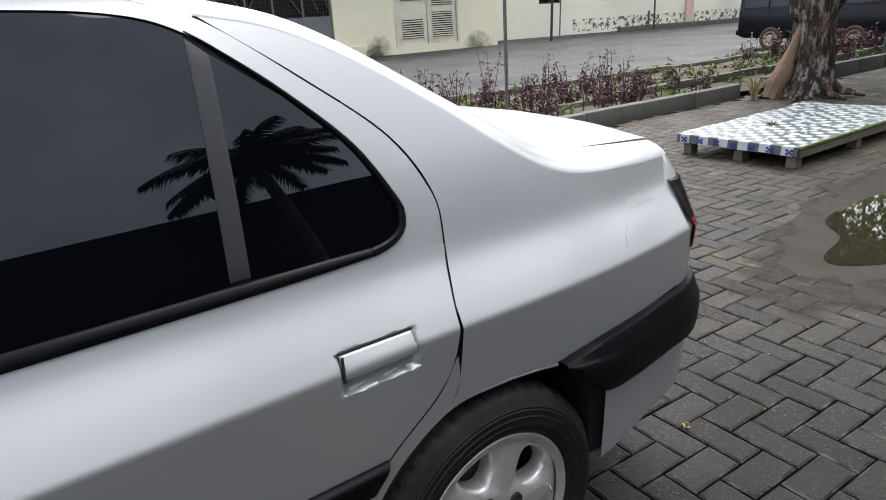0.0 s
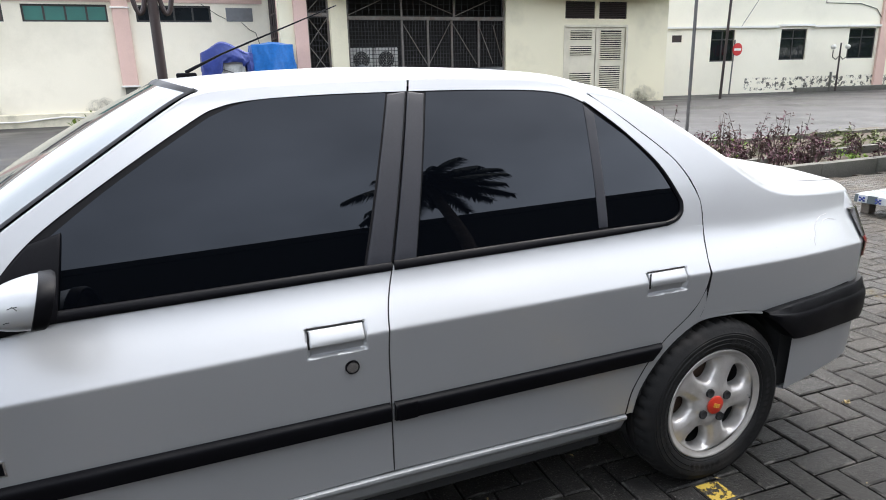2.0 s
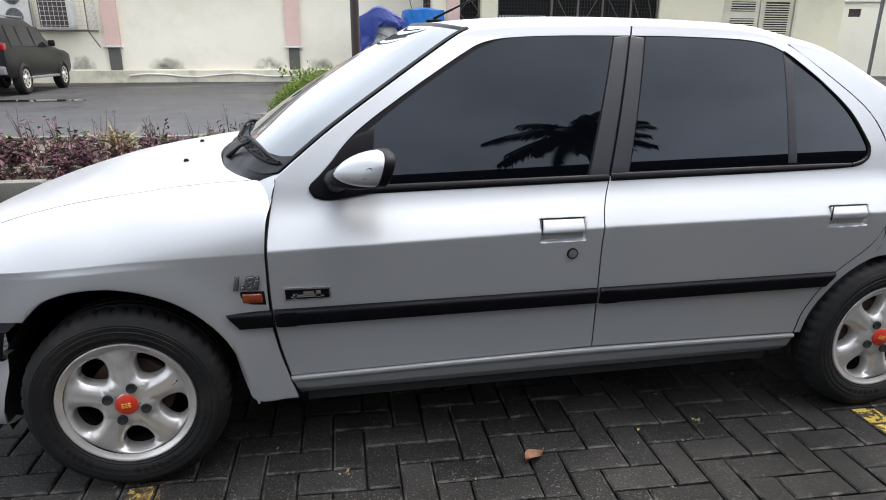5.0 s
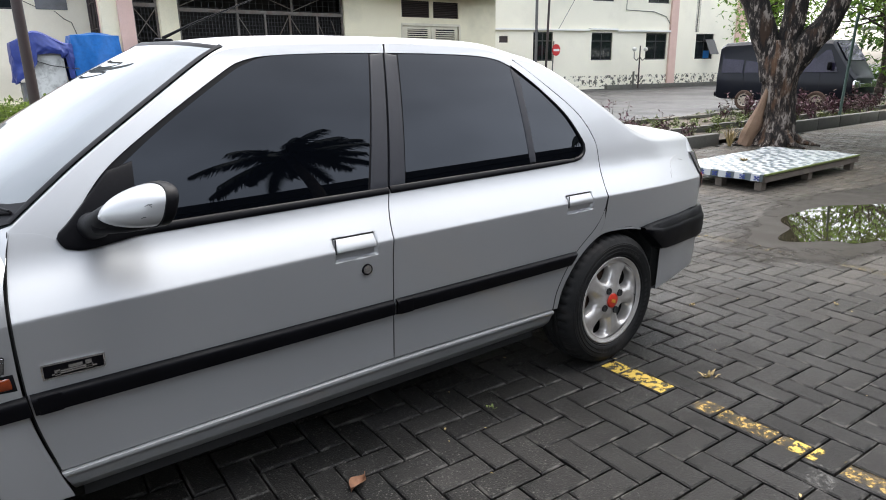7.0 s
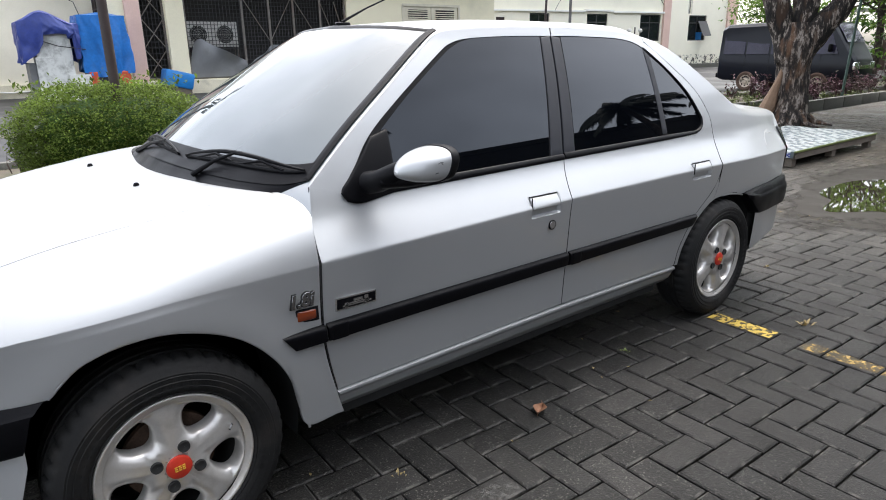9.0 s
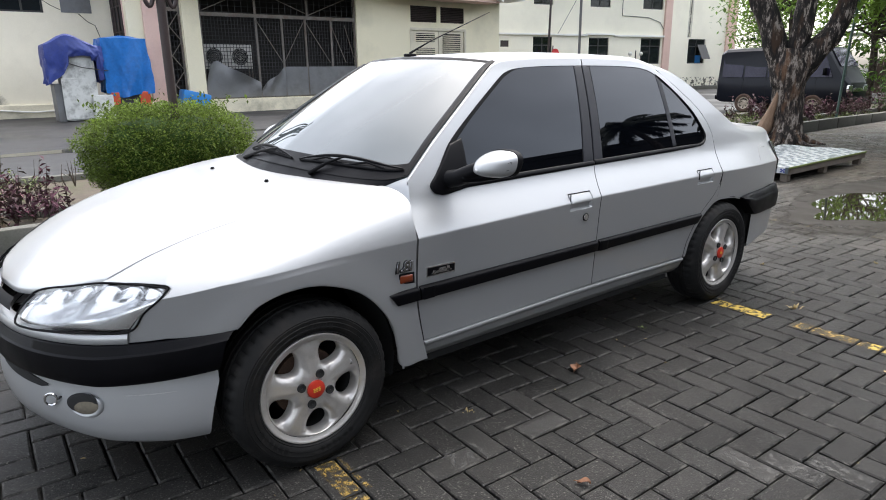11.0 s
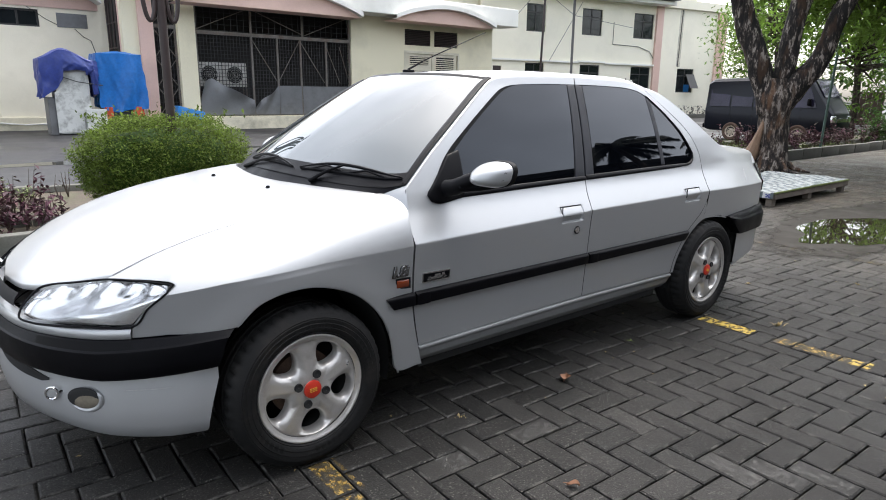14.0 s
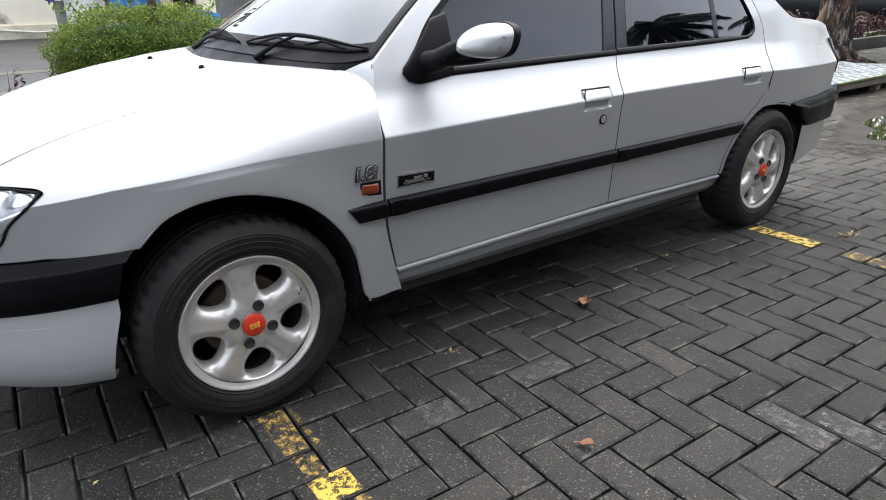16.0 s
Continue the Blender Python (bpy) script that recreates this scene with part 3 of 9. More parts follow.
def resample(points, n):
    """n + 1 points at even steps along a smooth line through the points."""
    p = np.array(points, float)
    if len(p) > 2:
        d = np.r_[0, np.cumsum(np.linalg.norm(np.diff(p, axis=0), axis=1) ** 0.5)]
        ext = np.vstack([2 * p[0] - p[1], p, 2 * p[-1] - p[-2]])
        fine = []
        for i in range(len(p) - 1):
            p0, p1, p2, p3 = ext[i], ext[i + 1], ext[i + 2], ext[i + 3]
            for u in np.linspace(0, 1, 12, endpoint=False):
                fine.append(0.5 * (2 * p1 + (p2 - p0) * u + (2 * p0 - 5 * p1 + 4 * p2 - p3) * u**2 + (3 * p1 - 3 * p2 + p3 - p0) * u**3))
        p = np.vstack([fine, p[-1]])
    s = np.r_[0, np.cumsum(np.linalg.norm(np.diff(p, axis=0), axis=1))]
    at = np.linspace(0, s[-1], n + 1)
    return np.stack([np.interp(at, s, p[:, k]) for k in range(p.shape[1])], 1)


def coons(left, right, bottom, top, nu, nv):
    """A grid [v][u] between four lines; left and right run up, bottom and top run from left to right."""
    l, r, b, t = resample(left, nv), resample(right, nv), resample(bottom, nu), resample(top, nu)
    u, v = np.linspace(0, 1, nu + 1)[None, :, None], np.linspace(0, 1, nv + 1)[:, None, None]
    g = (1 - u) * l[:, None] + u * r[:, None] + (1 - v) * b[None] + v * t[None]
    return g - ((1 - u) * (1 - v) * b[0] + u * (1 - v) * b[-1] + (1 - u) * v * t[0] + u * v * t[-1])


def panel(name, grid, mat, parent, gap=0.0025, edge=0.004, depth=0.014, inward=(0, 1, 0), flip=False, label="", mirror=None, sharp=50, drop=0.0012):
    """A sheet of metal from a grid of places, shrunk by a gap, with rolled edges and returns at its border."""
    g = np.array(grid, float)

    def ring_in(a, amount):
        for row, nxt in ((a[0], a[1]), (a[-1], a[-2])):
            d = nxt - row
            row += d / np.maximum(np.linalg.norm(d, axis=1, keepdims=True), 1e-6) * amount
        for col, nxt in ((a[:, 0], a[:, 1]), (a[:, -1], a[:, -2])):
            d = nxt - col
            col += d / np.maximum(np.linalg.norm(d, axis=1, keepdims=True), 1e-6) * amount

    if gap:
        ring_in(g, gap)
    # a narrow border row for the rolled edge
    g = np.concatenate([g[:1], g[:1] + (g[1:2] - g[:1]) * np.minimum(0.5, edge / np.maximum(np.linalg.norm(g[1:2] - g[:1], axis=2, keepdims=True), 1e-6)), g[1:-1], g[-1:] + (g[-2:-1] - g[-1:]) * np.minimum(0.5, edge / np.maximum(np.linalg.norm(g[-2:-1] - g[-1:], axis=2, keepdims=True), 1e-6)), g[-1:]], 0)
    g = np.concatenate([g[:, :1], g[:, :1] + (g[:, 1:2] - g[:, :1]) * np.minimum(0.5, edge / np.maximum(np.linalg.norm(g[:, 1:2] - g[:, :1], axis=2, keepdims=True), 1e-6)), g[:, 1:-1], g[:, -1:] + (g[:, -2:-1] - g[:, -1:]) * np.minimum(0.5, edge / np.maximum(np.linalg.norm(g[:, -2:-1] - g[:, -1:], axis=2, keepdims=True), 1e-6)), g[:, -1:]], 1)
    inw = np.array(inward, float)
    g[0] += inw * drop
    g[-1] += inw * drop
    g[1:-1, 0] += inw * drop
    g[1:-1, -1] += inw * drop
    nv, nu = g.shape[:2]
    verts = g.reshape(-1, 3)
    faces = [(i * nu + j, i * nu + j + 1, (i + 1) * nu + j + 1, (i + 1) * nu + j) for i in range(nv - 1) for j in range(nu - 1)]
    rim = [j for j in range(nu)] + [i * nu + nu - 1 for i in range(1, nv)] + [(nv - 1) * nu + j for j in range(nu - 2, -1, -1)] + [i * nu for i in range(nv - 2, 0, -1)]
    base = len(verts)
    if depth:
        verts = np.vstack([verts, verts[rim] + inw * depth])
        n = len(rim)
        faces += [(rim[(k + 1) % n], rim[k], base + k, base + (k + 1) % n) for k in range(n)]
    if mirror is not None:
        verts = verts.copy()
        verts[:, 1] = 2 * mirror - verts[:, 1]
    if flip != (mirror is not None):
        faces = [f[::-1] for f in faces]
    return add_mesh(name, verts, faces, mat, parent, label, sharp=sharp)

# ---- ground ----
def sheet(name, pts, z, mat, label, cat, kind="structure", parent=None):
    bm = bmesh.new()
    bm.faces.new([bm.verts.new((x, y, z)) for x, y in pts])
    ob = part(name, bm, mat, parent, smooth=False)
    return tagged(ob, label, cat, "", kind)


sheet("ground", [(-400, -400), (400, -400), (400, 400), (-400, 400)], -0.030, JOINT, "dark sandy ground under the paving", "ground")
road = part("road", block(-60, 120, 7.95, 60, -0.2, -0.004), ASPHALT, None, smooth=False)
tagged(road, "damp grey asphalt yard with pale patches", "road", "", "structure")
sheet("pavement", [(-60, -60), (60, -60), (60, -5.2), (-60, -5.2)], -0.006, PAVER_FAR, "grey concrete paving behind the parked car", "pavement")
sheet("pavement", [(13.4, -5.2), (60, -5.2), (60, 4.1), (13.4, 4.1)], -0.008, PAVER_FAR, "grey concrete paving beyond the platform", "pavement")
sheet("pavement", [(-60, -5.2), (-3.0, -5.2), (-3.0, 4.1), (-60, 4.1)], -0.008, PAVER_FAR, "grey concrete paving in front of the car", "pavement")

# herringbone pavers; the nearest are objects of their own
# the courses run a little askew to the car
CX, CY, OX, OY = 0.1069, 0.1101, 1.0888, -1.0028
SKEW_X, SKEW_Y, TURNED = 0.0034, -0.0049, -0.038


def paver_shape(w, h, j=0.0035, bev=0.0065):
    a, b = w / 2 - j, h / 2 - j
    ring = lambda i, z: [(-a + i, -b + i, z), (a - i, -b + i, z), (a - i, b - i, z), (-a + i, b - i, z)]
    v = ring(0, -0.022) + ring(0, -0.0045) + ring(bev, 0.0)
    f = [(8, 9, 10, 11)] + [(s + k, s + (k + 1) % 4, s + 4 + (k + 1) % 4, s + 4 + k) for s in (0, 4) for k in range(4)]
    return v, f


far_v, far_f, near_list, laid = [], [], [], []
rng = random.Random(7)
shapes = {True: paver_shape(2 * CX, CY), False: paver_shape(CX, 2 * CY)}
for i in range(-42, 122):
    for j in range(-42, 50):
        d = (2 + i + j) % 4
        if d not in (0, 2):
            continue
        flat = d == 0
        u, w = i + (1.0 if flat else 0.5), j + (0.5 if flat else 1.0)
        x, y = OX + CX * u + SKEW_X * w, OY + SKEW_Y * u + CY * w
        if not (-3.0 < x < 13.5 and -5.2 < y < 4.08):
            continue
        tilt = (rng.uniform(-0.014, 0.014), rng.uniform(-0.014, 0.014), TURNED + rng.uniform(-0.014, 0.014))
        z = rng.uniform(-0.0035, 0.0)
        laid.append((flat, x, y, z, tilt))
        if 0.1 < x < 2.9 and -1.15 < y < 0.12:
            near_list.append((flat, x, y, z, tilt))
            continue
        v, f = shapes[flat]
        o = len(far_v)
        for px, py, pz in v:
            far_v.append((x + px - tilt[2] * py, y + py + tilt[2] * px, z + pz + tilt[0] * py + tilt[1] * px))
        far_f += [tuple(k + o for k in q) for q in f]
paving = new("pavement", None)
tagged(paving, "damp herringbone paving of grey concrete blocks", "pavement", "", "structure")
tagged(add_mesh("paving_field", far_v, far_f, PAVER_FAR, paving, smooth=False), kind="stuff")
near_list.sort(key=lambda p: (p[1] - 1.4) ** 2 * 0.4 + (p[2] + 0.6) ** 2)
meshes = {}
for flat in (True, False):
    me = bpy.data.meshes.new("paver")
    me.from_pydata(shapes[flat][0], [], shapes[flat][1])
    me.materials.append(PAVER)
    meshes[flat] = me
for flat, x, y, z, tilt in near_list[:300]:
    ob = new("paver", meshes[flat])
    ob.location, ob.rotation_euler = (x, y, z), (tilt[0], -tilt[1], tilt[2])
    ob.parent = paving
rest_v, rest_f = [], []
for flat, x, y, z, tilt in near_list[300:]:
    v, f = shapes[flat]
    o = len(rest_v)
    rest_v += [(x + px - tilt[2] * py, y + py + tilt[2] * px, z + pz) for px, py, pz in v]
    rest_f += [tuple(k + o for k in q) for q in f]
if rest_v:
    tagged(add_mesh("paving_field", rest_v, rest_f, PAVER_FAR, paving, smooth=False), kind="stuff")

# worn yellow bay lines
def clip(poly, k, limit, keep_less):
    """The part of a polygon on one side of a line across the plan."""
    out = []
    for p, q in zip(poly, poly[1:] + poly[:1]):
        a, b = (p[k] <= limit) == keep_less, (q[k] <= limit) == keep_less
        if a:
            out.append(p)
        if a != b:
            t = (limit - p[k]) / (q[k] - p[k])
            out.append((p[0] + t * (q[0] - p[0]), p[1] + t * (q[1] - p[1])))
    return out


def cells(name, rects, mat, label):
    """Paint over oblongs of the plan, block by block."""
    bm = bmesh.new()
    for x0, x1, y0, y1 in rects:
        for flat, x, y, z, tilt in laid:
            if not (x0 - 0.2 < x < x1 + 0.2 and y0 - 0.2 < y < y1 + 0.2):
                continue
            a, b = (CX - 0.0075, CY / 2 - 0.0075) if flat else (CX / 2 - 0.0075, CY - 0.0075)
            poly = [(x + px - tilt[2] * py, y + py + tilt[2] * px) for px, py in ((-a, -b), (a, -b), (a, b), (-a, b))]
            for k, lim, less in ((0, x1, True), (0, x0, False), (1, y1, True), (1, y0, False)):
                poly = clip(poly, k, lim, less) if len(poly) > 2 else []
            if len(poly) > 2:
                bm.faces.new([bm.verts.new((px, py, z + tilt[0] * (py - y) + tilt[1] * (px - x) + 0.0009)) for px, py in poly])
    return tagged(part(name, bm, mat, None, smooth=False), label, "road marking", "", "structure")


cells("bay_line", [(2.515, 2.607, -0.075, 0.035), (2.512, 2.605, -0.29, -0.082), (2.505, 2.60, -0.885, -0.79), (-0.03, 0.075, -0.40, -0.30), (-0.025, 0.035, -0.80, -0.40)], YELLOW, "yellow bay line painted on the pavers")
cells("bay_line", [(2.51, 2.60, -0.56, -0.42), (2.51, 2.60, -0.78, -0.57), (-0.03, 0.07, -0.19, 0.03), (-0.02, 0.04, -0.29, -0.20), (0.035, 0.075, -1.0, -0.40), (2.50, 2.59, -1.9, -0.95)], YELLOW_WORN, "rubbed yellow bay line on the pavers")
cells("bay_line", [(4.85, 4.94, 0.1, 1.3), (4.85, 4.94, -1.1, 0.05)], YELLOW_FAINT, "faint yellow bay line on the pavers")
cells("smear", [(1.09, 1.185, -1.0, -0.80), (1.30, 1.385, -1.22, -1.03), (1.20, 1.29, -1.10, -0.92), (0.69, 0.88, -0.33, -0.245), (2.35, 2.5, -0.99, -0.9), (0.35, 0.5, -0.32, -0.2)], PALE_MARK, "pale cement smear on the pavers")

# puddle with a rim of silt
def pool(name, cx, cy, rx, ry, z, mat, label, cat, seed, rough=0.16):
    rg = random.Random(seed)
    ph = [rg.uniform(0, 6.28) for _ in range(9)]
    bm = bmesh.new()
    vs = []
    for k in range(120):
        a = 2 * math.pi * k / 120
        r = 1 + sum(rough / (n + 1) * math.sin((n + 2) * a + ph[n]) for n in range(9))
        vs.append(bm.verts.new((cx + rx * r * math.cos(a), cy + ry * r * math.sin(a), z)))
    bm.faces.new(vs)
    return tagged(part(name, bm, mat, None, smooth=False), label, cat, "", "structure")


pool("silt", 6.95, 0.40, 2.2, 1.0, 0.0022, SILT, "smooth wet silt left round the puddle", "mud", 3)
pool("puddle", 6.38, 0.24, 1.10, 0.56, 0.0045, WATER, "shallow puddle reflecting tree and sky", "puddle", 5, 0.3)
pool("puddle", 1.9, 11.6, 1.9, 0.5, 0.001, WATER, "thin puddle on the asphalt", "puddle", 8, 0.25)
pool("puddle", -8.0, 15.6, 2.6, 0.5, 0.001, WATER, "thin puddle on the asphalt", "puddle", 9, 0.25)
pool("puddle", 3.5, 13.5, 2.2, 0.35, 0.001, WATER, "thin puddle on the asphalt", "puddle", 10, 0.25)

# ---- planting bed with kerbs ----
def kerb_run(name, x0, x1, y, w, h, seg, label, mat=KERB, slope=0.0):
    root = thing(name, ((x0 + x1) / 2, y, 0), label, "kerb", "", "structure")
    n = max(1, round((x1 - x0) / seg))
    rg = random.Random(int(y * 100))
    for k in range(n):
        a, b = x0 + (x1 - x0) * k / n, x0 + (x1 - x0) * (k + 1) / n
        yy = y + slope * ((a + b) / 2 - x0) + rg.uniform(-0.012, 0.012)
        part("kerb_stone", block(a + 0.004, b - 0.004, yy, yy + w, -0.05, h + rg.uniform(-0.01, 0.01), 0.012), mat, root)


kerb_run("kerb", -14, 10.45, 4.15, 0.13, 0.17, 1.0, "mossy concrete kerb along the planting bed")
kerb_run("kerb", 11.3, 30, 4.25, 0.13, 0.19, 1.0, "mossy concrete kerb along the planting bed")
kerb_run("kerb", -14, 9.5, 5.15, 0.09, 0.13, 0.8, "low inner kerb in the planting bed")
kerb_run("kerb", 9.6, 28, 5.2, 0.10, 0.16, 0.8, "low inner kerb in the planting bed")
kerb_run("kerb", -14, 28, 7.75, 0.12, 0.13, 1.0, "pale rear kerb of the planting bed", slope=-0.025)
bm = bmesh.new()
gx, gy = np.linspace(-14, 29, 130), np.linspace(4.26, 7.8, 14)
vv = [[bm.verts.new((x, y, 0.05 + 0.035 * noise.noise((x * 1.3, y * 1.3, 0)))) for x in gx] for y in gy]
for a in range(len(gy) - 1):
    for b in range(len(gx) - 1):
        bm.faces.new((vv[a][b], vv[a][b + 1], vv[a + 1][b + 1], vv[a + 1][b]))
tagged(part("bed_soil", bm, SOIL, None), "brown soil with moss in the planting bed", "soil", "", "structure")

# ---- the silver saloon ----
YC = 0.875  # the car's middle plane
car = thing("car", (1.3, YC, 0), "silver saloon car with black bumper strips, tinted windows and alloy wheels", "car")


def soft(t, w):
    return w * np.logaddexp(0, np.asarray(t, float) / w)


def crease(x):
    return np.interp(x, [0.4, 1.5, 2.4, 3.4], [0.738, 0.762, 0.766, 0.752])


def belt(x):
    return 0.855 + (np.asarray(x, float) - 0.55) * 0.043


def flank(x, z):
    """How far in the car's left side lies at a length and a height."""
    x, z = np.asarray(x, float), np.asarray(z, float)
    c, b = crease(x), belt(x)
    y = 0.024 + 0.085 * soft(c - z, 0.0018) + 0.64 * soft(z - c, 0.0018) + 0.12 * soft(z - c - 0.045, 0.02) - 0.29 * soft(z - c - 0.105, 0.012)
    up = np.clip(soft(z - c - 0.11, 0.022), 0, 0.46)
    y = y + 0.25 * ((up - 0.23) ** 2 - 0.0529)
    return y + 0.10 * np.clip((x - 2.6) / 0.85, 0, 2) ** 2 + 0.06 * np.clip((0.3 - x) / 0.9, 0, 2) ** 2


def on_flank(grid, inset=0.0):
    g = np.asarray(grid, float)
    return np.stack([g[..., 0], flank(g[..., 0], g[..., 1]) + inset, g[..., 1]], -1)


def cups(g):
    """Scoops behind the door handles."""
    for x0, w in ((1.255, 0.148), (2.268, 0.148)):
        u, v = (g[..., 0] - x0) / w, (g[..., 2] - 0.722) / 0.072
        e = np.minimum(np.minimum(u, 1 - u) * w, np.minimum(v, 1 - v) * 0.072) / 0.008
        g[..., 1] += 0.0155 * np.clip(e, 0, 1) ** 1.5 * (3 - 2 * np.clip(e, 0, 1)) * 0.9
    return g


def side_panel(name, left, right, bottom, top, mat, parent, nu=24, nv=24, inset=0.0, depth=0.012, label="", both=True, edge=0.004, drop=0.001, push=None):
    g = on_flank(coons(left, right, bottom, top, nu, nv), inset)
    if push is not None:
        g = push(g)
    obs = []
    for m in (None, YC) if both else (None,):
        p = parent if not isinstance(parent, (list, tuple)) else parent[0 if m is None else 1]
        obs.append(panel(name, g, mat, p, gap=0, edge=edge, depth=depth, mirror=m, label=label, drop=drop))
    return obs


# outlines, as lengths and heights
DOOR_F = [(0.475, 0.325), (0.448, 0.45), (0.436, 0.56), (0.435, 0.73), (0.444, 0.82), (0.467, 0.93)]
GAP_B = [(1.466, 0.338), (1.462, 0.56), (1.463, 0.77), (1.505, 0.905)]
DOOR_R_LOW = [(2.236, 0.325), (2.258, 0.418), (2.338, 0.545), (2.448, 0.640), (2.491, 0.705), (2.51, 0.80), (2.537, 0.895)]
g3 = 0.0021
front_doors = side_panel("front_door", [(x + g3, z) for x, z in DOOR_F], [(x - g3, z) for x, z in GAP_B], [(0.478, 0.325), (1.463, 0.338)],
                         [(0.470, 0.93), (0.53, 0.918), (0.57, 0.895), (0.61, 0.884), (0.80, 0.886), (1.10, 0.892), (1.502, 0.905)], SILVER, car, 200, 220, label="silver front door", push=cups, drop=0.0004)
rear_doors = side_panel("rear_door", [(x + g3, z) for x, z in GAP_B], [(x - 0.0008, z) for x, z in DOOR_R_LOW], [(1.469, 0.338), (2.233, 0.325)],
                        [(1.508, 0.905), (2.0, 0.914), (2.40, 0.914), (2.534, 0.895)], SILVER, car, 190, 220, label="silver rear door", push=cups, drop=0.0004)
# frames round the side windows
IN_F = [(0.57, 0.895), (0.605, 0.94), (0.70, 1.047), (0.86, 1.158), (1.06, 1.280), (1.13, 1.313), (1.22, 1.328), (1.40, 1.335), (1.633, 1.336)]
OUT_F = [(0.470, 0.93), (0.54, 0.985), (0.64, 1.06), (0.80, 1.168), (1.00, 1.298), (1.08, 1.340), (1.20, 1.356), (1.40, 1.364), (1.640, 1.366)]
side_panel("window_frame", [(0.470, 0.93), (0.57, 0.895)], [(1.640, 1.366), (1.633, 1.336)], OUT_F, IN_F, SILVER, front_doors, 60, 5, depth=0, drop=0, edge=0.001, label="silver door frame and windscreen pillar")
IN_R = [(1.639, 1.336), (1.85, 1.333), (2.08, 1.321), (2.20, 1.282), (2.32, 1.18), (2.42, 1.075), (2.465, 0.98), (2.458, 0.935), (2.40, 0.914)]
OUT_R = [(1.646, 1.366), (1.85, 1.362), (2.08, 1.348), (2.215, 1.308), (2.36, 1.20), (2.485, 1.09), (2.540, 0.985), (2.541, 0.93), (2.534, 0.895)]
side_panel("window_frame", [(1.646, 1.366), (1.639, 1.336)], [(2.534, 0.895), (2.40, 0.914)], OUT_R, IN_R, SILVER, rear_doors, 60, 5, depth=0, drop=0, edge=0.001, label="silver door frame")
# black seals, glass and pillar trim
side_panel("window_seal", [(0.58, 0.872), (0.60, 0.94), (0.70, 1.048), (1.00, 1.25)], [(1.50, 0.892), (1.635, 1.338)], [(0.58, 0.872), (0.80, 0.878), (1.50, 0.892)], [(1.00, 1.25), (1.10, 1.305), (1.20, 1.330), (1.635, 1.338)], RUBBER, front_doors, 30, 16, inset=0.0035, depth=0)
side_panel("window_seal", [(1.508, 0.892), (1.638, 1.338)], [(2.42, 0.902), (2.475, 0.975), (2.40, 1.10), (2.205, 1.288)], [(1.508, 0.892), (2.42, 0.902)], [(1.638, 1.338), (2.08, 1.325), (2.205, 1.288)], RUBBER, rear_doors, 30, 16, inset=0.0035, depth=0)
side_panel("side_glass", [(0.67, 0.905), (0.715, 1.036)], [(1.430, 0.912), (1.572, 1.333)], [(0.67, 0.905), (1.430, 0.912)], [(0.715, 1.036), (0.87, 1.146), (1.06, 1.263), (1.13, 1.300), (1.22, 1.3255), (1.40, 1.332), (1.572, 1.333)], GLASS, front_doors, 30, 16, inset=0.0015, depth=0.004, drop=0, label="black tinted window glass")
side_panel("side_glass", [(1.574, 0.914), (1.690, 1.332)], [(2.150, 0.924), (2.192, 1.281)], [(1.574, 0.914), (2.150, 0.924)], [(1.690, 1.332), (1.88, 1.329), (2.06, 1.3195), (2.145, 1.303), (2.192, 1.281)], GLASS, rear_doors, 30, 16, inset=0.0015, depth=0.004, drop=0, label="black tinted window glass")
side_panel("quarter_glass", [(2.182, 0.925), (2.222, 1.252)], [(2.405, 0.921), (2.452, 0.942), (2.458, 0.985), (2.406, 1.082), (2.316, 1.179)], [(2.182, 0.925), (2.405, 0.921)], [(2.222, 1.252), (2.316, 1.179)], GLASS, rear_doors, 16, 20, inset=0.0015, depth=0.004, drop=0, label="black tinted quarter glass")
side_panel("pillar_trim", [(1.436, 0.908), (1.576, 1.330)], [(1.500, 0.908), (1.628, 1.335)], [(1.436, 0.908), (1.500, 0.908)], [(1.576, 1.330), (1.628, 1.335)], PILLAR, front_doors, 5, 14, inset=-0.001, label="matt grey plastic pillar trim")
side_panel("pillar_trim", [(1.510, 0.908), (1.636, 1.335)], [(1.570, 0.912), (1.682, 1.328)], [(1.510, 0.908), (1.570, 0.912)], [(1.636, 1.335), (1.682, 1.328)], PILLAR, rear_doors, 5, 14, inset=-0.001, label="matt grey plastic pillar trim")
side_panel("glass_divider", [(2.150, 0.928), (2.192, 1.278)], [(2.182, 0.928), (2.222, 1.25)], [(2.150, 0.928), (2.182, 0.928)], [(2.192, 1.278), (2.222, 1.25)], PILLAR, rear_doors, 4, 12, inset=-0.001, label="grey window divider")


def ledge(g):
    """Rounds a narrow strip outwards."""
    n = g.shape[0]
    g[..., 1] -= (0.007 * np.sin(np.pi * np.linspace(0.08, 0.92, n)) ** 0.5)[:, None]
    return g


side_panel("belt_strip", [(0.66, 0.879), (0.66, 0.903)], [(1.502, 0.893), (1.503, 0.913)], [(0.66, 0.879), (1.502, 0.893)], [(0.66, 0.903), (1.503, 0.913)], BLACK_PLASTIC, front_doors, 20, 6, label="black window weatherstrip", push=ledge)
side_panel("belt_strip", [(1.508, 0.893), (1.509, 0.916)], [(2.405, 0.910), (2.405, 0.922)], [(1.508, 0.893), (2.2, 0.903), (2.405, 0.910)], [(1.509, 0.916), (2.2, 0.922), (2.405, 0.922)], BLACK_PLASTIC, rear_doors, 20, 6, label="black window weatherstrip", push=ledge)

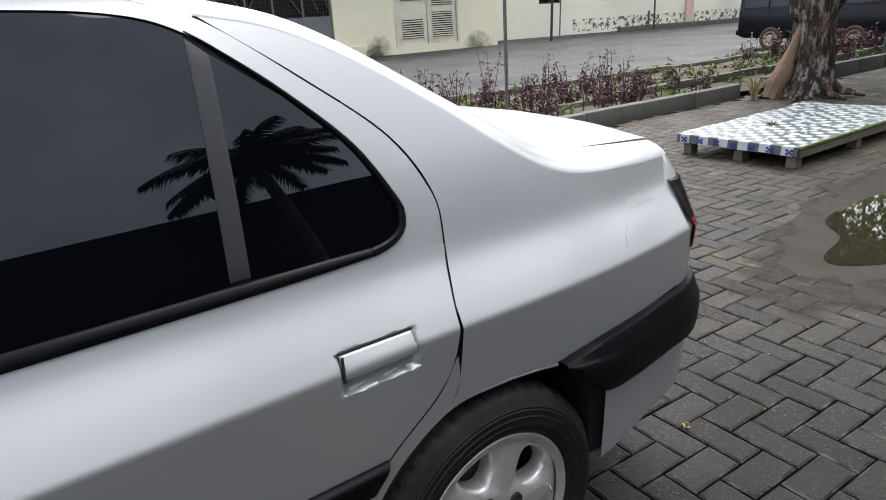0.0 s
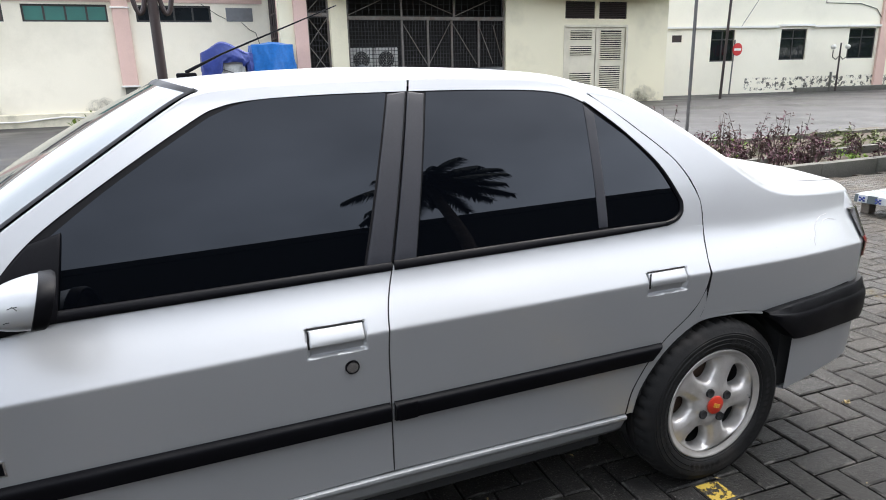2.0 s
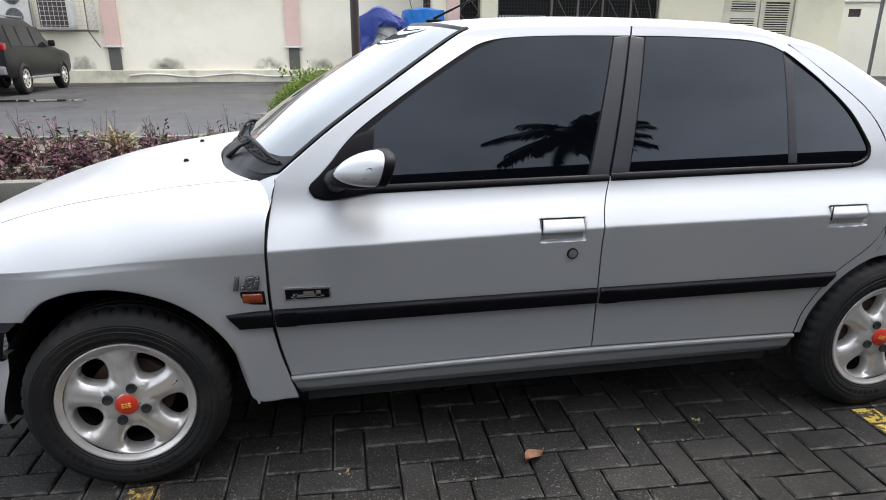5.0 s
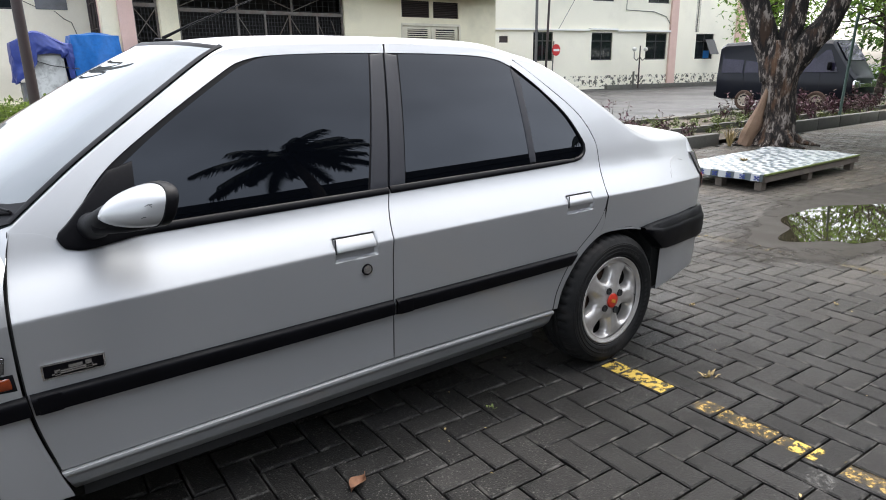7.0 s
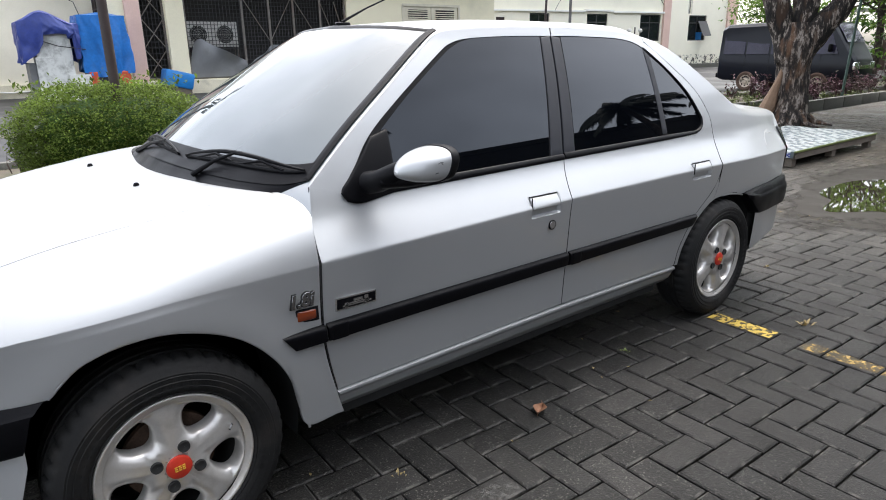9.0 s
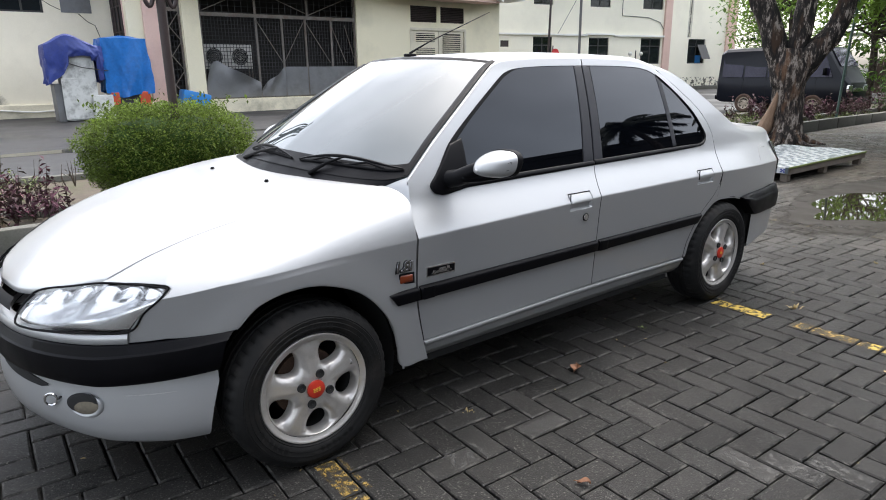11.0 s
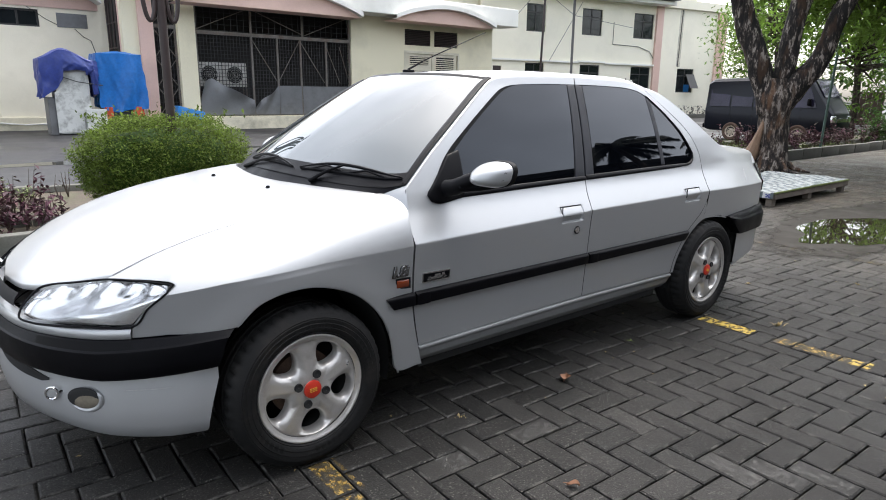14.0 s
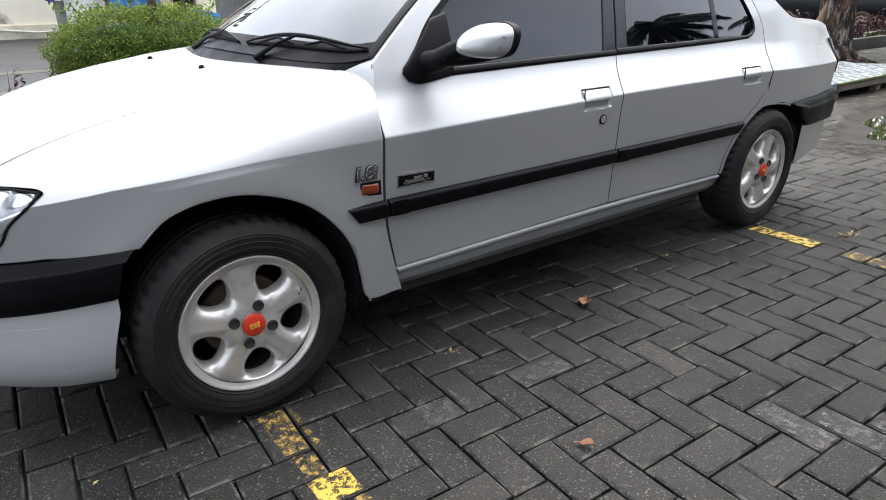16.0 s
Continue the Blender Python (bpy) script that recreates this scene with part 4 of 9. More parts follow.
for k, p in enumerate(rear_doors):
    pts = resample([(2.392, 0.0, 0.915), (2.43, 0.0, 0.923), (2.458, 0.0, 0.940), (2.467, 0.0, 0.965), (2.462, 0.0, 0.99), (2.41, 0.0, 1.088), (2.318, 0.0, 1.186), (2.235, 0.0, 1.258), (2.195, 0.0, 1.288)], 40)
    bm = tube([(q[0], float(flank(q[0], q[2])) - 0.001, q[2]) for q in pts], list(np.interp(np.linspace(0, 1, len(pts)), [0, 0.3, 0.75, 1], [0.008, 0.006, 0.0035, 0.0012])), 8)
    if k:
        bmesh.ops.transform(bm, matrix=Matrix.Translation((0, 2 * YC, 0)) @ Matrix.Diagonal((1, -1, 1, 1)), verts=bm.verts)
    part("window_trim", bm, BLACK_PLASTIC, p, "black rubber round the quarter glass")


def moulding(g):
    """The black rubbing strip: flat face, bevelled shoulders."""
    n = g.shape[0]
    v = np.linspace(0, 1, n)
    g[..., 1] -= np.interp(v, [0, 0.08, 0.60, 0.80, 0.90, 1], [0.004, 0.019, 0.0205, 0.0195, 0.015, 0.004])[:, None]
    return g


def rub(x0, x1, x2, x3, parent):
    return side_panel("rubbing_strip", [(x0, 0.500), (x2, 0.556)], [(x1, 0.502), (x3, 0.556)], [(x0, 0.500), (x1, 0.502)], [(x2, 0.556), (x3, 0.556)], BLACK_PLASTIC, parent, 24, 10, label="black rubbing strip", push=moulding)


rub(0.447, 1.457, 0.442, 1.457, front_doors)
rub(1.469, 2.300, 1.469, 2.342, rear_doors)
for pr, x0 in ((front_doors, 0.455), (rear_doors, 1.478)):
    side_panel("strip_clip", [(x0, 0.504), (x0, 0.550)], [(x0 + 0.05, 0.504), (x0 + 0.05, 0.550)], [(x0, 0.504), (x0 + 0.05, 0.504)], [(x0, 0.550), (x0 + 0.05, 0.550)], BLACK_PLASTIC, pr, 4, 4, inset=-0.0215, depth=0.02, label="black clip on the rubbing strip")


# door handles: a sunk cup with a flap over it
def handle(x0, parent, lock):
    for k, p in enumerate(parent):
        m = None if k == 0 else YC
        w = 0.148
        u, v = np.meshgrid(np.linspace(0, 1, 24), np.linspace(0, 1, 10))
        gx, gz = x0 + 0.006 + (w - 0.012) * u, 0.752 + 0.039 * v
        yy = flank(gx, gz) - 0.0022 - 0.0018 * (np.sin(np.pi * np.clip(v, 0.1, 0.9)) * np.sin(np.pi * np.clip(u, 0.06, 0.94)) ** 0.3)
        panel("door_handle", np.stack([gx, yy, gz], -1), SILVER, p, gap=0, depth=0.014, mirror=m, drop=0.003, edge=0.003, label="silver pull handle")
        u = np.linspace(0, 1, 24)
        bm = tube([(x0 + 0.005 + (w - 0.01) * q, float(flank(x0 + w * q, 0.793)) - 0.001, 0.7935) for q in u], 0.0026, 6)
        tube([(x0 + 0.0045, float(flank(x0, 0.77)) - 0.001, 0.7935 - 0.046 * q) for q in u], 0.0026, 6, bm)
        if m:
            bmesh.ops.transform(bm, matrix=Matrix.Translation((0, 2 * YC, 0)) @ Matrix.Diagonal((1, -1, 1, 1)), verts=bm.verts)
        part("handle_gap", bm, GAP, p, "dark gap round the handle")
        if lock:
            v, f = revolve([(0.0, -0.005), (0.0140, -0.005), (0.0150, -0.003)], 24, "y", (1.362, float(flank(1.362, 0.682)), 0.682))
            if m is None:
                cyl = add_mesh("lock", v, f, CHROME, p, "round door lock")
                rv, rf = revolve([(0.0150, -0.002), (0.0160, -0.005), (0.0180, -0.004), (0.0188, 0.004)], 24, "y", (1.362, float(flank(1.362, 0.682)), 0.682))
                add_mesh("lock_ring", rv, rf, BLACK_PLASTIC, cyl, "dark ring")
                part("keyhole", block(1.360, 1.364, float(flank(1.362, 0.682)) - 0.0046, float(flank(1.362, 0.682)), 0.676, 0.688), GAP, cyl, smooth=False)


handle(1.255, front_doors, True)
handle(2.268, rear_doors, False)


# sills under the doors
def sill_bulge(g):
    v = np.linspace(0, 1, g.shape[0])
    g[..., 1] += np.interp(v, [0, 0.35, 0.72, 0.86, 0.95, 1], [0.042, 0.013, 0.002, -0.009, -0.007, 0.006])[:, None]
    return g


side_panel("sill", [(0.50, 0.236), (0.474, 0.322)], [(2.235, 0.232), (2.240, 0.320)], [(0.50, 0.236), (2.235, 0.232)], [(0.474, 0.322), (1.4, 0.332), (2.240, 0.320)], SILVER, car, 30, 20, label="silver side sill, scuffed underneath", push=sill_bulge)

# ---- front: fenders, bonnet, lamps, bumper ----
POLE = 0.25
_a = np.linspace(0, np.pi / 2, 220)
_nose = np.stack([-0.81 * np.sin(_a) ** 0.80, 0.851 * np.maximum(np.cos(_a), 1e-9) ** 0.86], 1)
_side = np.stack([np.linspace(0.64, 0.004, 120), np.full(120, 0.851)], 1)
PLAN = np.vstack([_side, _nose])  # left side, then round to the middle of the nose
PLAN_S = np.r_[0, np.cumsum(np.linalg.norm(np.diff(PLAN, axis=0), axis=1))]


def plan(s):
    return np.stack([np.interp(s, PLAN_S, PLAN[:, k]) for k in (0, 1)], -1)


def plan_out(s):
    d = plan(np.asarray(s) + 0.004) - plan(np.asarray(s) - 0.004)
    n = np.stack([-np.abs(d[..., 1]), np.abs(d[..., 0])], -1)
    return n / np.linalg.norm(n, axis=-1, keepdims=True)


def shoulder(x):
    return np.interp(x, [-0.81, -0.70, -0.60, -0.50, -0.43, -0.27, -0.12, 0.05, 0.23, 0.45], [0.585, 0.603, 0.634, 0.668, 0.692, 0.712, 0.720, 0.729, 0.733, 0.738])


def crown(x):
    return np.interp(x, [-0.85, -0.76, -0.65, -0.55, -0.4, -0.2, 0.0, 0.15, 0.3, 0.5], [0.70, 0.735, 0.772, 0.797, 0.830, 0.866, 0.893, 0.911, 0.923, 0.934])


def squareness(x):
    return np.interp(x, [-0.8, -0.4, 0.0, 0.45], [3.6, 4.2, 5.5, 9.0])


def set_in(x):
    """Where on its curve the top begins: above 0 the side meets it in a crease."""
    return np.interp(x, [-0.80, -0.55, -0.35, 0.45], [0.05, 0.20, 0.36, 0.36])


def front_skin(s, v):
    """A place on the front body: s metres round the plan from the door; v below 0: metres down the wall, 0 to 1: over the top."""
    s, v = np.broadcast_arrays(np.asarray(s, float), np.asarray(v, float))
    p, out = plan(s), plan_out(s)
    axis = np.stack([np.maximum(p[..., 0], POLE), np.zeros_like(s)], -1)
    t0, n = set_in(p[..., 0]), 2 / squareness(p[..., 0])
    t = t0 + np.clip(soft(v, 0.004) - soft(0.0, 0.004) * np.exp(-np.abs(v) * 80), 0, 1) * (np.pi / 2 - t0)
    rho = np.maximum(np.cos(t), 1e-9) ** n / np.cos(t0) ** n
    q = axis + (p - axis) * rho[..., None]
    down = np.where(v < 0, -v, 0)
    q = q - out * (0.075 * down)[..., None]
    zs = shoulder(p[..., 0])
    z = zs + (crown(q[..., 0]) - zs) * (np.sin(t) - np.sin(t0)) / (1 - np.sin(t0)) - down
    flare = 0.012 * np.exp(-(np.clip(np.hypot(q[..., 0], z - 0.29) - 0.362, 0, 1) / 0.075) ** 2)
    q = q + out * (flare * np.clip(down / 0.02, 0, 1))[..., None]
    return np.stack([q[..., 0], YC - q[..., 1], z], -1)


_S, _V = np.meshgrid(np.linspace(0, PLAN_S[-1], 500), np.concatenate([np.linspace(-0.55, -0.001, 160), np.linspace(0, 1, 240)]), indexing="ij")
_P = front_skin(_S, _V)


def find(x=None, y=None, z=None):
    """The (s, v) of the skin's place nearest to what is given of a point."""
    e = sum((_P[..., k] - c) ** 2 for k, c in enumerate((x, y, z)) if c is not None)
    if y is None:
        e = e + np.where(_P[..., 1] > 0.35, 1, 0)
    i = np.unravel_index(np.argmin(e), e.shape)
    return (_S[i], _V[i])


def skin_panel(name, left, right, bottom, top, mat, parent, nu, nv, lift=0.0, depth=0.012, label="", inward=(0, 1, 0), drop=0.001):
    g = coons(*[[find(*p) for p in line] for line in (left, right, bottom, top)], nu, nv)
    P = front_skin(g[..., 0], g[..., 1])
    if lift:
        e = 2e-3
        n = np.cross(front_skin(g[..., 0] + e, g[..., 1]) - front_skin(g[..., 0] - e, g[..., 1]), front_skin(g[..., 0], g[..., 1] + e) - front_skin(g[..., 0], g[..., 1] - e))
        n /= np.maximum(np.linalg.norm(n, axis=-1, keepdims=True), 1e-9)
        n *= np.where(n[..., 1:2] > 0, -1, 1)
        P = P + n * lift
    obs = []
    for m in (None, YC):
        p = parent if not isinstance(parent, (list, tuple)) else parent[0 if m is None else 1]
        obs.append(panel(name, P, mat, p, gap=0, depth=depth, mirror=m, label=label, inward=inward, drop=drop, flip=True))
    return obs


TIP, NOTCH = (-0.412, 0.100, 0.738), (-0.530, 0.310, 0.700)
fenders = skin_panel("fender", [(0.492, None, 0.244), (0.470, None, 0.33), (0.442, None, 0.45), (0.430, None, 0.56), (0.429, None, 0.73), (0.438, None, 0.82), (0.455, 0.12, 0.918), (0.41, 0.205, 0.914)],
                     [(-0.519, None, 0.557), (-0.512, None, 0.594), (-0.475, None, 0.650), (-0.437, 0.088, 0.710), (-0.408, 0.104, 0.740), (-0.466, 0.205, 0.726), NOTCH],
                     [(0.492, None, 0.244), (0.366, None, 0.256), (0.342, None, 0.368), (0.283, None, 0.495), (0.187, None, 0.594), (0.06, None, 0.650), (-0.054, None, 0.660), (-0.16, None, 0.635), (-0.218, None, 0.598), (-0.243, None, 0.569), (-0.385, None, 0.563), (-0.519, None, 0.557)],
                     [(0.41, 0.205, 0.914), (0.2, 0.235, 0.895), (-0.1, 0.265, 0.84), (-0.35, 0.29, 0.77), NOTCH], SILVER, car, 130, 220, label="silver front fender")


def bonnet_z(x, d):
    """The height of the bonnet over the plan."""
    x, d = np.asarray(x, float), np.asarray(d, float)
    ang_p = np.arctan2(PLAN[120:, 1], POLE - PLAN[120:, 0])
    rad_p = np.hypot(PLAN[120:, 1], POLE - PLAN[120:, 0])
    ang = np.arctan2(d, np.maximum(POLE - x, 1e-6))
    fan = x < POLE
    order = np.argsort(ang_p)
    rad = np.interp(ang, ang_p[order], rad_p[order])
    edge_x = np.where(fan, POLE - rad * np.cos(ang), x)
    # plan points between the pole and the front axle lie on the straight side
    onside = fan & (ang > np.arctan2(0.851, POLE))
    rad = np.where(onside, 0.851 / np.maximum(np.sin(ang), 1e-6), rad)
    edge_x = np.where(onside, POLE - 0.851 / np.maximum(np.tan(ang), 1e-6), edge_x)
    rho = np.where(fan, np.hypot(d, POLE - x) / rad, d / 0.851)
    zs = shoulder(edge_x)
    n, t0 = squareness(edge_x), set_in(edge_x)
    up = np.sqrt(np.clip(1 - (np.clip(rho, 0, 1) * np.cos(t0) ** (2 / n)) ** n, 0, 1))
    return zs + (crown(x) - zs) * (up - np.sin(t0)) / (1 - np.sin(t0))


seam = [(-0.525, 0.560), (-0.35, 0.580), (-0.1, 0.606), (0.2, 0.640), (0.395, 0.664)]
lead = [(-0.525, 0.560), (-0.60, 0.475), (-0.672, 0.375), (-0.735, 0.22), (-0.765, 0.0)]
cowl = [(0.395, 0.664), (0.335, 0.58), (0.288, 0.455), (0.250, 0.255), (0.232, 0.12), (0.226, 0.0)]
half = coons(lead, cowl, seam, [(lead[-1][0], 0.0), (-0.4, 0.0), (0.0, 0.0), (0.226, 0.0)], 60, 40)
full = np.concatenate([half, (half * (1, -1))[::-1][1:]], 0)
hood_grid = np.stack([full[..., 0], YC - full[..., 1], bonnet_z(full[..., 0], np.abs(full[..., 1]))], -1)
hood = panel("bonnet", hood_grid, SILVER, car, gap=0, depth=0.015, inward=(0, 0, -1), label="silver bonnet", flip=False)
for sg in (-1, 1):
    line_up = [(q[0], YC - sg * q[1], float(bonnet_z(q[0], q[1])) + 0.0002) for q in resample(seam, 60)]
    part("bonnet_gap", tube(line_up, 0.0005, 6), GAP, hood, "dark gap beside the bonnet")
for x, y in ((0.131, 0.613), (0.10, 1.14)):
    v, f = revolve([(0.0, 0.010), (0.006, 0.009), (0.009, 0.004), (0.010, -0.004)], 14, "z", (x, y, float(bonnet_z(x, abs(y - YC)))))
    add_mesh("washer_jet", v, f, BLACK_PLASTIC, hood, "black washer nozzle")

# headlamps: a housing, chrome bowls and a clear lens
LTOP = [TIP, (-0.47, 0.20, 0.722), (-0.53, 0.31, 0.700), (-0.60, 0.41, 0.675), (-0.665, 0.515, 0.648)]
LBOT = [(-0.514, None, 0.594), (-0.626, 0.257, 0.590), (-0.69, 0.36, 0.583), (-0.728, 0.46, 0.576), (-0.737, 0.53, 0.585)]
LOUT = [(-0.514, None, 0.594), (-0.475, None, 0.650), (-0.437, 0.09, 0.708), TIP]
LIN = [(-0.737, 0.53, 0.585), (-0.70, 0.53, 0.625), (-0.665, 0.515, 0.648)]
for k in (0, 1):
    m = None if k == 0 else YC
    lamp_ob = None
    for name, mat, lift, depth, lab in (("headlight", GAP, -0.075, 0.02, "clear headlight with chrome reflectors"), ("reflector", REFLECTOR, -0.012, 0.0, "chrome reflector bowls"), ("lens", LENS, 0.0015, 0.0, "clear lens")):
        g = coons(*[[find(*p) for p in line] for line in (LOUT, LIN, LBOT, LTOP)], 40, 20)
        if name != "headlight":
            c = g.reshape(-1, 2).mean(0)
            g = c + (g - c) * 0.95
        P = front_skin(g[..., 0], g[..., 1])
        out3 = np.array([-0.75, -0.6, 0.28])
        P = P + out3 * lift
        if name == "reflector":
            u, v = np.meshgrid(np.linspace(0, 1, 41), np.linspace(0, 1, 21))
            bowls = 0.030 * np.exp(-(((u - 0.30) / 0.17) ** 2 + ((v - 0.5) / 0.36) ** 2)) + 0.034 * np.exp(-(((u - 0.70) / 0.19) ** 2 + ((v - 0.48) / 0.40) ** 2)) + 0.006 * np.sin(u * 34) * (v > 0.62)
            P = P - out3 * bowls[..., None]
        ob = panel(name, P, mat, car if lamp_ob is None else lamp_ob, gap=0, depth=depth, mirror=m, inward=(0.6, 0.6, -0.1), label=lab, flip=True, drop=0)
        lamp_ob = lamp_ob or ob
    # dark surround
    rim = [front_skin(*find(*p)) for p in LTOP + LIN[::-1][1:] + LBOT[::-1][1:] + LOUT[1:-1]]
    rim = [np.array(p) for p in rim]
    loop = resample(rim + [rim[0]], 90)
    bm = tube([(p[0] - 0.001, p[1] if k == 0 else 2 * YC - p[1], p[2]) for p in loop], 0.0036, 6, caps=False)
    part("lamp_seal", bm, RUBBER, lamp_ob, "black rubber seal")


def sweep(name, s_list, profile, mat, parent, label=""):
    """A profile of (out, height, where it starts) carried round the front plan, from side to side."""
    rows = []
    for o, z, *start in profile:
        s = np.asarray(arc(start[0]) if start else s_list, float)
        p, out = plan(s), plan_out(s)
        q = p + out * o
        zz = z(s) if callable(z) else np.full(len(s), z)
        left = np.stack([q[:, 0], YC - q[:, 1], zz], 1)
        right = left[::-1][1:] * (1, -1, 1) + (0, 2 * YC, 0)
        rows.append(np.vstack([left, right]))
    g = np.array(rows)
    nv, nu = g.shape[:2]
    faces = [(i * nu + j, i * nu + j + 1, (i + 1) * nu + j + 1, (i + 1) * nu + j) for i in range(nv - 1) for j in range(nu - 1)]
    return add_mesh(name, g.reshape(-1, 3), faces, mat, parent, label, sharp=32)


def s_of(x):
    i = np.argmin(np.abs(PLAN[:, 0] - x))
    return PLAN_S[i]


end = PLAN_S[-1]
arc = lambda x: np.concatenate([np.linspace(s_of(x), s_of(-0.6), 30), np.linspace(s_of(-0.6), end, 40)[1:]])


def line(*hs):
    """Heights along the bumper from the wheel arch to the middle of the nose."""
    at = [s_of(-0.25), s_of(-0.45), s_of(-0.60), s_of(-0.71), s_of(-0.76), end]
    return lambda s: np.interp(s, at, hs)


def lifted(f, dz):
    return lambda s: f(s) + dz


top_l, bev_l = line(0.567, 0.560, 0.551, 0.547, 0.542, 0.534), line(0.551, 0.534, 0.518, 0.516, 0.516, 0.510)
bot_l, low_l = line(0.455, 0.436, 0.420, 0.424, 0.422, 0.410), line(0.234, 0.224, 0.228, 0.246, 0.25, 0.25)
bumper = sweep("front_bumper", arc(-0.34), [(-0.07, lifted(low_l, -0.004), -0.352), (-0.026, lifted(low_l, -0.003), -0.352), (-0.008, lifted(low_l, 0.004), -0.35), (0.002, lifted(low_l, 0.018), -0.347), (0.008, lifted(low_l, 0.05), -0.338), (0.006, lifted(low_l, 0.10), -0.328), (-0.004, lifted(bot_l, -0.04), -0.308), (-0.012, lifted(bot_l, 0.012), -0.304), (-0.04, lifted(bot_l, 0.014), -0.304)], SILVER, car, "silver lower front bumper with scratches")
sweep("bumper_band", arc(-0.30), [(-0.03, bot_l, -0.304), (0.008, lifted(bot_l, 0.001), -0.304), (0.015, lifted(bot_l, 0.010), -0.302), (0.019, lifted(bot_l, 0.045), -0.292), (0.019, lifted(bev_l, -0.010), -0.276), (0.018, lifted(bev_l, -0.004), -0.272), (0.013, bev_l, -0.268), (0.011, lifted(bev_l, 0.0015), -0.266), (0.002, lifted(top_l, -0.004), -0.254), (-0.002, lifted(top_l, -0.001), -0.250), (-0.03, top_l, -0.248)], BLACK_PLASTIC, bumper, "black bumper strip")
sweep("bumper_top", np.concatenate([np.linspace(s_of(-0.522), s_of(-0.7), 20), np.linspace(s_of(-0.7), end, 26)[1:]]), [(-0.03, lifted(top_l, -0.006)), (-0.003, lifted(top_l, 0.001)), (0.001, lifted(top_l, 0.008)), (0.001, lifted(top_l, 0.020)), (-0.004, lifted(top_l, 0.030)), (-0.008, lifted(top_l, 0.0335)), (-0.04, lifted(top_l, 0.034))], SILVER, bumper, "silver bumper top")
# lower intake, fog lamps, towing eye
sweep("intake", np.linspace(s_of(-0.722), end, 24), [(-0.03, lambda s: np.interp(s, [s_of(-0.722), s_of(-0.77), end], [0.388, 0.350, 0.330])), (-0.003, lambda s: np.interp(s, [s_of(-0.722), s_of(-0.77), end], [0.390, 0.354, 0.334])), (-0.0025, 0.395), (-0.003, lambda s: np.interp(s, [s_of(-0.722), s_of(-0.77), end], [0.396, 0.412, 0.404])), (-0.03, lambda s: np.interp(s, [s_of(-0.722), s_of(-0.77), end], [0.398, 0.416, 0.408]))], GAP, bumper, "dark lower air intake")
for k in (0, 1):
    sgn = 1 if k == 0 else -1
    at = s_of(-0.643)
    c, o = plan(at), plan_out(np.array(at))
    turn = Matrix.Translation((c[0] + 0.004 * o[0], YC - sgn * (c[1] + 0.004 * o[1]), 0.352)) @ Matrix.Rotation(math.atan2(-o[1] * sgn, o[0]) + math.pi, 4, "Z") @ Matrix.Rotation(radians(-8 * sgn), 4, "X")
    bm = bmesh.new()
    bmesh.ops.create_uvsphere(bm, u_segments=28, v_segments=14, radius=1)
    bm.transform(turn @ Matrix.Diagonal((0.008, 0.052, 0.030, 1)))
    fog = part("fog_lamp", bm, FOG_LENS, bumper, "yellowed fog lamp")
    # dark ellipsoid imitates the shade of a recess; the bumper isn't carved
    bm = bmesh.new()
    bmesh.ops.create_uvsphere(bm, u_segments=28, v_segments=10, radius=1)
    bm.transform(turn @ Matrix.Translation((0, 0.006 * sgn, 0.008)) @ Matrix.Diagonal((0.0070, 0.060, 0.034, 1)))
    part("fog_recess", bm, GAP, fog)
    arc_pts = [turn @ Vector((0.003, -sgn * 0.056 * math.cos(t), 0.035 * math.sin(t))) for t in np.linspace(radians(-170), radians(45), 26)]
    part("fog_surround", tube(arc_pts, [0.009 * math.sin(math.pi * (k + 0.5) / 26) ** 0.5 for k in range(26)], 10), SILVER, fog, "silver lip below the fog lamp")
ex, ey, ez = -0.722, 0.366, 0.361
bm = tube([(ex + 0.019 * math.cos(a) * 0.8, ey - 0.019 * math.cos(a) * 0.5, ez + 0.019 * math.sin(a)) for a in np.linspace(0, 2 * math.pi, 24)], 0.0045, 8, caps=False)
tube([(ex + 0.012, ey - 0.008, ez), (ex + 0.06, ey - 0.01, ez + 0.01)], 0.005, 8, bm)
part("towing_eye", bm, CHROME, bumper, "steel towing eye")
# grille with a shield
sweep("grille", np.linspace(s_of(-0.782), end, 14), [(-0.02, 0.59), (-0.012, 0.60), (-0.016, 0.622), (-0.03, 0.64)], GAP, car, "dark slot grille")
bm = block(-0.800, -0.786, YC - 0.045, YC + 0.045, 0.60, 0.70, 0.012, Matrix.Translation((-0.78, 0, 0.65)) @ Matrix.Rotation(radians(25), 4, "Y") @ Matrix.Translation((0.78, 0, -0.65)))
emblem = part("emblem", bm, CHROME, car, "chrome shield emblem")
part("field", block(-0.803, -0.798, YC - 0.035, YC + 0.035, 0.61, 0.69, 0.003, Matrix.Translation((-0.78, 0, 0.65)) @ Matrix.Rotation(radians(25), 4, "Y") @ Matrix.Translation((0.78, 0, -0.65))), DARK_METAL, emblem, "dark field")

# fender fittings
side_panel("rubbing_strip", [(0.345, 0.500), (0.302, 0.556)], [(0.440, 0.500), (0.434, 0.556)], [(0.345, 0.500), (0.440, 0.500)], [(0.302, 0.556), (0.434, 0.556)], BLACK_PLASTIC, fenders, 8, 10, label="black rubbing strip end", push=moulding)


def rep_bulge(g):
    nv, nu = g.shape[:2]
    v, u = np.meshgrid(np.linspace(0, 1, nv), np.linspace(0, 1, nu), indexing="ij")
    g[..., 1] -= 0.010 * (np.sin(np.pi * u) * np.sin(np.pi * v)) ** 0.4
    return g


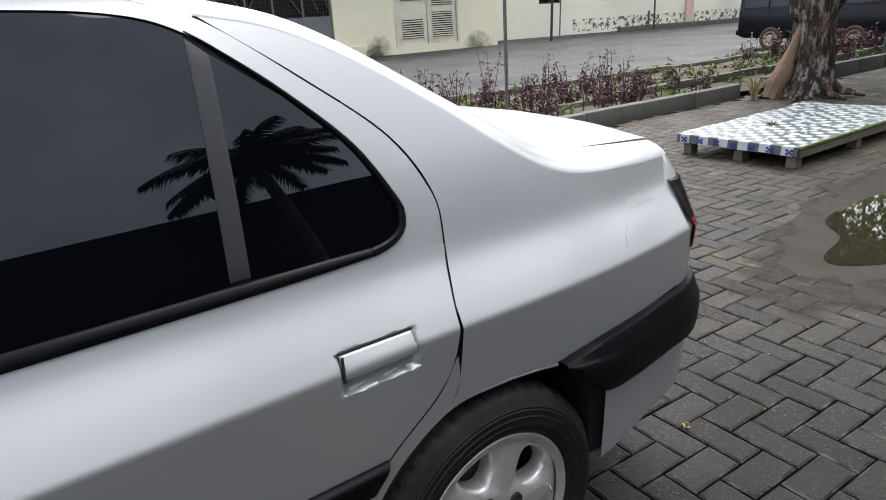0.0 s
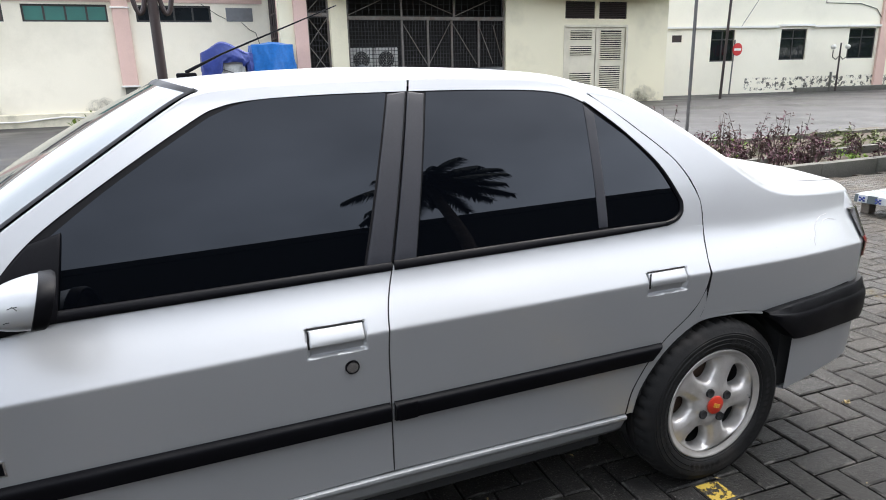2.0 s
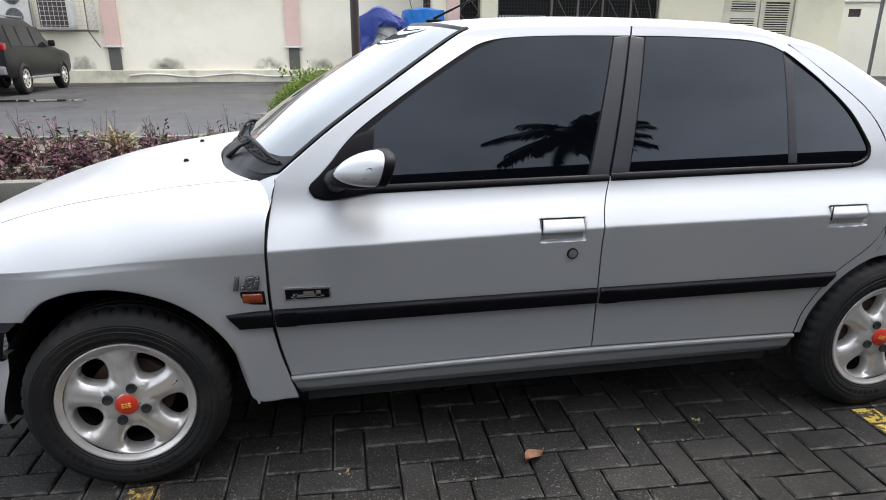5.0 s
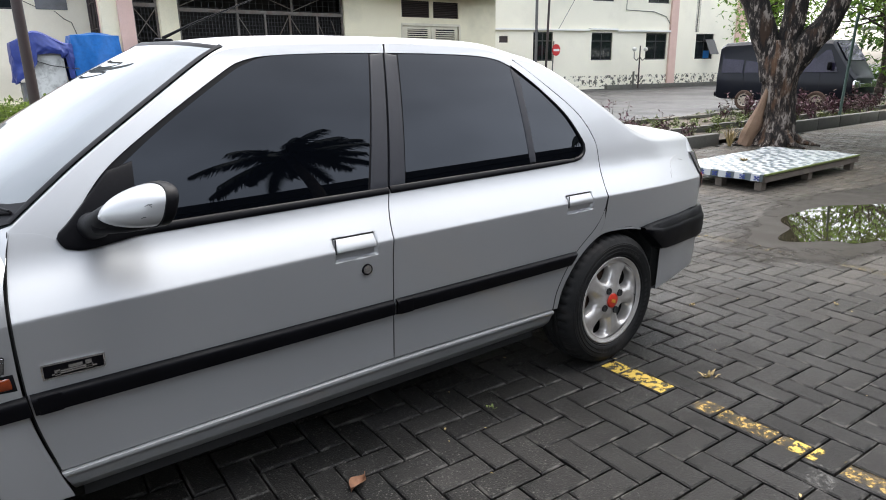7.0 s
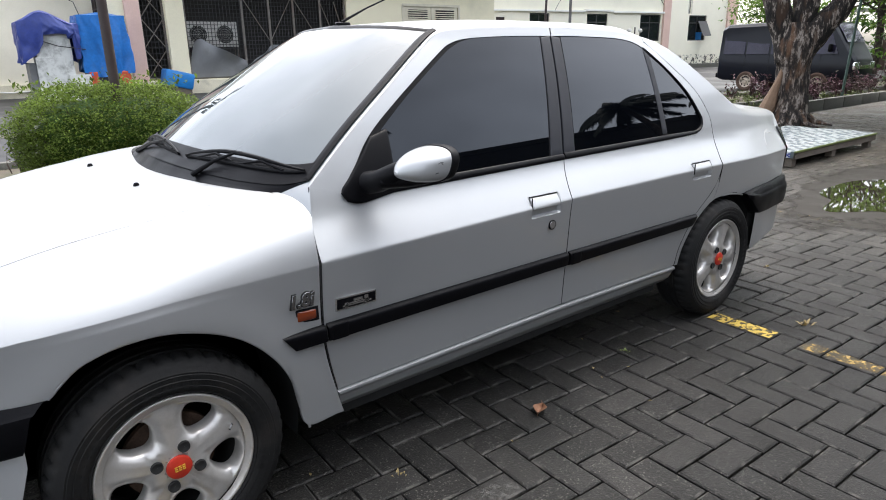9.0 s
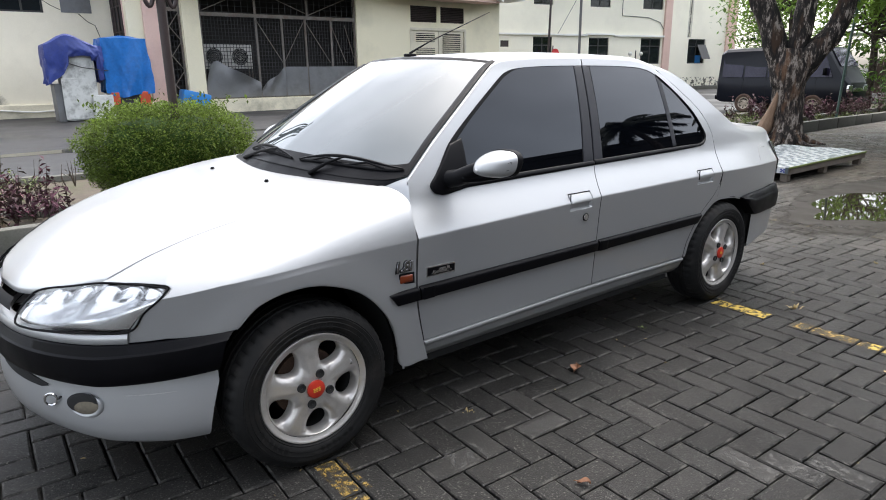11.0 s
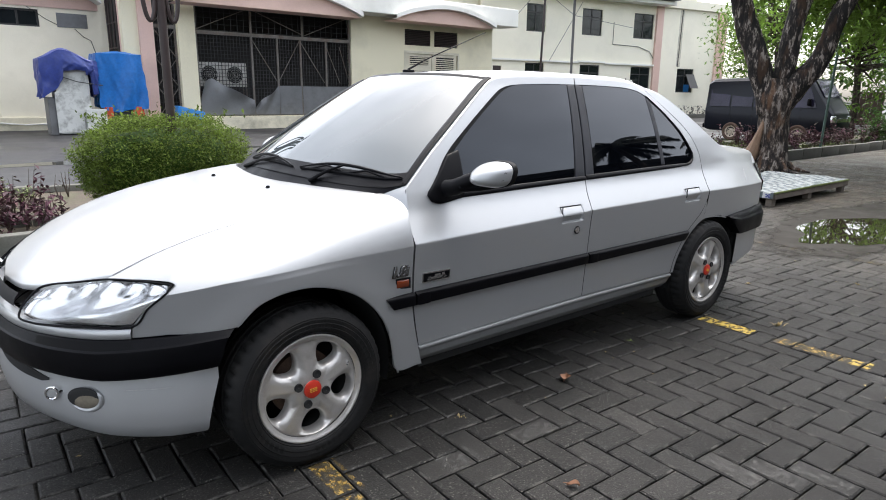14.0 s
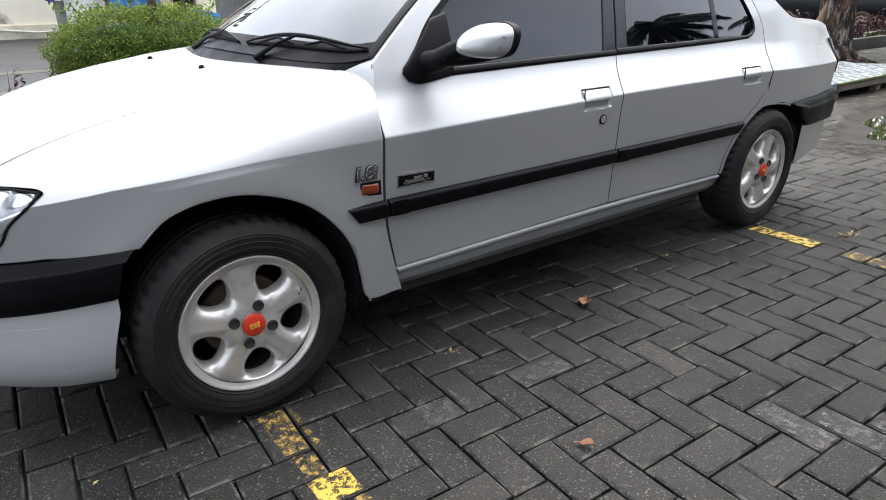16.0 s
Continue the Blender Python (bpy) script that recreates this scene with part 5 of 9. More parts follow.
side_panel("repeater_base", [(0.347, 0.577), (0.349, 0.622)], [(0.422, 0.575), (0.419, 0.619)], [(0.347, 0.577), (0.422, 0.575)], [(0.349, 0.622), (0.419, 0.619)], RUBBER, fenders, 6, 6, inset=-0.003, depth=0.006, label="black indicator surround")
side_panel("side_repeater", [(0.352, 0.582), (0.354, 0.617)], [(0.417, 0.580), (0.414, 0.614)], [(0.352, 0.582), (0.417, 0.580)], [(0.354, 0.617), (0.414, 0.614)], AMBER, fenders, 14, 10, label="amber side indicator", push=rep_bulge)
# chrome model figures
def lettering(text, size, at, mat, parent, name, label, depth=0.003, turn=(90, 0, 0), shear=0.0, grow=0.0):
    cu = bpy.data.curves.new(name, "FONT")
    cu.body, cu.size, cu.extrude, cu.shear, cu.resolution_u = text, size, depth, shear, 3
    cu.bevel_depth, cu.bevel_resolution, cu.offset = 0.0008, 1, grow
    tmp = bpy.data.objects.new("tmp", cu)
    scene.collection.objects.link(tmp)
    dg = bpy.context.evaluated_depsgraph_get()
    me = bpy.data.meshes.new_from_object(tmp.evaluated_get(dg))
    bpy.data.objects.remove(tmp)
    bpy.data.curves.remove(cu)
    me.transform(pose(*at, *turn))
    me.materials.clear()
    me.materials.append(mat)
    me.name = name
    ob = new(name, me)
    ob.parent = parent
    ob["label"] = label
    return ob


fy = float(front_skin(*find(0.37, None, 0.64))[1])
# a swollen black copy behind the chrome imitates its dark shadow edge
for size, grow, mat, back, lab in ((0.052, 0.0034, GAP, 0.0030, "dark edge of the figures"), (0.052, 0.0016, SMOKED_CHROME, 0.0062, "bold chrome figures reading 1.8i")):
    lettering("1.8i", size, (0.328, fy - back, 0.631), mat, fenders[0], "model_badge", lab, 0.002, shear=0.18, grow=grow)
side_panel("side_badge", [(0.474, 0.584), (0.474, 0.624)], [(0.610, 0.583), (0.610, 0.620)], [(0.474, 0.584), (0.610, 0.583)], [(0.474, 0.624), (0.610, 0.620)], CHROME, front_doors[:1], 8, 4, inset=-0.004, depth=0.004, label="chrome-edged badge", both=False)
badge = side_panel("badge_field", [(0.478, 0.588), (0.478, 0.620)], [(0.606, 0.587), (0.606, 0.616)], [(0.478, 0.588), (0.606, 0.587)], [(0.478, 0.620), (0.606, 0.616)], BLACK_PLASTIC, front_doors[:1], 8, 4, inset=-0.0055, depth=0.002, label="black badge field", both=False)
by = float(flank(0.54, 0.60)) - 0.008
bm = bmesh.new()
for x0, x1, z0, z1 in ((0.494, 0.590, 0.594, 0.598), (0.505, 0.582, 0.599, 0.603), (0.530, 0.560, 0.604, 0.612), (0.500, 0.512, 0.592, 0.606), (0.566, 0.580, 0.592, 0.614)):
    block(x0, x1, by, by + 0.003, z0, z1, 0, None, bm)
part("badge_relief", bm, CHROME, front_doors[0], "chrome shapes on the badge", smooth=False)

# ---- car: roof, screens, tail ----
def both_sides(half, drop_mid=True):
    """A grid from a left half (rows from the edge to the middle)."""
    h = np.asarray(half, float)
    r = h[::-1][1:] * (1, -1, 1) + (0, 2 * YC, 0)
    return np.concatenate([h, r], 0)


def edge_at(x, z, add=(0, 0, 0)):
    return np.array([x + add[0], float(flank(x, z)) + add[1], z + add[2]])


# line where the side rolls over into screen and roof
ROLL = [edge_at(x, z) for x, z in OUT_F] + [edge_at(x, z) for x, z in OUT_R[1:4]]
TOPL = [tuple(edge_at(x, z, (0.010, 0.014, 0.013))) for x, z in OUT_F[:6]] + [(1.20, 0.358, 1.376), (1.40, 0.366, 1.386), (1.64, 0.368, 1.388), (1.85, 0.366, 1.385), (2.08, 0.358, 1.372), (2.235, 0.348, 1.338)]
CP_TOP = [(2.215, 1.310), (2.33, 1.285), (2.45, 1.228), (2.60, 1.130), (2.70, 1.056), (2.78, 1.004), (2.86, 0.966), (2.96, 0.944), (3.12, 0.930), (3.30, 0.918)]
CP_IN = [(2.235, 0.348, 1.338), (2.36, 0.335, 1.306), (2.48, 0.318, 1.250), (2.635, 0.285, 1.155), (2.75, 0.266, 1.085), (2.83, 0.256, 1.034), (2.90, 0.254, 1.004), (3.0, 0.252, 0.980), (3.13, 0.248, 0.967), (3.29, 0.246, 0.955)]


def roll_strip(name, outer, inner, mat, parent, n, label, lean=0.45):
    o, i = resample(outer, n), resample(inner, n)
    rows = []
    for t in np.linspace(0, 1, 13):
        a = t * np.pi / 2
        # leaves the side upwards, arrives on top inwards
        rows.append(np.stack([o[:, 0] + (i[:, 0] - o[:, 0]) * t, o[:, 1] + (i[:, 1] - o[:, 1]) * (lean * t + (1 - lean) * (1 - np.cos(a))), o[:, 2] + (i[:, 2] - o[:, 2]) * (0.45 * t + 0.55 * np.sin(a))], 1))
    g = np.array(rows)
    for m in (None, YC):
        panel(name, g, mat, parent, gap=0, depth=0, mirror=m, label=label, drop=0, flip=False, edge=0.002)


roll_strip("roof_rail", ROLL, TOPL, SILVER, car, 90, "silver roof edge")
roll_strip("rear_pillar_edge", [edge_at(x, z) for x, z in CP_TOP], CP_IN, SILVER, car, 70, "silver rear pillar edge", 0.22)

# roof
TF, TR = np.array(TOPL[5]), np.array(TOPL[11])
rail = resample(TOPL[5:], 40)
front = resample([TF, (1.02, 0.55, 1.374), (0.985, YC, 1.384)], 20)
rear = resample([TR, (2.31, 0.55, 1.345), (2.36, YC, 1.350)], 20)
mid = resample([(0.985, YC, 1.384), (1.3, YC, 1.404), (1.6, YC, 1.410), (2.0, YC, 1.398), (2.36, YC, 1.350)], 40)
roof = coons(front, rear, rail, mid, 40, 20)
panel("roof", both_sides(roof), SILVER, car, gap=0, depth=0.01, inward=(0, 0, -1), label="silver roof", drop=0.0005)

# windscreen with its black edge
base = resample([TOPL[0], (0.425, 0.205, 0.929), (0.362, 0.33, 0.928), (0.312, 0.50, 0.934), (0.278, 0.70, 0.940), (0.266, YC, 0.943)], 20)
side = resample(TOPL[:6], 30)
mids = resample([(0.266, YC, 0.943), (0.50, YC, 1.115), (0.76, YC, 1.270), (0.985, YC, 1.384)], 30)
ws = coons(base, front, side, mids, 30, 20)
screen = panel("windscreen", both_sides(ws), SCREEN, car, gap=0, depth=0.005, inward=(0.5, 0, -0.8), label="windscreen with a dark sun band", drop=0)
for sgn in (0, 1):
    pts = [np.array(p) + (-0.004, 0.012, 0.004) for p in resample(TOPL[:6], 40)]
    wid = [p + np.array((-0.006, 0.022, 0.001)) for p in pts]
    g = np.array([[p + (0.001, -0.012, 0.0) for p in pts], [p + (-0.004, 0.0, 0.005) for p in pts], wid])
    panel("screen_seal", g, BLACK_PLASTIC, screen, gap=0, depth=0, mirror=None if sgn == 0 else YC, label="black windscreen edge moulding", drop=0, edge=0.001)
g = np.array([both_sides(np.array([front]).transpose(1, 0, 2))[:, 0] + np.array(o) for o in ((0.004, 0, 0.003), (-0.010, 0, -0.002), (-0.03, 0, -0.018))])
panel("screen_seal", g, BLACK_PLASTIC, screen, gap=0, depth=0, inward=(0, 0, -1), label="black windscreen edge moulding", drop=0, edge=0.001)
# dark ceramic band along the foot of the screen
u = 10
band = both_sides(np.stack([ws[:, k] for k in range(0, 4)], 1) + np.array((-0.003, 0, 0.004)))
panel("screen_band", band, BLACK_PLASTIC, screen, gap=0, depth=0, inward=(0, 0, -1), label="dark lower screen band", drop=0, edge=0.001)
# cowl
hood_rear = both_sides(np.stack([resample([(c[0], YC - c[1], float(bonnet_z(c[0], c[1])) - 0.004) for c in cowl], 20)], 1))[:, 0]
screen_foot = both_sides(np.stack([base], 1))[:, 0]
g = np.array([hood_rear + np.array((0.004, 0, -0.006)), hood_rear * 0.6 + screen_foot * 0.4 + np.array((0, 0, -0.010)), hood_rear * 0.3 + screen_foot * 0.7 + np.array((0, 0, -0.002)), screen_foot + np.array((0.012, 0, 0.012))])
cowl_ob = panel("cowl", g, BLACK_PLASTIC, car, gap=0, depth=0, inward=(0, 0, -1), label="black plastic scuttle below the windscreen", drop=0)
# wipers
def on_screen(u, v, lift):
    """A place on the windscreen: u from its foot to its top, v from the left edge to the right."""
    full = both_sides(ws)
    i, j = v * (full.shape[0] - 1), u * (full.shape[1] - 1)
    a, b = int(min(i, full.shape[0] - 2)), int(min(j, full.shape[1] - 2))
    fi, fj = i - a, j - b
    p = (1 - fi) * (1 - fj) * full[a, b] + fi * (1 - fj) * full[a + 1, b] + (1 - fi) * fj * full[a, b + 1] + fi * fj * full[a + 1, b + 1]
    return p + np.array((-0.55, 0, 0.83)) * lift


for v0, v1, u0, hump, foot_v, hold in ((0.02, 0.37, 0.050, 0.050, 0.29, 0.20), (0.41, 0.74, 0.050, 0.035, 0.73, 0.50)):
    us = np.linspace(0, 1, 16)
    at = lambda t, up, lift: on_screen(u0 + up * math.sin(math.pi * t) ** 0.8, v0 + (v1 - v0) * t, lift)
    wiper = part("wiper", tube([at(t, hump * 0.35, 0.008) for t in us], [0.004 + 0.003 * math.sin(math.pi * t) for t in us], 8), RUBBER, car, "black windscreen wiper")
    part("wiper_yoke", tube([at(t, hump, 0.014 + 0.012 * math.sin(math.pi * t)) for t in us], [0.003 + 0.004 * math.sin(math.pi * t) for t in us], 8), BLACK_PLASTIC, wiper)
    for c in (0.3, 0.7):
        part("wiper_claw", tube([at(c - 0.16, hump * 0.4, 0.012), at(c, hump * 0.8, 0.022), at(c + 0.16, hump * 0.4, 0.012)], 0.0045, 6), BLACK_PLASTIC, wiper)
    t = (hold - v0) / (v1 - v0)
    foot = on_screen(0.0, foot_v, 0.006) + np.array((-0.015, 0, -0.008))
    tip = at(t, hump, 0.028)
    part("wiper_arm", tube([foot, foot * 0.5 + tip * 0.5 + np.array((0, 0, 0.008)), tip], [0.009, 0.006, 0.004], 8), BLACK_PLASTIC, wiper)

# aerial on the roof's front edge
bm = block(1.05, 1.115, 0.948, 0.972, 1.385, 1.404, 0.006)
aerial = part("aerial", bm, BLACK_PLASTIC, car, "black rod aerial on the roof")
part("rod", tube([(1.08, 0.96, 1.405), (1.20, 0.955, 1.462), (1.60, 0.94, 1.62)], [0.006, 0.0035, 0.002], 8), BLACK_PLASTIC, aerial)

# rear quarter
quarters = side_panel("quarter_panel", [(2.481, 0.606), (2.501, 0.66), (2.5125, 0.80)], [(3.285, 0.612), (3.268, 0.71), (3.265, 0.80)],
                      [(2.481, 0.604), (2.53, 0.607), (2.60, 0.609), (2.68, 0.602), (2.765, 0.585), (3.0, 0.590), (3.285, 0.600)], [(2.5125, 0.80), (2.9, 0.80), (3.265, 0.80)], SILVER, car, 70, 110, label="silver rear wing, scratched", drop=0, edge=0.001, depth=0)
side_panel("rear_pillar", [(2.5125, 0.80), (2.5385, 0.895), (2.5440, 0.985), (2.4885, 1.092), (2.3620, 1.203), (2.218, 1.312)], [(3.265, 0.80), (3.275, 0.86), (3.30, 0.918)],
           [(2.5125, 0.80), (2.9, 0.80), (3.265, 0.80)], CP_TOP, SILVER, quarters, 44, 34, label="silver rear pillar", edge=0.001, drop=0, depth=0)
side_panel("arch_panel", [(2.262, 0.322), (2.240, 0.322)], [(2.481, 0.606), (2.501, 0.66), (2.497, 0.712)], [(2.262, 0.322), (2.286, 0.415), (2.366, 0.528), (2.481, 0.606)], [(2.240, 0.322), (2.262, 0.418), (2.342, 0.545), (2.452, 0.640), (2.497, 0.712)], SILVER, quarters, 50, 8, edge=0.001, drop=0, depth=0, label="silver arch edge behind the rear door")
SCRATCH = material("bare_scratch", (0.40, 0.385, 0.375), 0.5, vary=0.4, scale=60)
bm = bmesh.new()
for run in ([(3.02, 0.800), (3.04, 0.835), (3.08, 0.858), (3.13, 0.866)], [(3.09, 0.845), (3.12, 0.850), (3.17, 0.842)], [(3.00, 0.782), (3.012, 0.806)]):
    tube([(x, float(flank(x, z)) - 0.0003, z) for x, z in resample(run, 16)], 0.0011, 5, bm)
part("scratch_marks", bm, SCRATCH, quarters[0], "pale scratches in the paint")
bm = bmesh.new()
for s0, s1, z0, z1 in ((-0.42, -0.55, 0.398, 0.392), (-0.36, -0.43, 0.330, 0.326)):
    path = []
    for q in np.linspace(0, 1, 14):
        at_s = s_of(s0) + (s_of(s1) - s_of(s0)) * q
        c, o = plan(at_s), plan_out(np.array(at_s))
        path.append((c[0] + o[0] * 0.0045, YC - c[1] - o[1] * 0.0045, z0 + (z1 - z0) * q))
    tube(path, 0.0007, 5, bm)
part("scratch_marks", bm, SCRATCH, bumper, "pale scrapes on the bumper")
# arch lip behind the rear door
lip = [(2.262, 0.322), (2.286, 0.415), (2.366, 0.528), (2.48, 0.603), (2.60, 0.608), (2.70, 0.597), (2.765, 0.583)]
for m in (0, 1):
    bm = tube([(x, (float(flank(x, z)) + 0.004) if m == 0 else 2 * YC - float(flank(x, z)) - 0.004, z - 0.001) for x, z in resample(lip, 40)], 0.0045, 8)
    part("arch_lip", bm, SILVER, quarters[m], "rolled wheel arch lip")
    lipf = [(0.372, 0.25), (0.350, 0.368), (0.287, 0.498), (0.190, 0.599), (0.06, 0.656), (-0.054, 0.666), (-0.165, 0.640), (-0.240, 0.575)]
    pts = [front_skin(*find(x, None, z)) for x, z in lipf]
    bm = tube([(p[0], p[1] + 0.005 if m == 0 else 2 * YC - p[1] - 0.005, p[2] - 0.007) for p in resample(pts, 50)], 0.0045, 8)
    part("arch_lip", bm, SILVER, fenders[m], "rolled wheel arch lip")

# silver gussets between fender, pillar foot and scuttle
for m in (None, YC):
    g = coons([(0.446, 0.082, 0.845), (0.456, 0.104, 0.89), tuple(edge_at(0.472, 0.932))], [(0.405, 0.205, 0.906), (0.44, 0.175, 0.925), TOPL[0]], [(0.446, 0.082, 0.845), (0.435, 0.135, 0.885), (0.405, 0.205, 0.906)], [tuple(edge_at(0.472, 0.932)), TOPL[0]], 10, 10)
    panel("fender_gusset", g, SILVER, fenders[0 if m is None else 1], gap=0, depth=0, mirror=m, drop=0, label="silver corner at the pillar foot")

for m in (0, 1):
    for edge_line, door, lab in ((DOOR_F, front_doors, "dark gap in front of the door"), (GAP_B, rear_doors, "dark gap between the doors"), (DOOR_R_LOW, rear_doors, "dark gap behind the rear door")):
        up = [(x, float(flank(x, z)) + 0.0004, z) for x, z in resample(edge_line, 50)]
        part("door_gap", tube([(x, y if m == 0 else 2 * YC - y, z) for x, y, z in up], 0.0006 if edge_line is DOOR_R_LOW else 0.0012, 6), GAP, door[m], lab)

# rear screen and boot lid
rs_top = resample([TR, (2.31, 0.55, 1.345), (2.36, YC, 1.350)], 16)
rs_low = resample([(2.83, 0.256, 1.034), (2.90, 0.50, 1.037), (2.93, YC, 1.036)], 16)
rs = coons(rs_top, rs_low, CP_IN[:6], [(2.36, YC, 1.350), (2.60, YC, 1.230), (2.93, YC, 1.036)], 24, 16)
panel("rear_screen", both_sides(rs), GLASS, car, gap=0, depth=0.004, inward=(-0.4, 0, -0.8), label="black tinted rear window", drop=0)
lid_edge = [(2.845, 0.264, 1.030), (2.90, 0.266, 1.000), (3.0, 0.266, 0.977), (3.13, 0.256, 0.969), (3.29, 0.258, 0.958), (3.345, 0.28, 0.945)]
lid_front = [(2.845, 0.264, 1.030), (2.90, 0.50, 1.034), (2.935, YC, 1.034)]
lid_rear = [(3.345, 0.28, 0.945), (3.395, 0.55, 0.960), (3.41, YC, 0.967)]
lid = coons(lid_front, lid_rear, lid_edge, [(2.935, YC, 1.034), (3.15, YC, 1.008), (3.41, YC, 0.967)], 24, 16)
boot = panel("boot_lid", both_sides(lid), SILVER, car, gap=0.003, depth=0.02, inward=(0, 0, -1), label="silver boot lid", drop=0.001)

# tail: corner, lamps, bumper, swept round the rear plan
RPLAN = resample([(2.77, 0.0), (3.0, 0.02), (3.15, 0.043), (3.27, 0.063), (3.345, 0.10), (3.395, 0.18), (3.425, 0.34), (3.435, 0.55), (3.44, 0.851)], 120)


def rear_sweep(name, x0, profile, mat, parent, label, x_end=None, y_end=None):
    """A profile of (out, height) round the rear; the plan's y is measured from the flank's widest line."""
    p = RPLAN[RPLAN[:, 0] >= x0]
    if y_end is not None:
        p = p[p[:, 1] <= y_end]
    d = np.gradient(p, axis=0)
    n = np.stack([d[:, 1], -d[:, 0]], 1)
    n /= np.linalg.norm(n, axis=1, keepdims=True)
    full = y_end is None
    rows = []
    for o, z in profile:
        zz = z(p[:, 0]) if callable(z) else np.full(len(p), z)
        oo = o(p[:, 0]) if callable(o) else o
        q = p + n * np.broadcast_to(oo, len(p))[:, None]
        left = np.stack([q[:, 0], 0.026 + q[:, 1], zz], 1)
        rows.append(np.vstack([left, left[::-1][1:] * (1, -1, 1) + (0, 2 * YC, 0)]) if full else left)
    g = np.array(rows)
    obs = []
    for m in (None,) if full else (None, YC):
        gg = g.copy()
        if m:
            gg[..., 1] = 2 * m - gg[..., 1]
        nv, nu = gg.shape[:2]
        faces = [(i * nu + j, i * nu + j + 1, (i + 1) * nu + j + 1, (i + 1) * nu + j) for i in range(nv - 1) for j in range(nu - 1)]
        obs.append(add_mesh(name, gg.reshape(-1, 3), faces, mat, parent, label, sharp=32))
    return obs


def upright(o, k=0.48):
    """The tail leans less towards its middle than at the wings."""
    return lambda x: o * (1 - k * np.clip((x - 3.25) / 0.12, 0, 1))


tail = rear_sweep("tail_panel", 3.24, [(-0.011, 0.60), (-0.004, 0.70), (-0.003, 0.753), (upright(-0.0545), 0.83), (upright(-0.099, 0.34), 0.905), (upright(-0.109, 0.26), 0.925), (upright(-0.15, 0.1), 0.944)], SILVER, car, "silver tail panel")[0]
lamps = rear_sweep("tail_lamp", 3.290, [(-0.014, 0.692), (0.001, 0.697), (0.005, 0.752), (upright(-0.006), 0.770)], RED_LENS, car, "red tail lamp", y_end=0.42)
rear_sweep("smoked_half", 3.284, [(upright(-0.006), 0.772), (upright(-0.054), 0.845), (upright(-0.068), 0.866), (upright(-0.09), 0.870)], SMOKE_LENS, lamps[0], "smoked upper lens", y_end=0.42)
rb = rear_sweep("rear_bumper", 2.915, [(-0.05, lambda x: np.interp(x, [2.9, 3.3, 3.44], [0.258, 0.300, 0.305])), (-0.012, lambda x: np.interp(x, [2.9, 3.3, 3.44], [0.262, 0.305, 0.31])), (-0.006, 0.36), (-0.002, 0.47)], SILVER, car, "silver lower rear bumper")[0]
strip_low = lambda x: np.interp(x, [2.768, 2.80, 2.90, 2.94, 3.44], [0.574, 0.548, 0.468, 0.462, 0.452])
strip_top = lambda x: np.interp(x, [2.768, 2.80, 2.90, 3.44], [0.588, 0.594, 0.600, 0.610])
swell = lambda x: np.sin(np.clip((x - 2.766) / 0.045, 0, 1) * np.pi / 2) ** 0.6
rear_sweep("bumper_band", 2.768, [((lambda x, o=o: o * swell(x) if o > 0 else o), (lambda x, f=f: strip_low(x) + f * (strip_top(x) - strip_low(x)))) for o, f in ((-0.03, 0.0), (0.012, 0.01), (0.021, 0.06), (0.026, 0.25), (0.027, 0.60), (0.024, 0.70), (0.019, 0.745), (0.018, 0.76), (0.010, 0.95), (0.004, 0.99), (-0.03, 1.0))], BLACK_PLASTIC, rb, "black rear bumper strip, scuffed")

# dark inner body: near-black blocks and shell stand in for shade in gaps and arches
for dims in ((0.52, 2.18, 0.12, 0.20, 0.86, 0), (-0.44, 3.33, 0.36, 0.20, 0.66, 0), (2.98, 3.30, 0.20, 0.30, 0.86, 0.03), (2.90, 3.0, 0.075, 0.27, 0.62, 0), (2.2, 3.15, 0.22, 0.66, 0.90, 0.02), (-0.38, 0.55, 0.30, 0.60, 0.72, 0)):
    xa, xb, ya, za, zb, bev = dims
    part("underbody", block(xa, xb, ya, 2 * YC - ya, za, zb, bev), UNDER, car, "dark underbody", smooth=False)
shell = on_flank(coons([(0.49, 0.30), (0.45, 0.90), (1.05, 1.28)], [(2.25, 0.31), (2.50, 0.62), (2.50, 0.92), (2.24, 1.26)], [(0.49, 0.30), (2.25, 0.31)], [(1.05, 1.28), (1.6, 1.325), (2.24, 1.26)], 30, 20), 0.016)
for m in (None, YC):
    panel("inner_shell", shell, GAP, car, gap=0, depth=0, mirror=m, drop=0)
for cx, r, w in ((0.0, 0.362, 0.0), (2.60, 0.330, 0.0)):
    for m in (0, 1):
        n = 40
        rows = []
        for yy in (0.10, 0.36):
            rows.append([(cx + r * math.cos(t), yy if m == 0 else 2 * YC - yy, 0.29 + (r if cx < 1 else 0.31) * math.sin(t)) for t in np.linspace(-0.25, math.pi + 0.25, n)])
        rows.append([(cx, 0.36 if m == 0 else 2 * YC - 0.36, 0.3)] * n)
        g = np.array(rows)
        faces = [(i * n + j, i * n + j + 1, (i + 1) * n + j + 1, (i + 1) * n + j) for i in range(2) for j in range(n - 1)]
        add_mesh("wheel_arch", g.reshape(-1, 3), faces, UNDER, car, "black wheel arch liner")

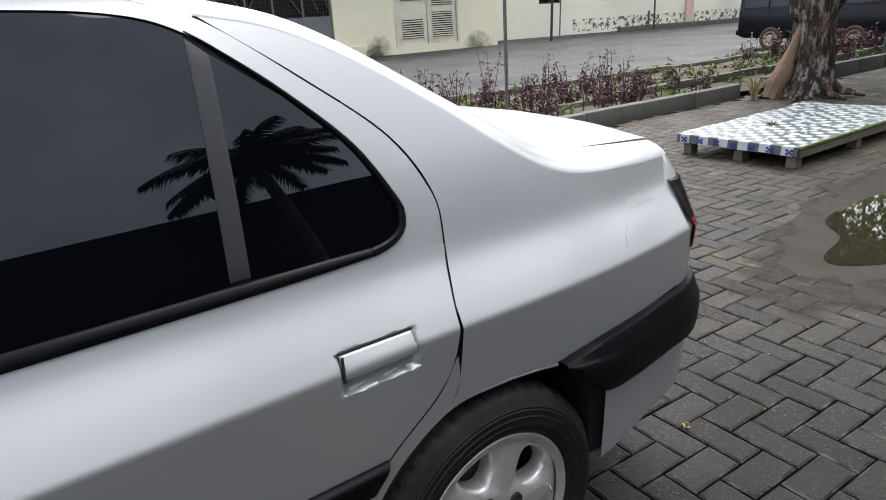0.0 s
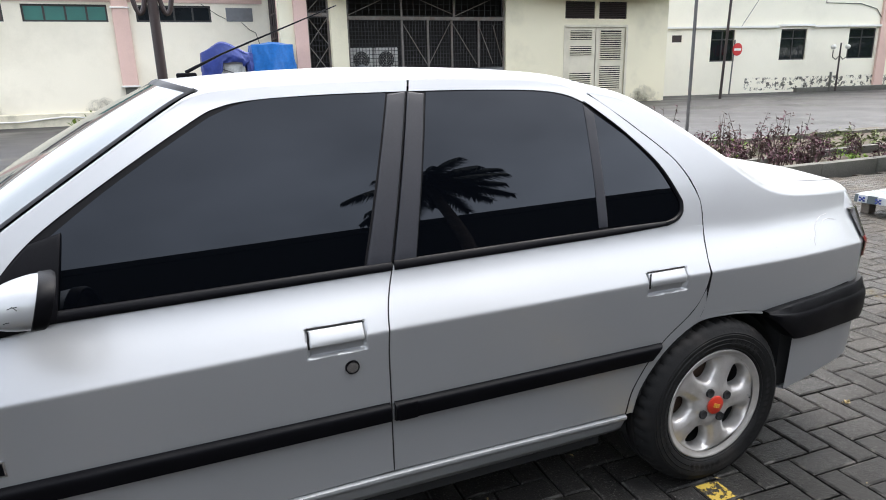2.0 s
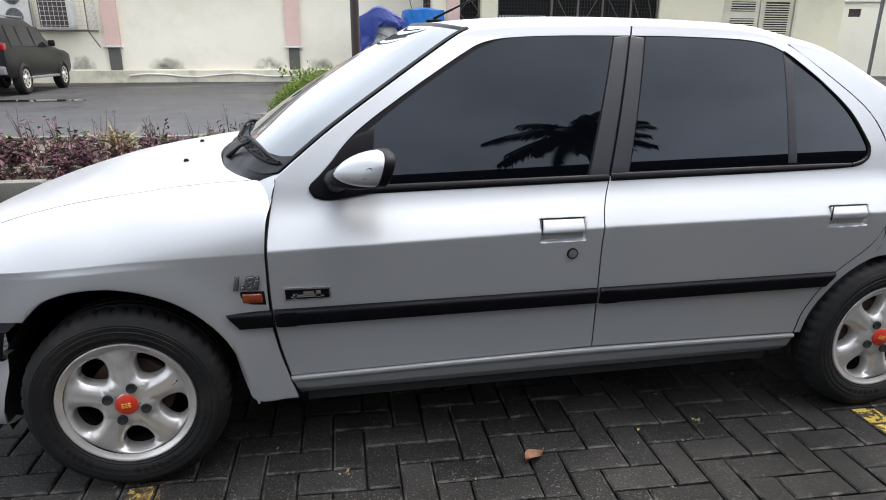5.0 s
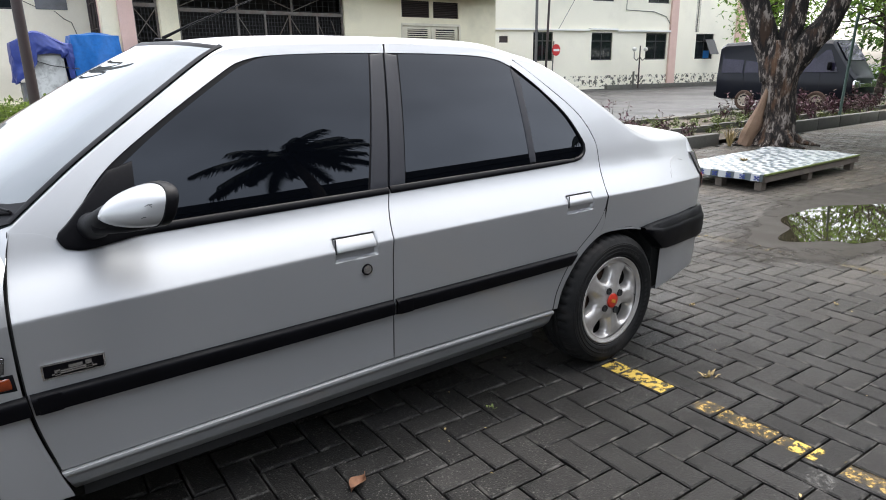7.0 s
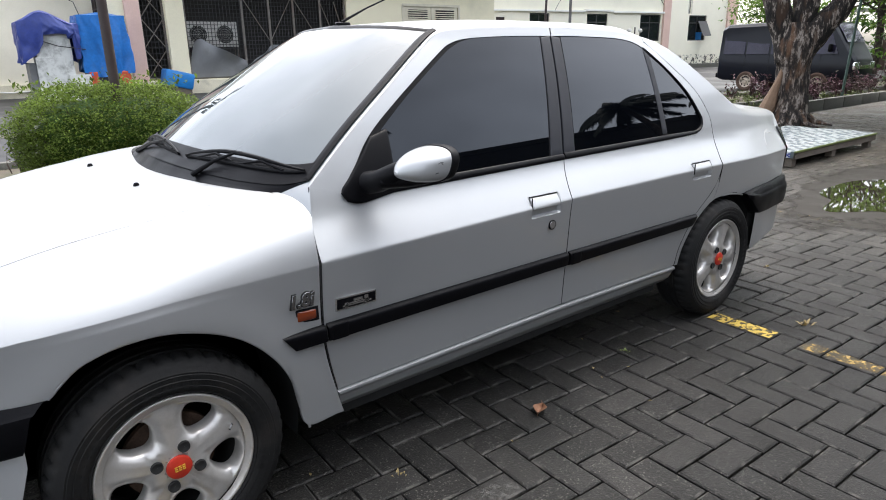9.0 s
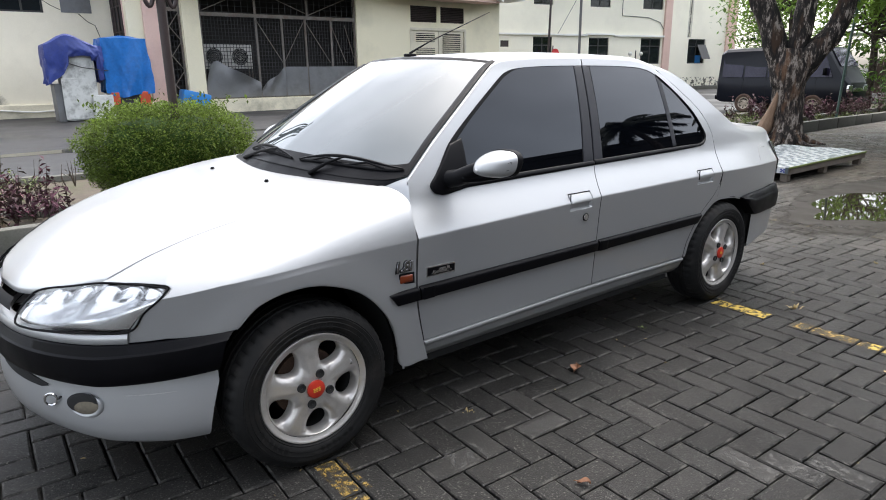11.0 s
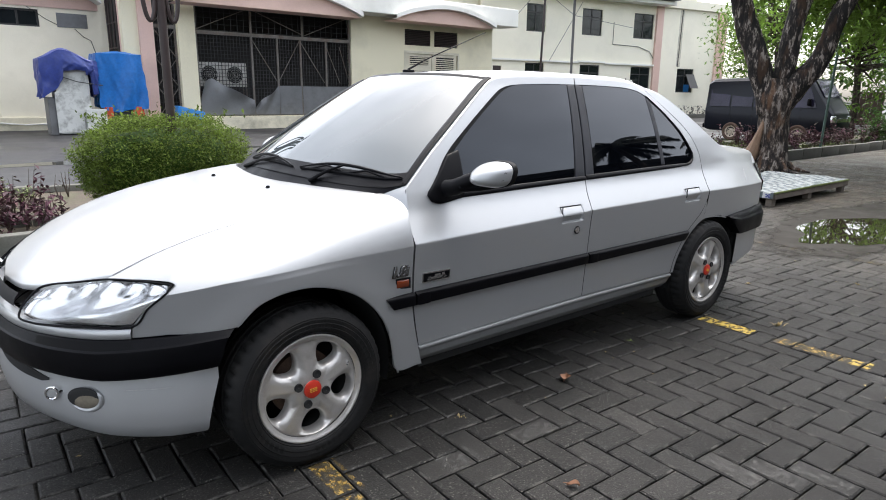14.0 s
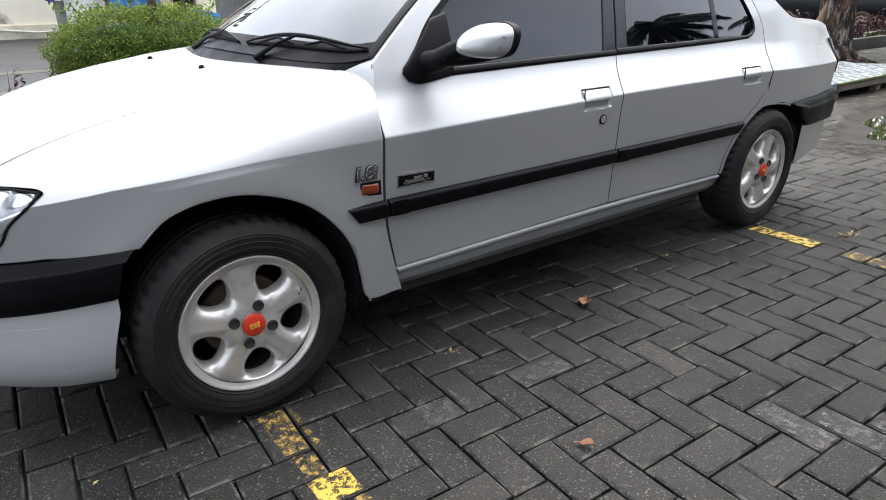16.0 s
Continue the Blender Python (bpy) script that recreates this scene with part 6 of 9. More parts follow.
# door mirrors
for m in (0, 1):
    par = front_doors[m]
    fl = lambda v: [(x, y if m == 0 else 2 * YC - y, z) for x, y, z in v]
    # black sail on the door
    g = on_flank(coons([(0.575, 0.876), (0.562, 0.905), (0.60, 0.942), (0.70, 1.044)], [(0.74, 0.882), (0.75, 0.95), (0.765, 1.062)], [(0.575, 0.876), (0.62, 0.866), (0.74, 0.878)], [(0.70, 1.044), (0.765, 1.062)], 12, 16), -0.004)
    g[..., 1] -= 0.010 * np.sin(np.linspace(0.1, 3.0, 17))[:, None] ** 0.5
    panel("mirror_foot", g, BLACK_PLASTIC, par, gap=0, depth=0.012, mirror=None if m == 0 else YC, label="black mirror foot")
    # housing: a deep rounded shell, open towards the rear
    nu_, nv_ = 26, 36
    oval = lambda a: (abs(math.cos(a)) ** 0.74 * (1 if math.cos(a) > 0 else -1), abs(math.sin(a)) ** 0.74 * (1 if math.sin(a) > 0 else -1))
    v, f = [], []
    for i in range(nu_ + 1):
        t = (i / nu_) ** 1.6
        g = max(0.02, 1 - (1 - t) ** 1.8) ** 0.60
        for k in range(nv_):
            ca, sa = oval(2 * math.pi * k / nv_)
            lean = 0.014 * sa * t - 0.012 * ca * t
            v.append((0.634 + 0.112 * t + lean, -0.058 - 0.014 * t + 0.072 * g * ca, 0.984 + 0.006 * t + 0.047 * g * sa - 0.012 * (1 - g)))
    for i in range(nu_):
        for k in range(nv_):
            q = (i * nv_ + k, i * nv_ + (k + 1) % nv_, (i + 1) * nv_ + (k + 1) % nv_, (i + 1) * nv_ + k)
            f.append(q if m == 0 else q[::-1])
    f.append(tuple(range(nv_))[::-1] if m == 0 else tuple(range(nv_)))
    house = add_mesh("door_mirror", fl(v), f, SILVER, par, "silver door mirror, scuffed", sharp=60)
    rim_ring = lambda grow, dx: [(0.746 + dx + 0.014 * oval(2 * math.pi * k / nv_)[1] - 0.012 * oval(2 * math.pi * k / nv_)[0], -0.072 + (0.072 + grow) * oval(2 * math.pi * k / nv_)[0], 0.990 + (0.047 + grow) * oval(2 * math.pi * k / nv_)[1]) for k in range(nv_)]
    rv = rim_ring(-0.003, -0.003) + rim_ring(0.0028, 0.0) + rim_ring(0.0030, 0.021) + rim_ring(-0.002, 0.027) + rim_ring(-0.008, 0.026) + rim_ring(-0.009, 0.004)
    rf = [(j * nv_ + k, j * nv_ + (k + 1) % nv_, (j + 1) * nv_ + (k + 1) % nv_, (j + 1) * nv_ + k) for j in range(5) for k in range(nv_)]
    add_mesh("mirror_rim", fl(rv), rf if m == 0 else [q[::-1] for q in rf], BLACK_PLASTIC, house, "black mirror rim", sharp=50)
    bm = bmesh.new()
    bm.faces.new([bm.verts.new(p) for p in fl(rim_ring(-0.0085, 0.006))])
    part("mirror_glass", bm, CHROME, house, "mirror glass", smooth=False)
    bm = tube(fl([(0.640, 0.095, 0.925), (0.645, 0.045, 0.936), (0.662, 0.0, 0.958), (0.690, -0.03, 0.975)]), [0.034, 0.032, 0.031, 0.030], 18)
    part("mirror_arm", bm, BLACK_PLASTIC, house, "black mirror arm")
    bm = tube(fl([(0.640, 0.02, 0.938), (0.690, -0.035, 0.945), (0.722, -0.065, 0.948), (0.752, -0.08, 0.950)]), [0.020, 0.020, 0.016, 0.010], 14)
    part("mirror_base", bm, BLACK_PLASTIC, house, "black mirror underside")
    if m == 0:
        bm = bmesh.new()
        for x, z, dx, dz in ((0.716, 1.000, 0.016, 0.003), (0.723, 1.004, 0.008, -0.008), (0.706, 0.974, 0.010, 0.002)):
            tube([(x, -0.1405, z), (x + dx * 0.5, -0.1415, z + dz * 0.5 + 0.001), (x + dx, -0.1425, z + dz)], 0.0008, 5, bm)
        part("scuff_marks", bm, GAP, house, "dark scuffs")


# ---- wheels ----
def wheel_meshes():
    """Meshes of one wheel about the origin, outside towards -y."""
    R = 0.292
    prof = [(0.192, 0.020), (0.199, 0.002), (0.203, -0.003), (0.206, -0.0015), (0.209, -0.005), (0.222, -0.0085), (0.2235, -0.0068), (0.238, -0.0100), (0.2395, -0.0080), (0.252, -0.0090), (0.2535, -0.0066), (0.258, -0.0070), (0.260, -0.0040), (0.272, 0.000), (0.281, 0.010), (0.287, 0.018), (0.2905, 0.03), (R, 0.045), (R, 0.058), (0.284, 0.060), (0.284, 0.067), (R, 0.069), (R, 0.088), (0.284, 0.090), (0.284, 0.098), (R, 0.100), (R, 0.128), (0.284, 0.130), (R, 0.137), (0.2905, 0.155), (0.281, 0.172), (0.25, 0.185), (0.20, 0.175)]
    def notch(i, k, r, h):
        if 13 <= k <= 18 and i % 4 == 0:
            r -= (0.001, 0.003, 0.0055, 0.007, 0.007, 0.007)[k - 13]
        if k in (6, 7) and (i // 3) % 11 < 6 and i % 3:
            h -= 0.0011
        return r, h
    tyre = revolve(prof, 180, "y", wobble=notch)
    # rim face: five sectors, each with a window
    verts, faces = [], []
    n_t, n_s = 48, 9
    r_in, r_out = 0.034, 0.176
    cr, wr, wa = 0.126, 0.041, math.radians(18.5)
    for k in range(5):
        a0 = math.radians(72 * k + 90 + 36)
        base_i = len(verts)
        for i in range(n_t):
            t = 2 * math.pi * i / n_t
            c, s = math.cos(t), math.sin(t)
            # window outline, wider towards the rim
            hr = cr + wr * (abs(c) ** 0.86) * (1 if c > 0 else -1)
            ha = wa * (abs(s) ** 0.86) * (1 if s > 0 else -1) * (0.98 + 0.16 * c)
            # outer edge of the sector along the same bearing
            q = max(abs(c) * 1.0, abs(s))
            er = cr + ((r_out - cr) if c > 0 else (cr - r_in)) * (c / q if q else 0)
            ea = math.radians(36) * s / q
            for j in range(n_s):
                w = j / (n_s - 1)
                r, a = hr + (er - hr) * w, ha + (ea - ha) * w
                edge = 1 - min(1, w * 1.5)
                face = 0.006 + 0.020 * ((r - 0.05) / 0.13) ** 2 * (0 if r < 0.05 else 1) * 0.3
                inset = 0.020 * edge**1.8 + (0.010 if r < 0.045 else 0.0) * 0
                hump = -0.006 * math.cos(min(1, abs(a) / math.radians(36)) * math.pi) * (1 if r > 0.06 else 0.2)
                lip = 0.002 * max(0, 1 - (r_out - r) / 0.022)
                verts.append((r * math.cos(a0 + a), face + inset + hump * 0.6 + lip, r * math.sin(a0 + a)))
        for i in range(n_t):
            for j in range(n_s - 1):
                p, q = base_i + i * n_s + j, base_i + ((i + 1) % n_t) * n_s + j
                faces.append((p, p + 1, q + 1, q))
        # wall of the window
        wall = len(verts)
        for i in range(n_t):
            x, y, z = verts[base_i + i * n_s]
            verts.append((x, 0.062, z))
        for i in range(n_t):
            j = (i + 1) % n_t
            faces.append((base_i + i * n_s, base_i + j * n_s, wall + j, wall + i))
    rv, rf = revolve([(0.1755, 0.0105), (0.183, 0.0075), (0.188, 0.0035), (0.1925, 0.0005), (0.1955, 0.0015), (0.1975, 0.010), (0.19, 0.03)], 100, "y")
    o = len(verts)
    verts += rv
    faces += [tuple(i + o for i in f) for f in rf]
    rv, rf = revolve([(0.001, 0.004), (0.02, 0.004), (0.034, 0.0065), (0.037, 0.009)], 40, "y")
    o = len(verts)
    verts += rv
    faces += [tuple(i + o for i in f) for f in rf]
    cap = revolve([(0.0005, -0.0045), (0.026, -0.0040), (0.0315, -0.001), (0.0325, 0.004)], 36, "y")
    holes = []
    for k in range(4):
        a = math.radians(90 * k + 48)
        holes.append(revolve([(0.0005, 0.0), (0.0125, -0.0005), (0.0135, -0.0012), (0.0145, -0.0012), (0.0155, 0.006)], 18, "y", (0.0545 * math.cos(a), 0, 0.0545 * math.sin(a))))
    disc = revolve([(0.0005, 0.066), (0.05, 0.066), (0.055, 0.075), (0.118, 0.075), (0.120, 0.09), (0.06, 0.095)], 48, "y")
    barrel = revolve([(0.176, 0.03), (0.172, 0.06), (0.170, 0.12), (0.18, 0.17), (0.06, 0.172), (0.001, 0.172)], 60, "y")
    return tyre, (verts, faces), cap, holes, disc, barrel


WH = wheel_meshes()
for cx, left, turn, bolt_turn in ((0.0, True, -4, -18), (2.58, True, 20, 0), (0.0, False, 5, 0), (2.58, False, 33, 0)):
    tyre_m, rim_m, cap_m, holes_m, disc_m, barrel_m = WH
    m = Matrix.Translation((cx, 0.028 if left else 2 * YC - 0.028, 0.290)) @ Matrix.Diagonal((1, 1 if left else -1, 1, 1))
    spin = Matrix.Rotation(radians(turn), 4, "Y")
    tf = lambda vs, sp: [tuple(m @ (sp @ Vector(v))) for v in vs]
    ff = lambda fs: fs if left else [f[::-1] for f in fs]
    wheel = add_mesh("wheel", tf(rim_m[0], spin), ff(rim_m[1]), ALLOY, car, "silver five-spoke alloy wheel", sharp=60)
    bm = bmesh.new()
    bm.from_mesh(wheel.data)
    bmesh.ops.remove_doubles(bm, verts=bm.verts, dist=0.0012)
    bm.to_mesh(wheel.data)
    bm.free()
    wheel.data.set_sharp_from_angle(angle=radians(60))
    add_mesh("tyre", tf(tyre_m[0], spin), ff(tyre_m[1]), TYRE, wheel, "worn black tyre", sharp=40)
    add_mesh("wheel_barrel", tf(barrel_m[0], spin), ff(barrel_m[1]), UNDER, wheel, "dark rim barrel")
    add_mesh("brake_disc", tf(disc_m[0], spin), ff(disc_m[1]), RUST, wheel, "rusty brake disc")
    cp = add_mesh("hub_cap", tf(cap_m[0], spin), ff(cap_m[1]), RED_CAP, wheel, "red centre cap")
    for hv, hf in holes_m:
        add_mesh("bolt_hole", tf(hv, spin @ Matrix.Rotation(radians(bolt_turn), 4, "Y")), ff(hf), GAP, wheel)
    bm = bmesh.new()
    for k in (-1, 0, 1):
        for dz in (-0.0055, 0.0, 0.0055):
            block(k * 0.0095 - 0.0036, k * 0.0095 + 0.0036, -0.0062, -0.003, dz - 0.0012, dz + 0.0012, 0, None, bm)
        block(k * 0.0095 - 0.0036, k * 0.0095 - 0.0018, -0.0062, -0.003, -0.0055, 0.0055, 0, None, bm)
    bm.transform(m @ spin)
    part("cap_marks", bm, GOLD, cp, "raised yellow marks", smooth=False)
    bm = rod((0.150, 0.012, 0.05), (0.138, -0.004, 0.047), 0.0035, 0.003, 8)
    bm.transform(m @ spin)
    part("valve", bm, CHROME, wheel, "tyre valve")

# ---- buildings ----
GY, HY = 21.5, 23.5


def wall_with_holes(name, origin, ang, length, height, thick, holes, mat, parent, label="", z0=0.0):
    """A wall with real openings: origin on its face, running at an angle; holes are (s0, s1, z0, z1)."""
    ss = sorted({0.0, length, *[h[0] for h in holes], *[h[1] for h in holes]})
    zs = sorted({z0, height, *[h[2] for h in holes], *[h[3] for h in holes]})
    bm = bmesh.new()
    solid = lambda i, j: 0 <= i < len(ss) - 1 and 0 <= j < len(zs) - 1 and not any(h[0] <= (ss[i] + ss[i + 1]) / 2 <= h[1] and h[2] <= (zs[j] + zs[j + 1]) / 2 <= h[3] for h in holes)
    ca, sa = math.cos(radians(ang)), math.sin(radians(ang))
    P = lambda s, d, z: bm.verts.new((origin[0] + ca * s - sa * d, origin[1] + sa * s + ca * d, z))
    for i in range(len(ss) - 1):
        for j in range(len(zs) - 1):
            if not solid(i, j):
                continue
            a, b, c, d = ss[i], ss[i + 1], zs[j], zs[j + 1]
            bm.faces.new((P(a, 0, c), P(b, 0, c), P(b, 0, d), P(a, 0, d)))
            bm.faces.new((P(b, thick, c), P(a, thick, c), P(a, thick, d), P(b, thick, d)))
            if not solid(i - 1, j):
                bm.faces.new((P(a, thick, c), P(a, 0, c), P(a, 0, d), P(a, thick, d)))
            if not solid(i + 1, j):
                bm.faces.new((P(b, 0, c), P(b, thick, c), P(b, thick, d), P(b, 0, d)))
            if not solid(i, j - 1):
                bm.faces.new((P(a, thick, c), P(b, thick, c), P(b, 0, c), P(a, 0, c)))
            if not solid(i, j + 1):
                bm.faces.new((P(a, 0, d), P(b, 0, d), P(b, thick, d), P(a, thick, d)))
    bmesh.ops.remove_doubles(bm, verts=bm.verts, dist=1e-4)
    return part(name, bm, mat, parent, label, smooth=False)


def at_wall(origin, ang):
    return Matrix.Translation((origin[0], origin[1], 0)) @ Matrix.Rotation(radians(ang), 4, "Z")


def window(parent, m, s0, s1, z0, z1, panes, mat=WINDOW, frame=FRAME, depth=0.10, top_light=True):
    """A framed window with panes, sunk into its opening."""
    t = 0.06
    w = (s1 - s0) / panes
    rows = [(z0 + t, z1 - t)]
    if top_light:
        zt = z1 - 0.30 * (z1 - z0)
        rows = [(z0 + t, zt - t / 2), (zt + t / 2, z1 - t)]
    xs = [s0, s0 + t] + [s0 + k * w + q for k in range(1, panes) for q in (-t / 2, t / 2)] + [s1 - t, s1]
    zs = [z0] + [z for r in rows for z in r] + [z1]
    # a grid whose even cells are open
    bm = bmesh.new()
    vs = {(i, j, y): bm.verts.new(m @ Vector((x, depth + y, z))) for i, x in enumerate(xs) for j, z in enumerate(zs) for y in (-0.03, 0.03)}
    solid = lambda i, j: 0 <= i < len(xs) - 1 and 0 <= j < len(zs) - 1 and not (i % 2 and j % 2)
    for i in range(len(xs) - 1):
        for j in range(len(zs) - 1):
            if not solid(i, j):
                continue
            for y in (-0.03, 0.03):
                q = [vs[(i, j, y)], vs[(i + 1, j, y)], vs[(i + 1, j + 1, y)], vs[(i, j + 1, y)]]
                bm.faces.new(q if y < 0 else q[::-1])
            for di, dj, e in ((-1, 0, ((i, j), (i, j + 1))), (1, 0, ((i + 1, j + 1), (i + 1, j))), (0, -1, ((i + 1, j), (i, j))), (0, 1, ((i, j + 1), (i + 1, j + 1)))):
                if not solid(i + di, j + dj):
                    (a, b), (c, d) = e
                    bm.faces.new((vs[(a, b, -0.03)], vs[(c, d, -0.03)], vs[(c, d, 0.03)], vs[(a, b, 0.03)]))
    for f in list(bm.verts):
        if not f.link_faces:
            bm.verts.remove(f)
    ob = part("window", bm, frame, parent, "dark framed window", smooth=False)
    for k in range(panes):
        part("pane", block(s0 + k * w + t / 2, s0 + (k + 1) * w - t / 2, depth - 0.004, depth + 0.004, z0 + t * 0.8, z1 - t * 0.8, 0, m), mat, ob, smooth=False)
    return ob


def overlay(name, m, s0, s1, z0, z1, mat, parent, label, off=-0.004):
    return part(name, block(s0, s1, off, off + 0.003, z0, z1, 0, m), mat, parent, label, smooth=False)


# the hall with pink pilasters
hall = thing("hall_building", (-5, HY, 0), "cream single-storey hall with pink pilasters and scalloped eaves", "building")
m0 = at_wall((-20, HY), 0)
S = lambda x: x + 20
hall_wins = [(-12.2, -9.9), (-9.3, -7.5), (-6.0, -3.6), (-3.1, -0.64), (0.21, 2.6)]
wall_with_holes("wall", (-20, HY), 0, 24.6, 5.2, 0.25, [(S(a), S(b), 3.30, 3.84) for a, b in hall_wins], CREAM, hall, "cream rendered wall", 0.42)
for (a, b), mt in zip(hall_wins, (GREEN_PANE, WINDOW, BROWN_PANE, GREEN_PANE, WINDOW)):
    window(hall, m0, S(a), S(b), 3.30, 3.84, 4, mt, top_light=False)
part("plinth", block(-20, 4.6, HY - 0.12, HY + 0.2, -0.05, 0.42, 0.02), PLINTH, hall, "stained cracked plinth", smooth=False)
for px in (-12.7, -6.66, -0.50, 4.95):
    pil = part("pilaster", block(px, px + 0.50, HY - 0.14, HY + 0.05, 1.25, 4.5, 0.012), PINK, hall, "pink pilaster", smooth=False)
    part("pilaster_cap", block(px - 0.05, px + 0.55, HY - 0.18, HY + 0.05, 1.19, 1.25, 0.008), WHITE_PAINT, pil, "white pilaster band", smooth=False)
    part("pilaster_cap", block(px - 0.05, px + 0.55, HY - 0.18, HY + 0.05, 3.72, 3.77, 0.008), WHITE_PAINT, pil, "white pilaster band", smooth=False)
    part("pilaster_foot", block(px + 0.06, px + 0.44, HY - 0.10, HY + 0.05, 0.42, 1.19, 0.01), KERB, pil, "grey pilaster foot", smooth=False)
for a, b in ((-12.2, -6.66), (-6.16, -0.5), (0.0, 4.35)):
    overlay("arch_field", m0, S(a), S(b), 3.92, 5.2, PINK, hall, "pink field under the eaves", -0.05)
    bm = bmesh.new()
    n, rise = 24, 0.62
    pts = [(a + (b - a) * k / n, 4.10 + rise * math.sin(math.pi * k / n) ** 0.8) for k in range(n + 1)]
    for k in range(n):
        (x0, z0), (x1, z1) = pts[k], pts[k + 1]
        q = [(x0, z0), (x1, z1), (x1, z1 + 0.26), (x0, z0 + 0.26)]
        fr = [bm.verts.new((x, HY - 0.75, z)) for x, z in q]
        bk = [bm.verts.new((x, HY, z)) for x, z in q]
        bm.faces.new(fr), bm.faces.new((fr[1], fr[0], bk[0], bk[1])), bm.faces.new((fr[3], fr[2], bk[2], bk[3]))
    part("eaves_arch", bm, WHITE_PAINT, hall, "white scalloped eaves", smooth=False)
    ridge = bmesh.new()
    for k in range(0, n * 3):
        x = a + (b - a) * (k + 0.5) / (n * 3)
        z = 4.14 + rise * math.sin(math.pi * (k + 0.5) / (n * 3)) ** 0.8
        block(x - 0.02, x + 0.02, HY - 0.77, HY - 0.745, z, z + 0.18, 0, None, ridge)
    part("eaves_ribs", ridge, WHITE_PAINT, hall, "ribs of the eaves", smooth=False)
for a, b, c, d in ((-5.6, -3.9, 0.45, 0.95), (-1.9, -0.55, 0.45, 0.98), (0.05, 1.3, 0.45, 1.0), (-8, -7, 0.45, 1.0)):
    overlay("mould_stain", m0, S(a), S(b), c, d, MOULD, hall, "black mould above the plinth")
part("patched_window", block(3.1, 4.0, HY - 0.02, HY + 0.02, 3.33, 3.78), SHEET, hall, "blocked-up grey window", smooth=False)
bm = tube([(3.6, HY - 0.006, 3.3), (3.85, HY - 0.006, 3.05), (4.05, HY - 0.006, 2.95), (4.2, HY - 0.006, 2.4), (4.25, HY - 0.006, 2.0)], 0.012, 5)
tube([(2.3, HY - 0.006, 3.9), (2.8, HY - 0.006, 3.55), (3.1, HY - 0.006, 3.4)], 0.010, 5, bm)
part("crack", bm, GAP, hall, "crack in the render", smooth=False)
part("roof", block(-20, 4.8, HY - 0.2, HY + 12, 5.2, 5.4), CONCRETE, hall, "flat roof edge", smooth=False)
part("rear_wall", block(-20, 4.6, HY + 12, HY + 12.2, 0, 5.2), CREAM, hall, "cream wall", smooth=False)
# added dark sheet paints in the shade behind the hall windows
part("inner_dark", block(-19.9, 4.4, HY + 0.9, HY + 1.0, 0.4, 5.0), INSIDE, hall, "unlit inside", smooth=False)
bm = tube([(-6 + k * 0.6, HY - 0.16 - 0.02 * math.sin(k * 2.1), 0.24 + 0.06 * math.sin(k * 1.3)) for k in range(18)], 0.025, 6)
part("pipe", bm, WHITE_PAINT, hall, "pale pipe along the plinth")

# air conditioners in a rusty cage on the hall wall
cage = thing("air_conditioner_rack", (-8.6, HY - 0.6, 1.75), "rusty wall rack with outdoor air conditioner units", "rack")
bm = bmesh.new()
for z in (1.74, 3.2):
    for y in (HY - 1.05, HY - 0.02):
        rod((-12.0, y, z), (-6.85, y, z), 0.025, None, 6, bm)
for x in (-12.0, -10.2, -8.5, -6.85):
    rod((x, HY - 1.05, 1.74), (x, HY - 1.05, 3.2), 0.022, None, 6, bm)
    rod((x, HY - 1.05, 1.74), (x, HY - 0.02, 1.74), 0.022, None, 6, bm)
    rod((x, HY - 1.05, 1.70), (x, HY - 0.05, 1.2), 0.02, None, 6, bm)
part("frame", bm, IRON, cage, "rusty rack frame")
bm = bmesh.new()
for k in range(9):
    rod((-6.85, HY - 1.05 + k * 0.13, 1.74), (-6.85, HY - 1.05 + k * 0.13, 3.2), 0.008, None, 5, bm)
for k in range(11):
    rod((-6.85, HY - 1.05, 1.74 + k * 0.146), (-6.85, HY - 0.02, 1.74 + k * 0.146), 0.008, None, 5, bm)
    rod((-8.5, HY - 1.06, 1.74 + k * 0.146), (-6.85, HY - 1.06, 1.74 + k * 0.146), 0.006, None, 5, bm)
for k in range(13):
    rod((-8.5 + k * 0.137, HY - 1.06, 1.74), (-8.5 + k * 0.137, HY - 1.06, 3.2), 0.006, None, 5, bm)
part("mesh_grille", bm, AC_CASE, cage, "pale wire mesh")


def ac_unit(x0, z0, w, h, y, fans, parent=None):
    root = thing("air_conditioner", (x0 + w / 2, y, z0), "off-white outdoor air conditioner unit, grimy", "air conditioner", "outdoor air conditioners") if parent is None else parent
    part("casing", block(x0, x0 + w, y, y + 0.36, z0, z0 + h, 0.02), AC_CASE, root, "off-white metal casing")
    for fx, fz, r in fans:
        v, f = revolve([(0.002, -0.012), (r * 0.25, -0.014), (r, -0.006), (r * 1.05, 0.004)], 30, "y", (x0 + fx, y, z0 + fz))
        fan = add_mesh("fan_opening", v, f, GAP, root, "dark fan opening")
        bm = bmesh.new()
        for rr in (0.35, 0.6, 0.85, 1.0):
            tube([(x0 + fx + r * rr * math.cos(a), y - 0.02, z0 + fz + r * rr * math.sin(a)) for a in np.linspace(0, 2 * math.pi, 25)], 0.005, 4, bm, caps=False)
        for a in np.linspace(0, 2 * math.pi, 9)[:-1]:
            rod((x0 + fx, y - 0.02, z0 + fz), (x0 + fx + r * math.cos(a), y - 0.02, z0 + fz + r * math.sin(a)), 0.004, None, 4, bm)
        part("fan_guard", bm, AC_CASE, fan, "wire fan guard")
    return root


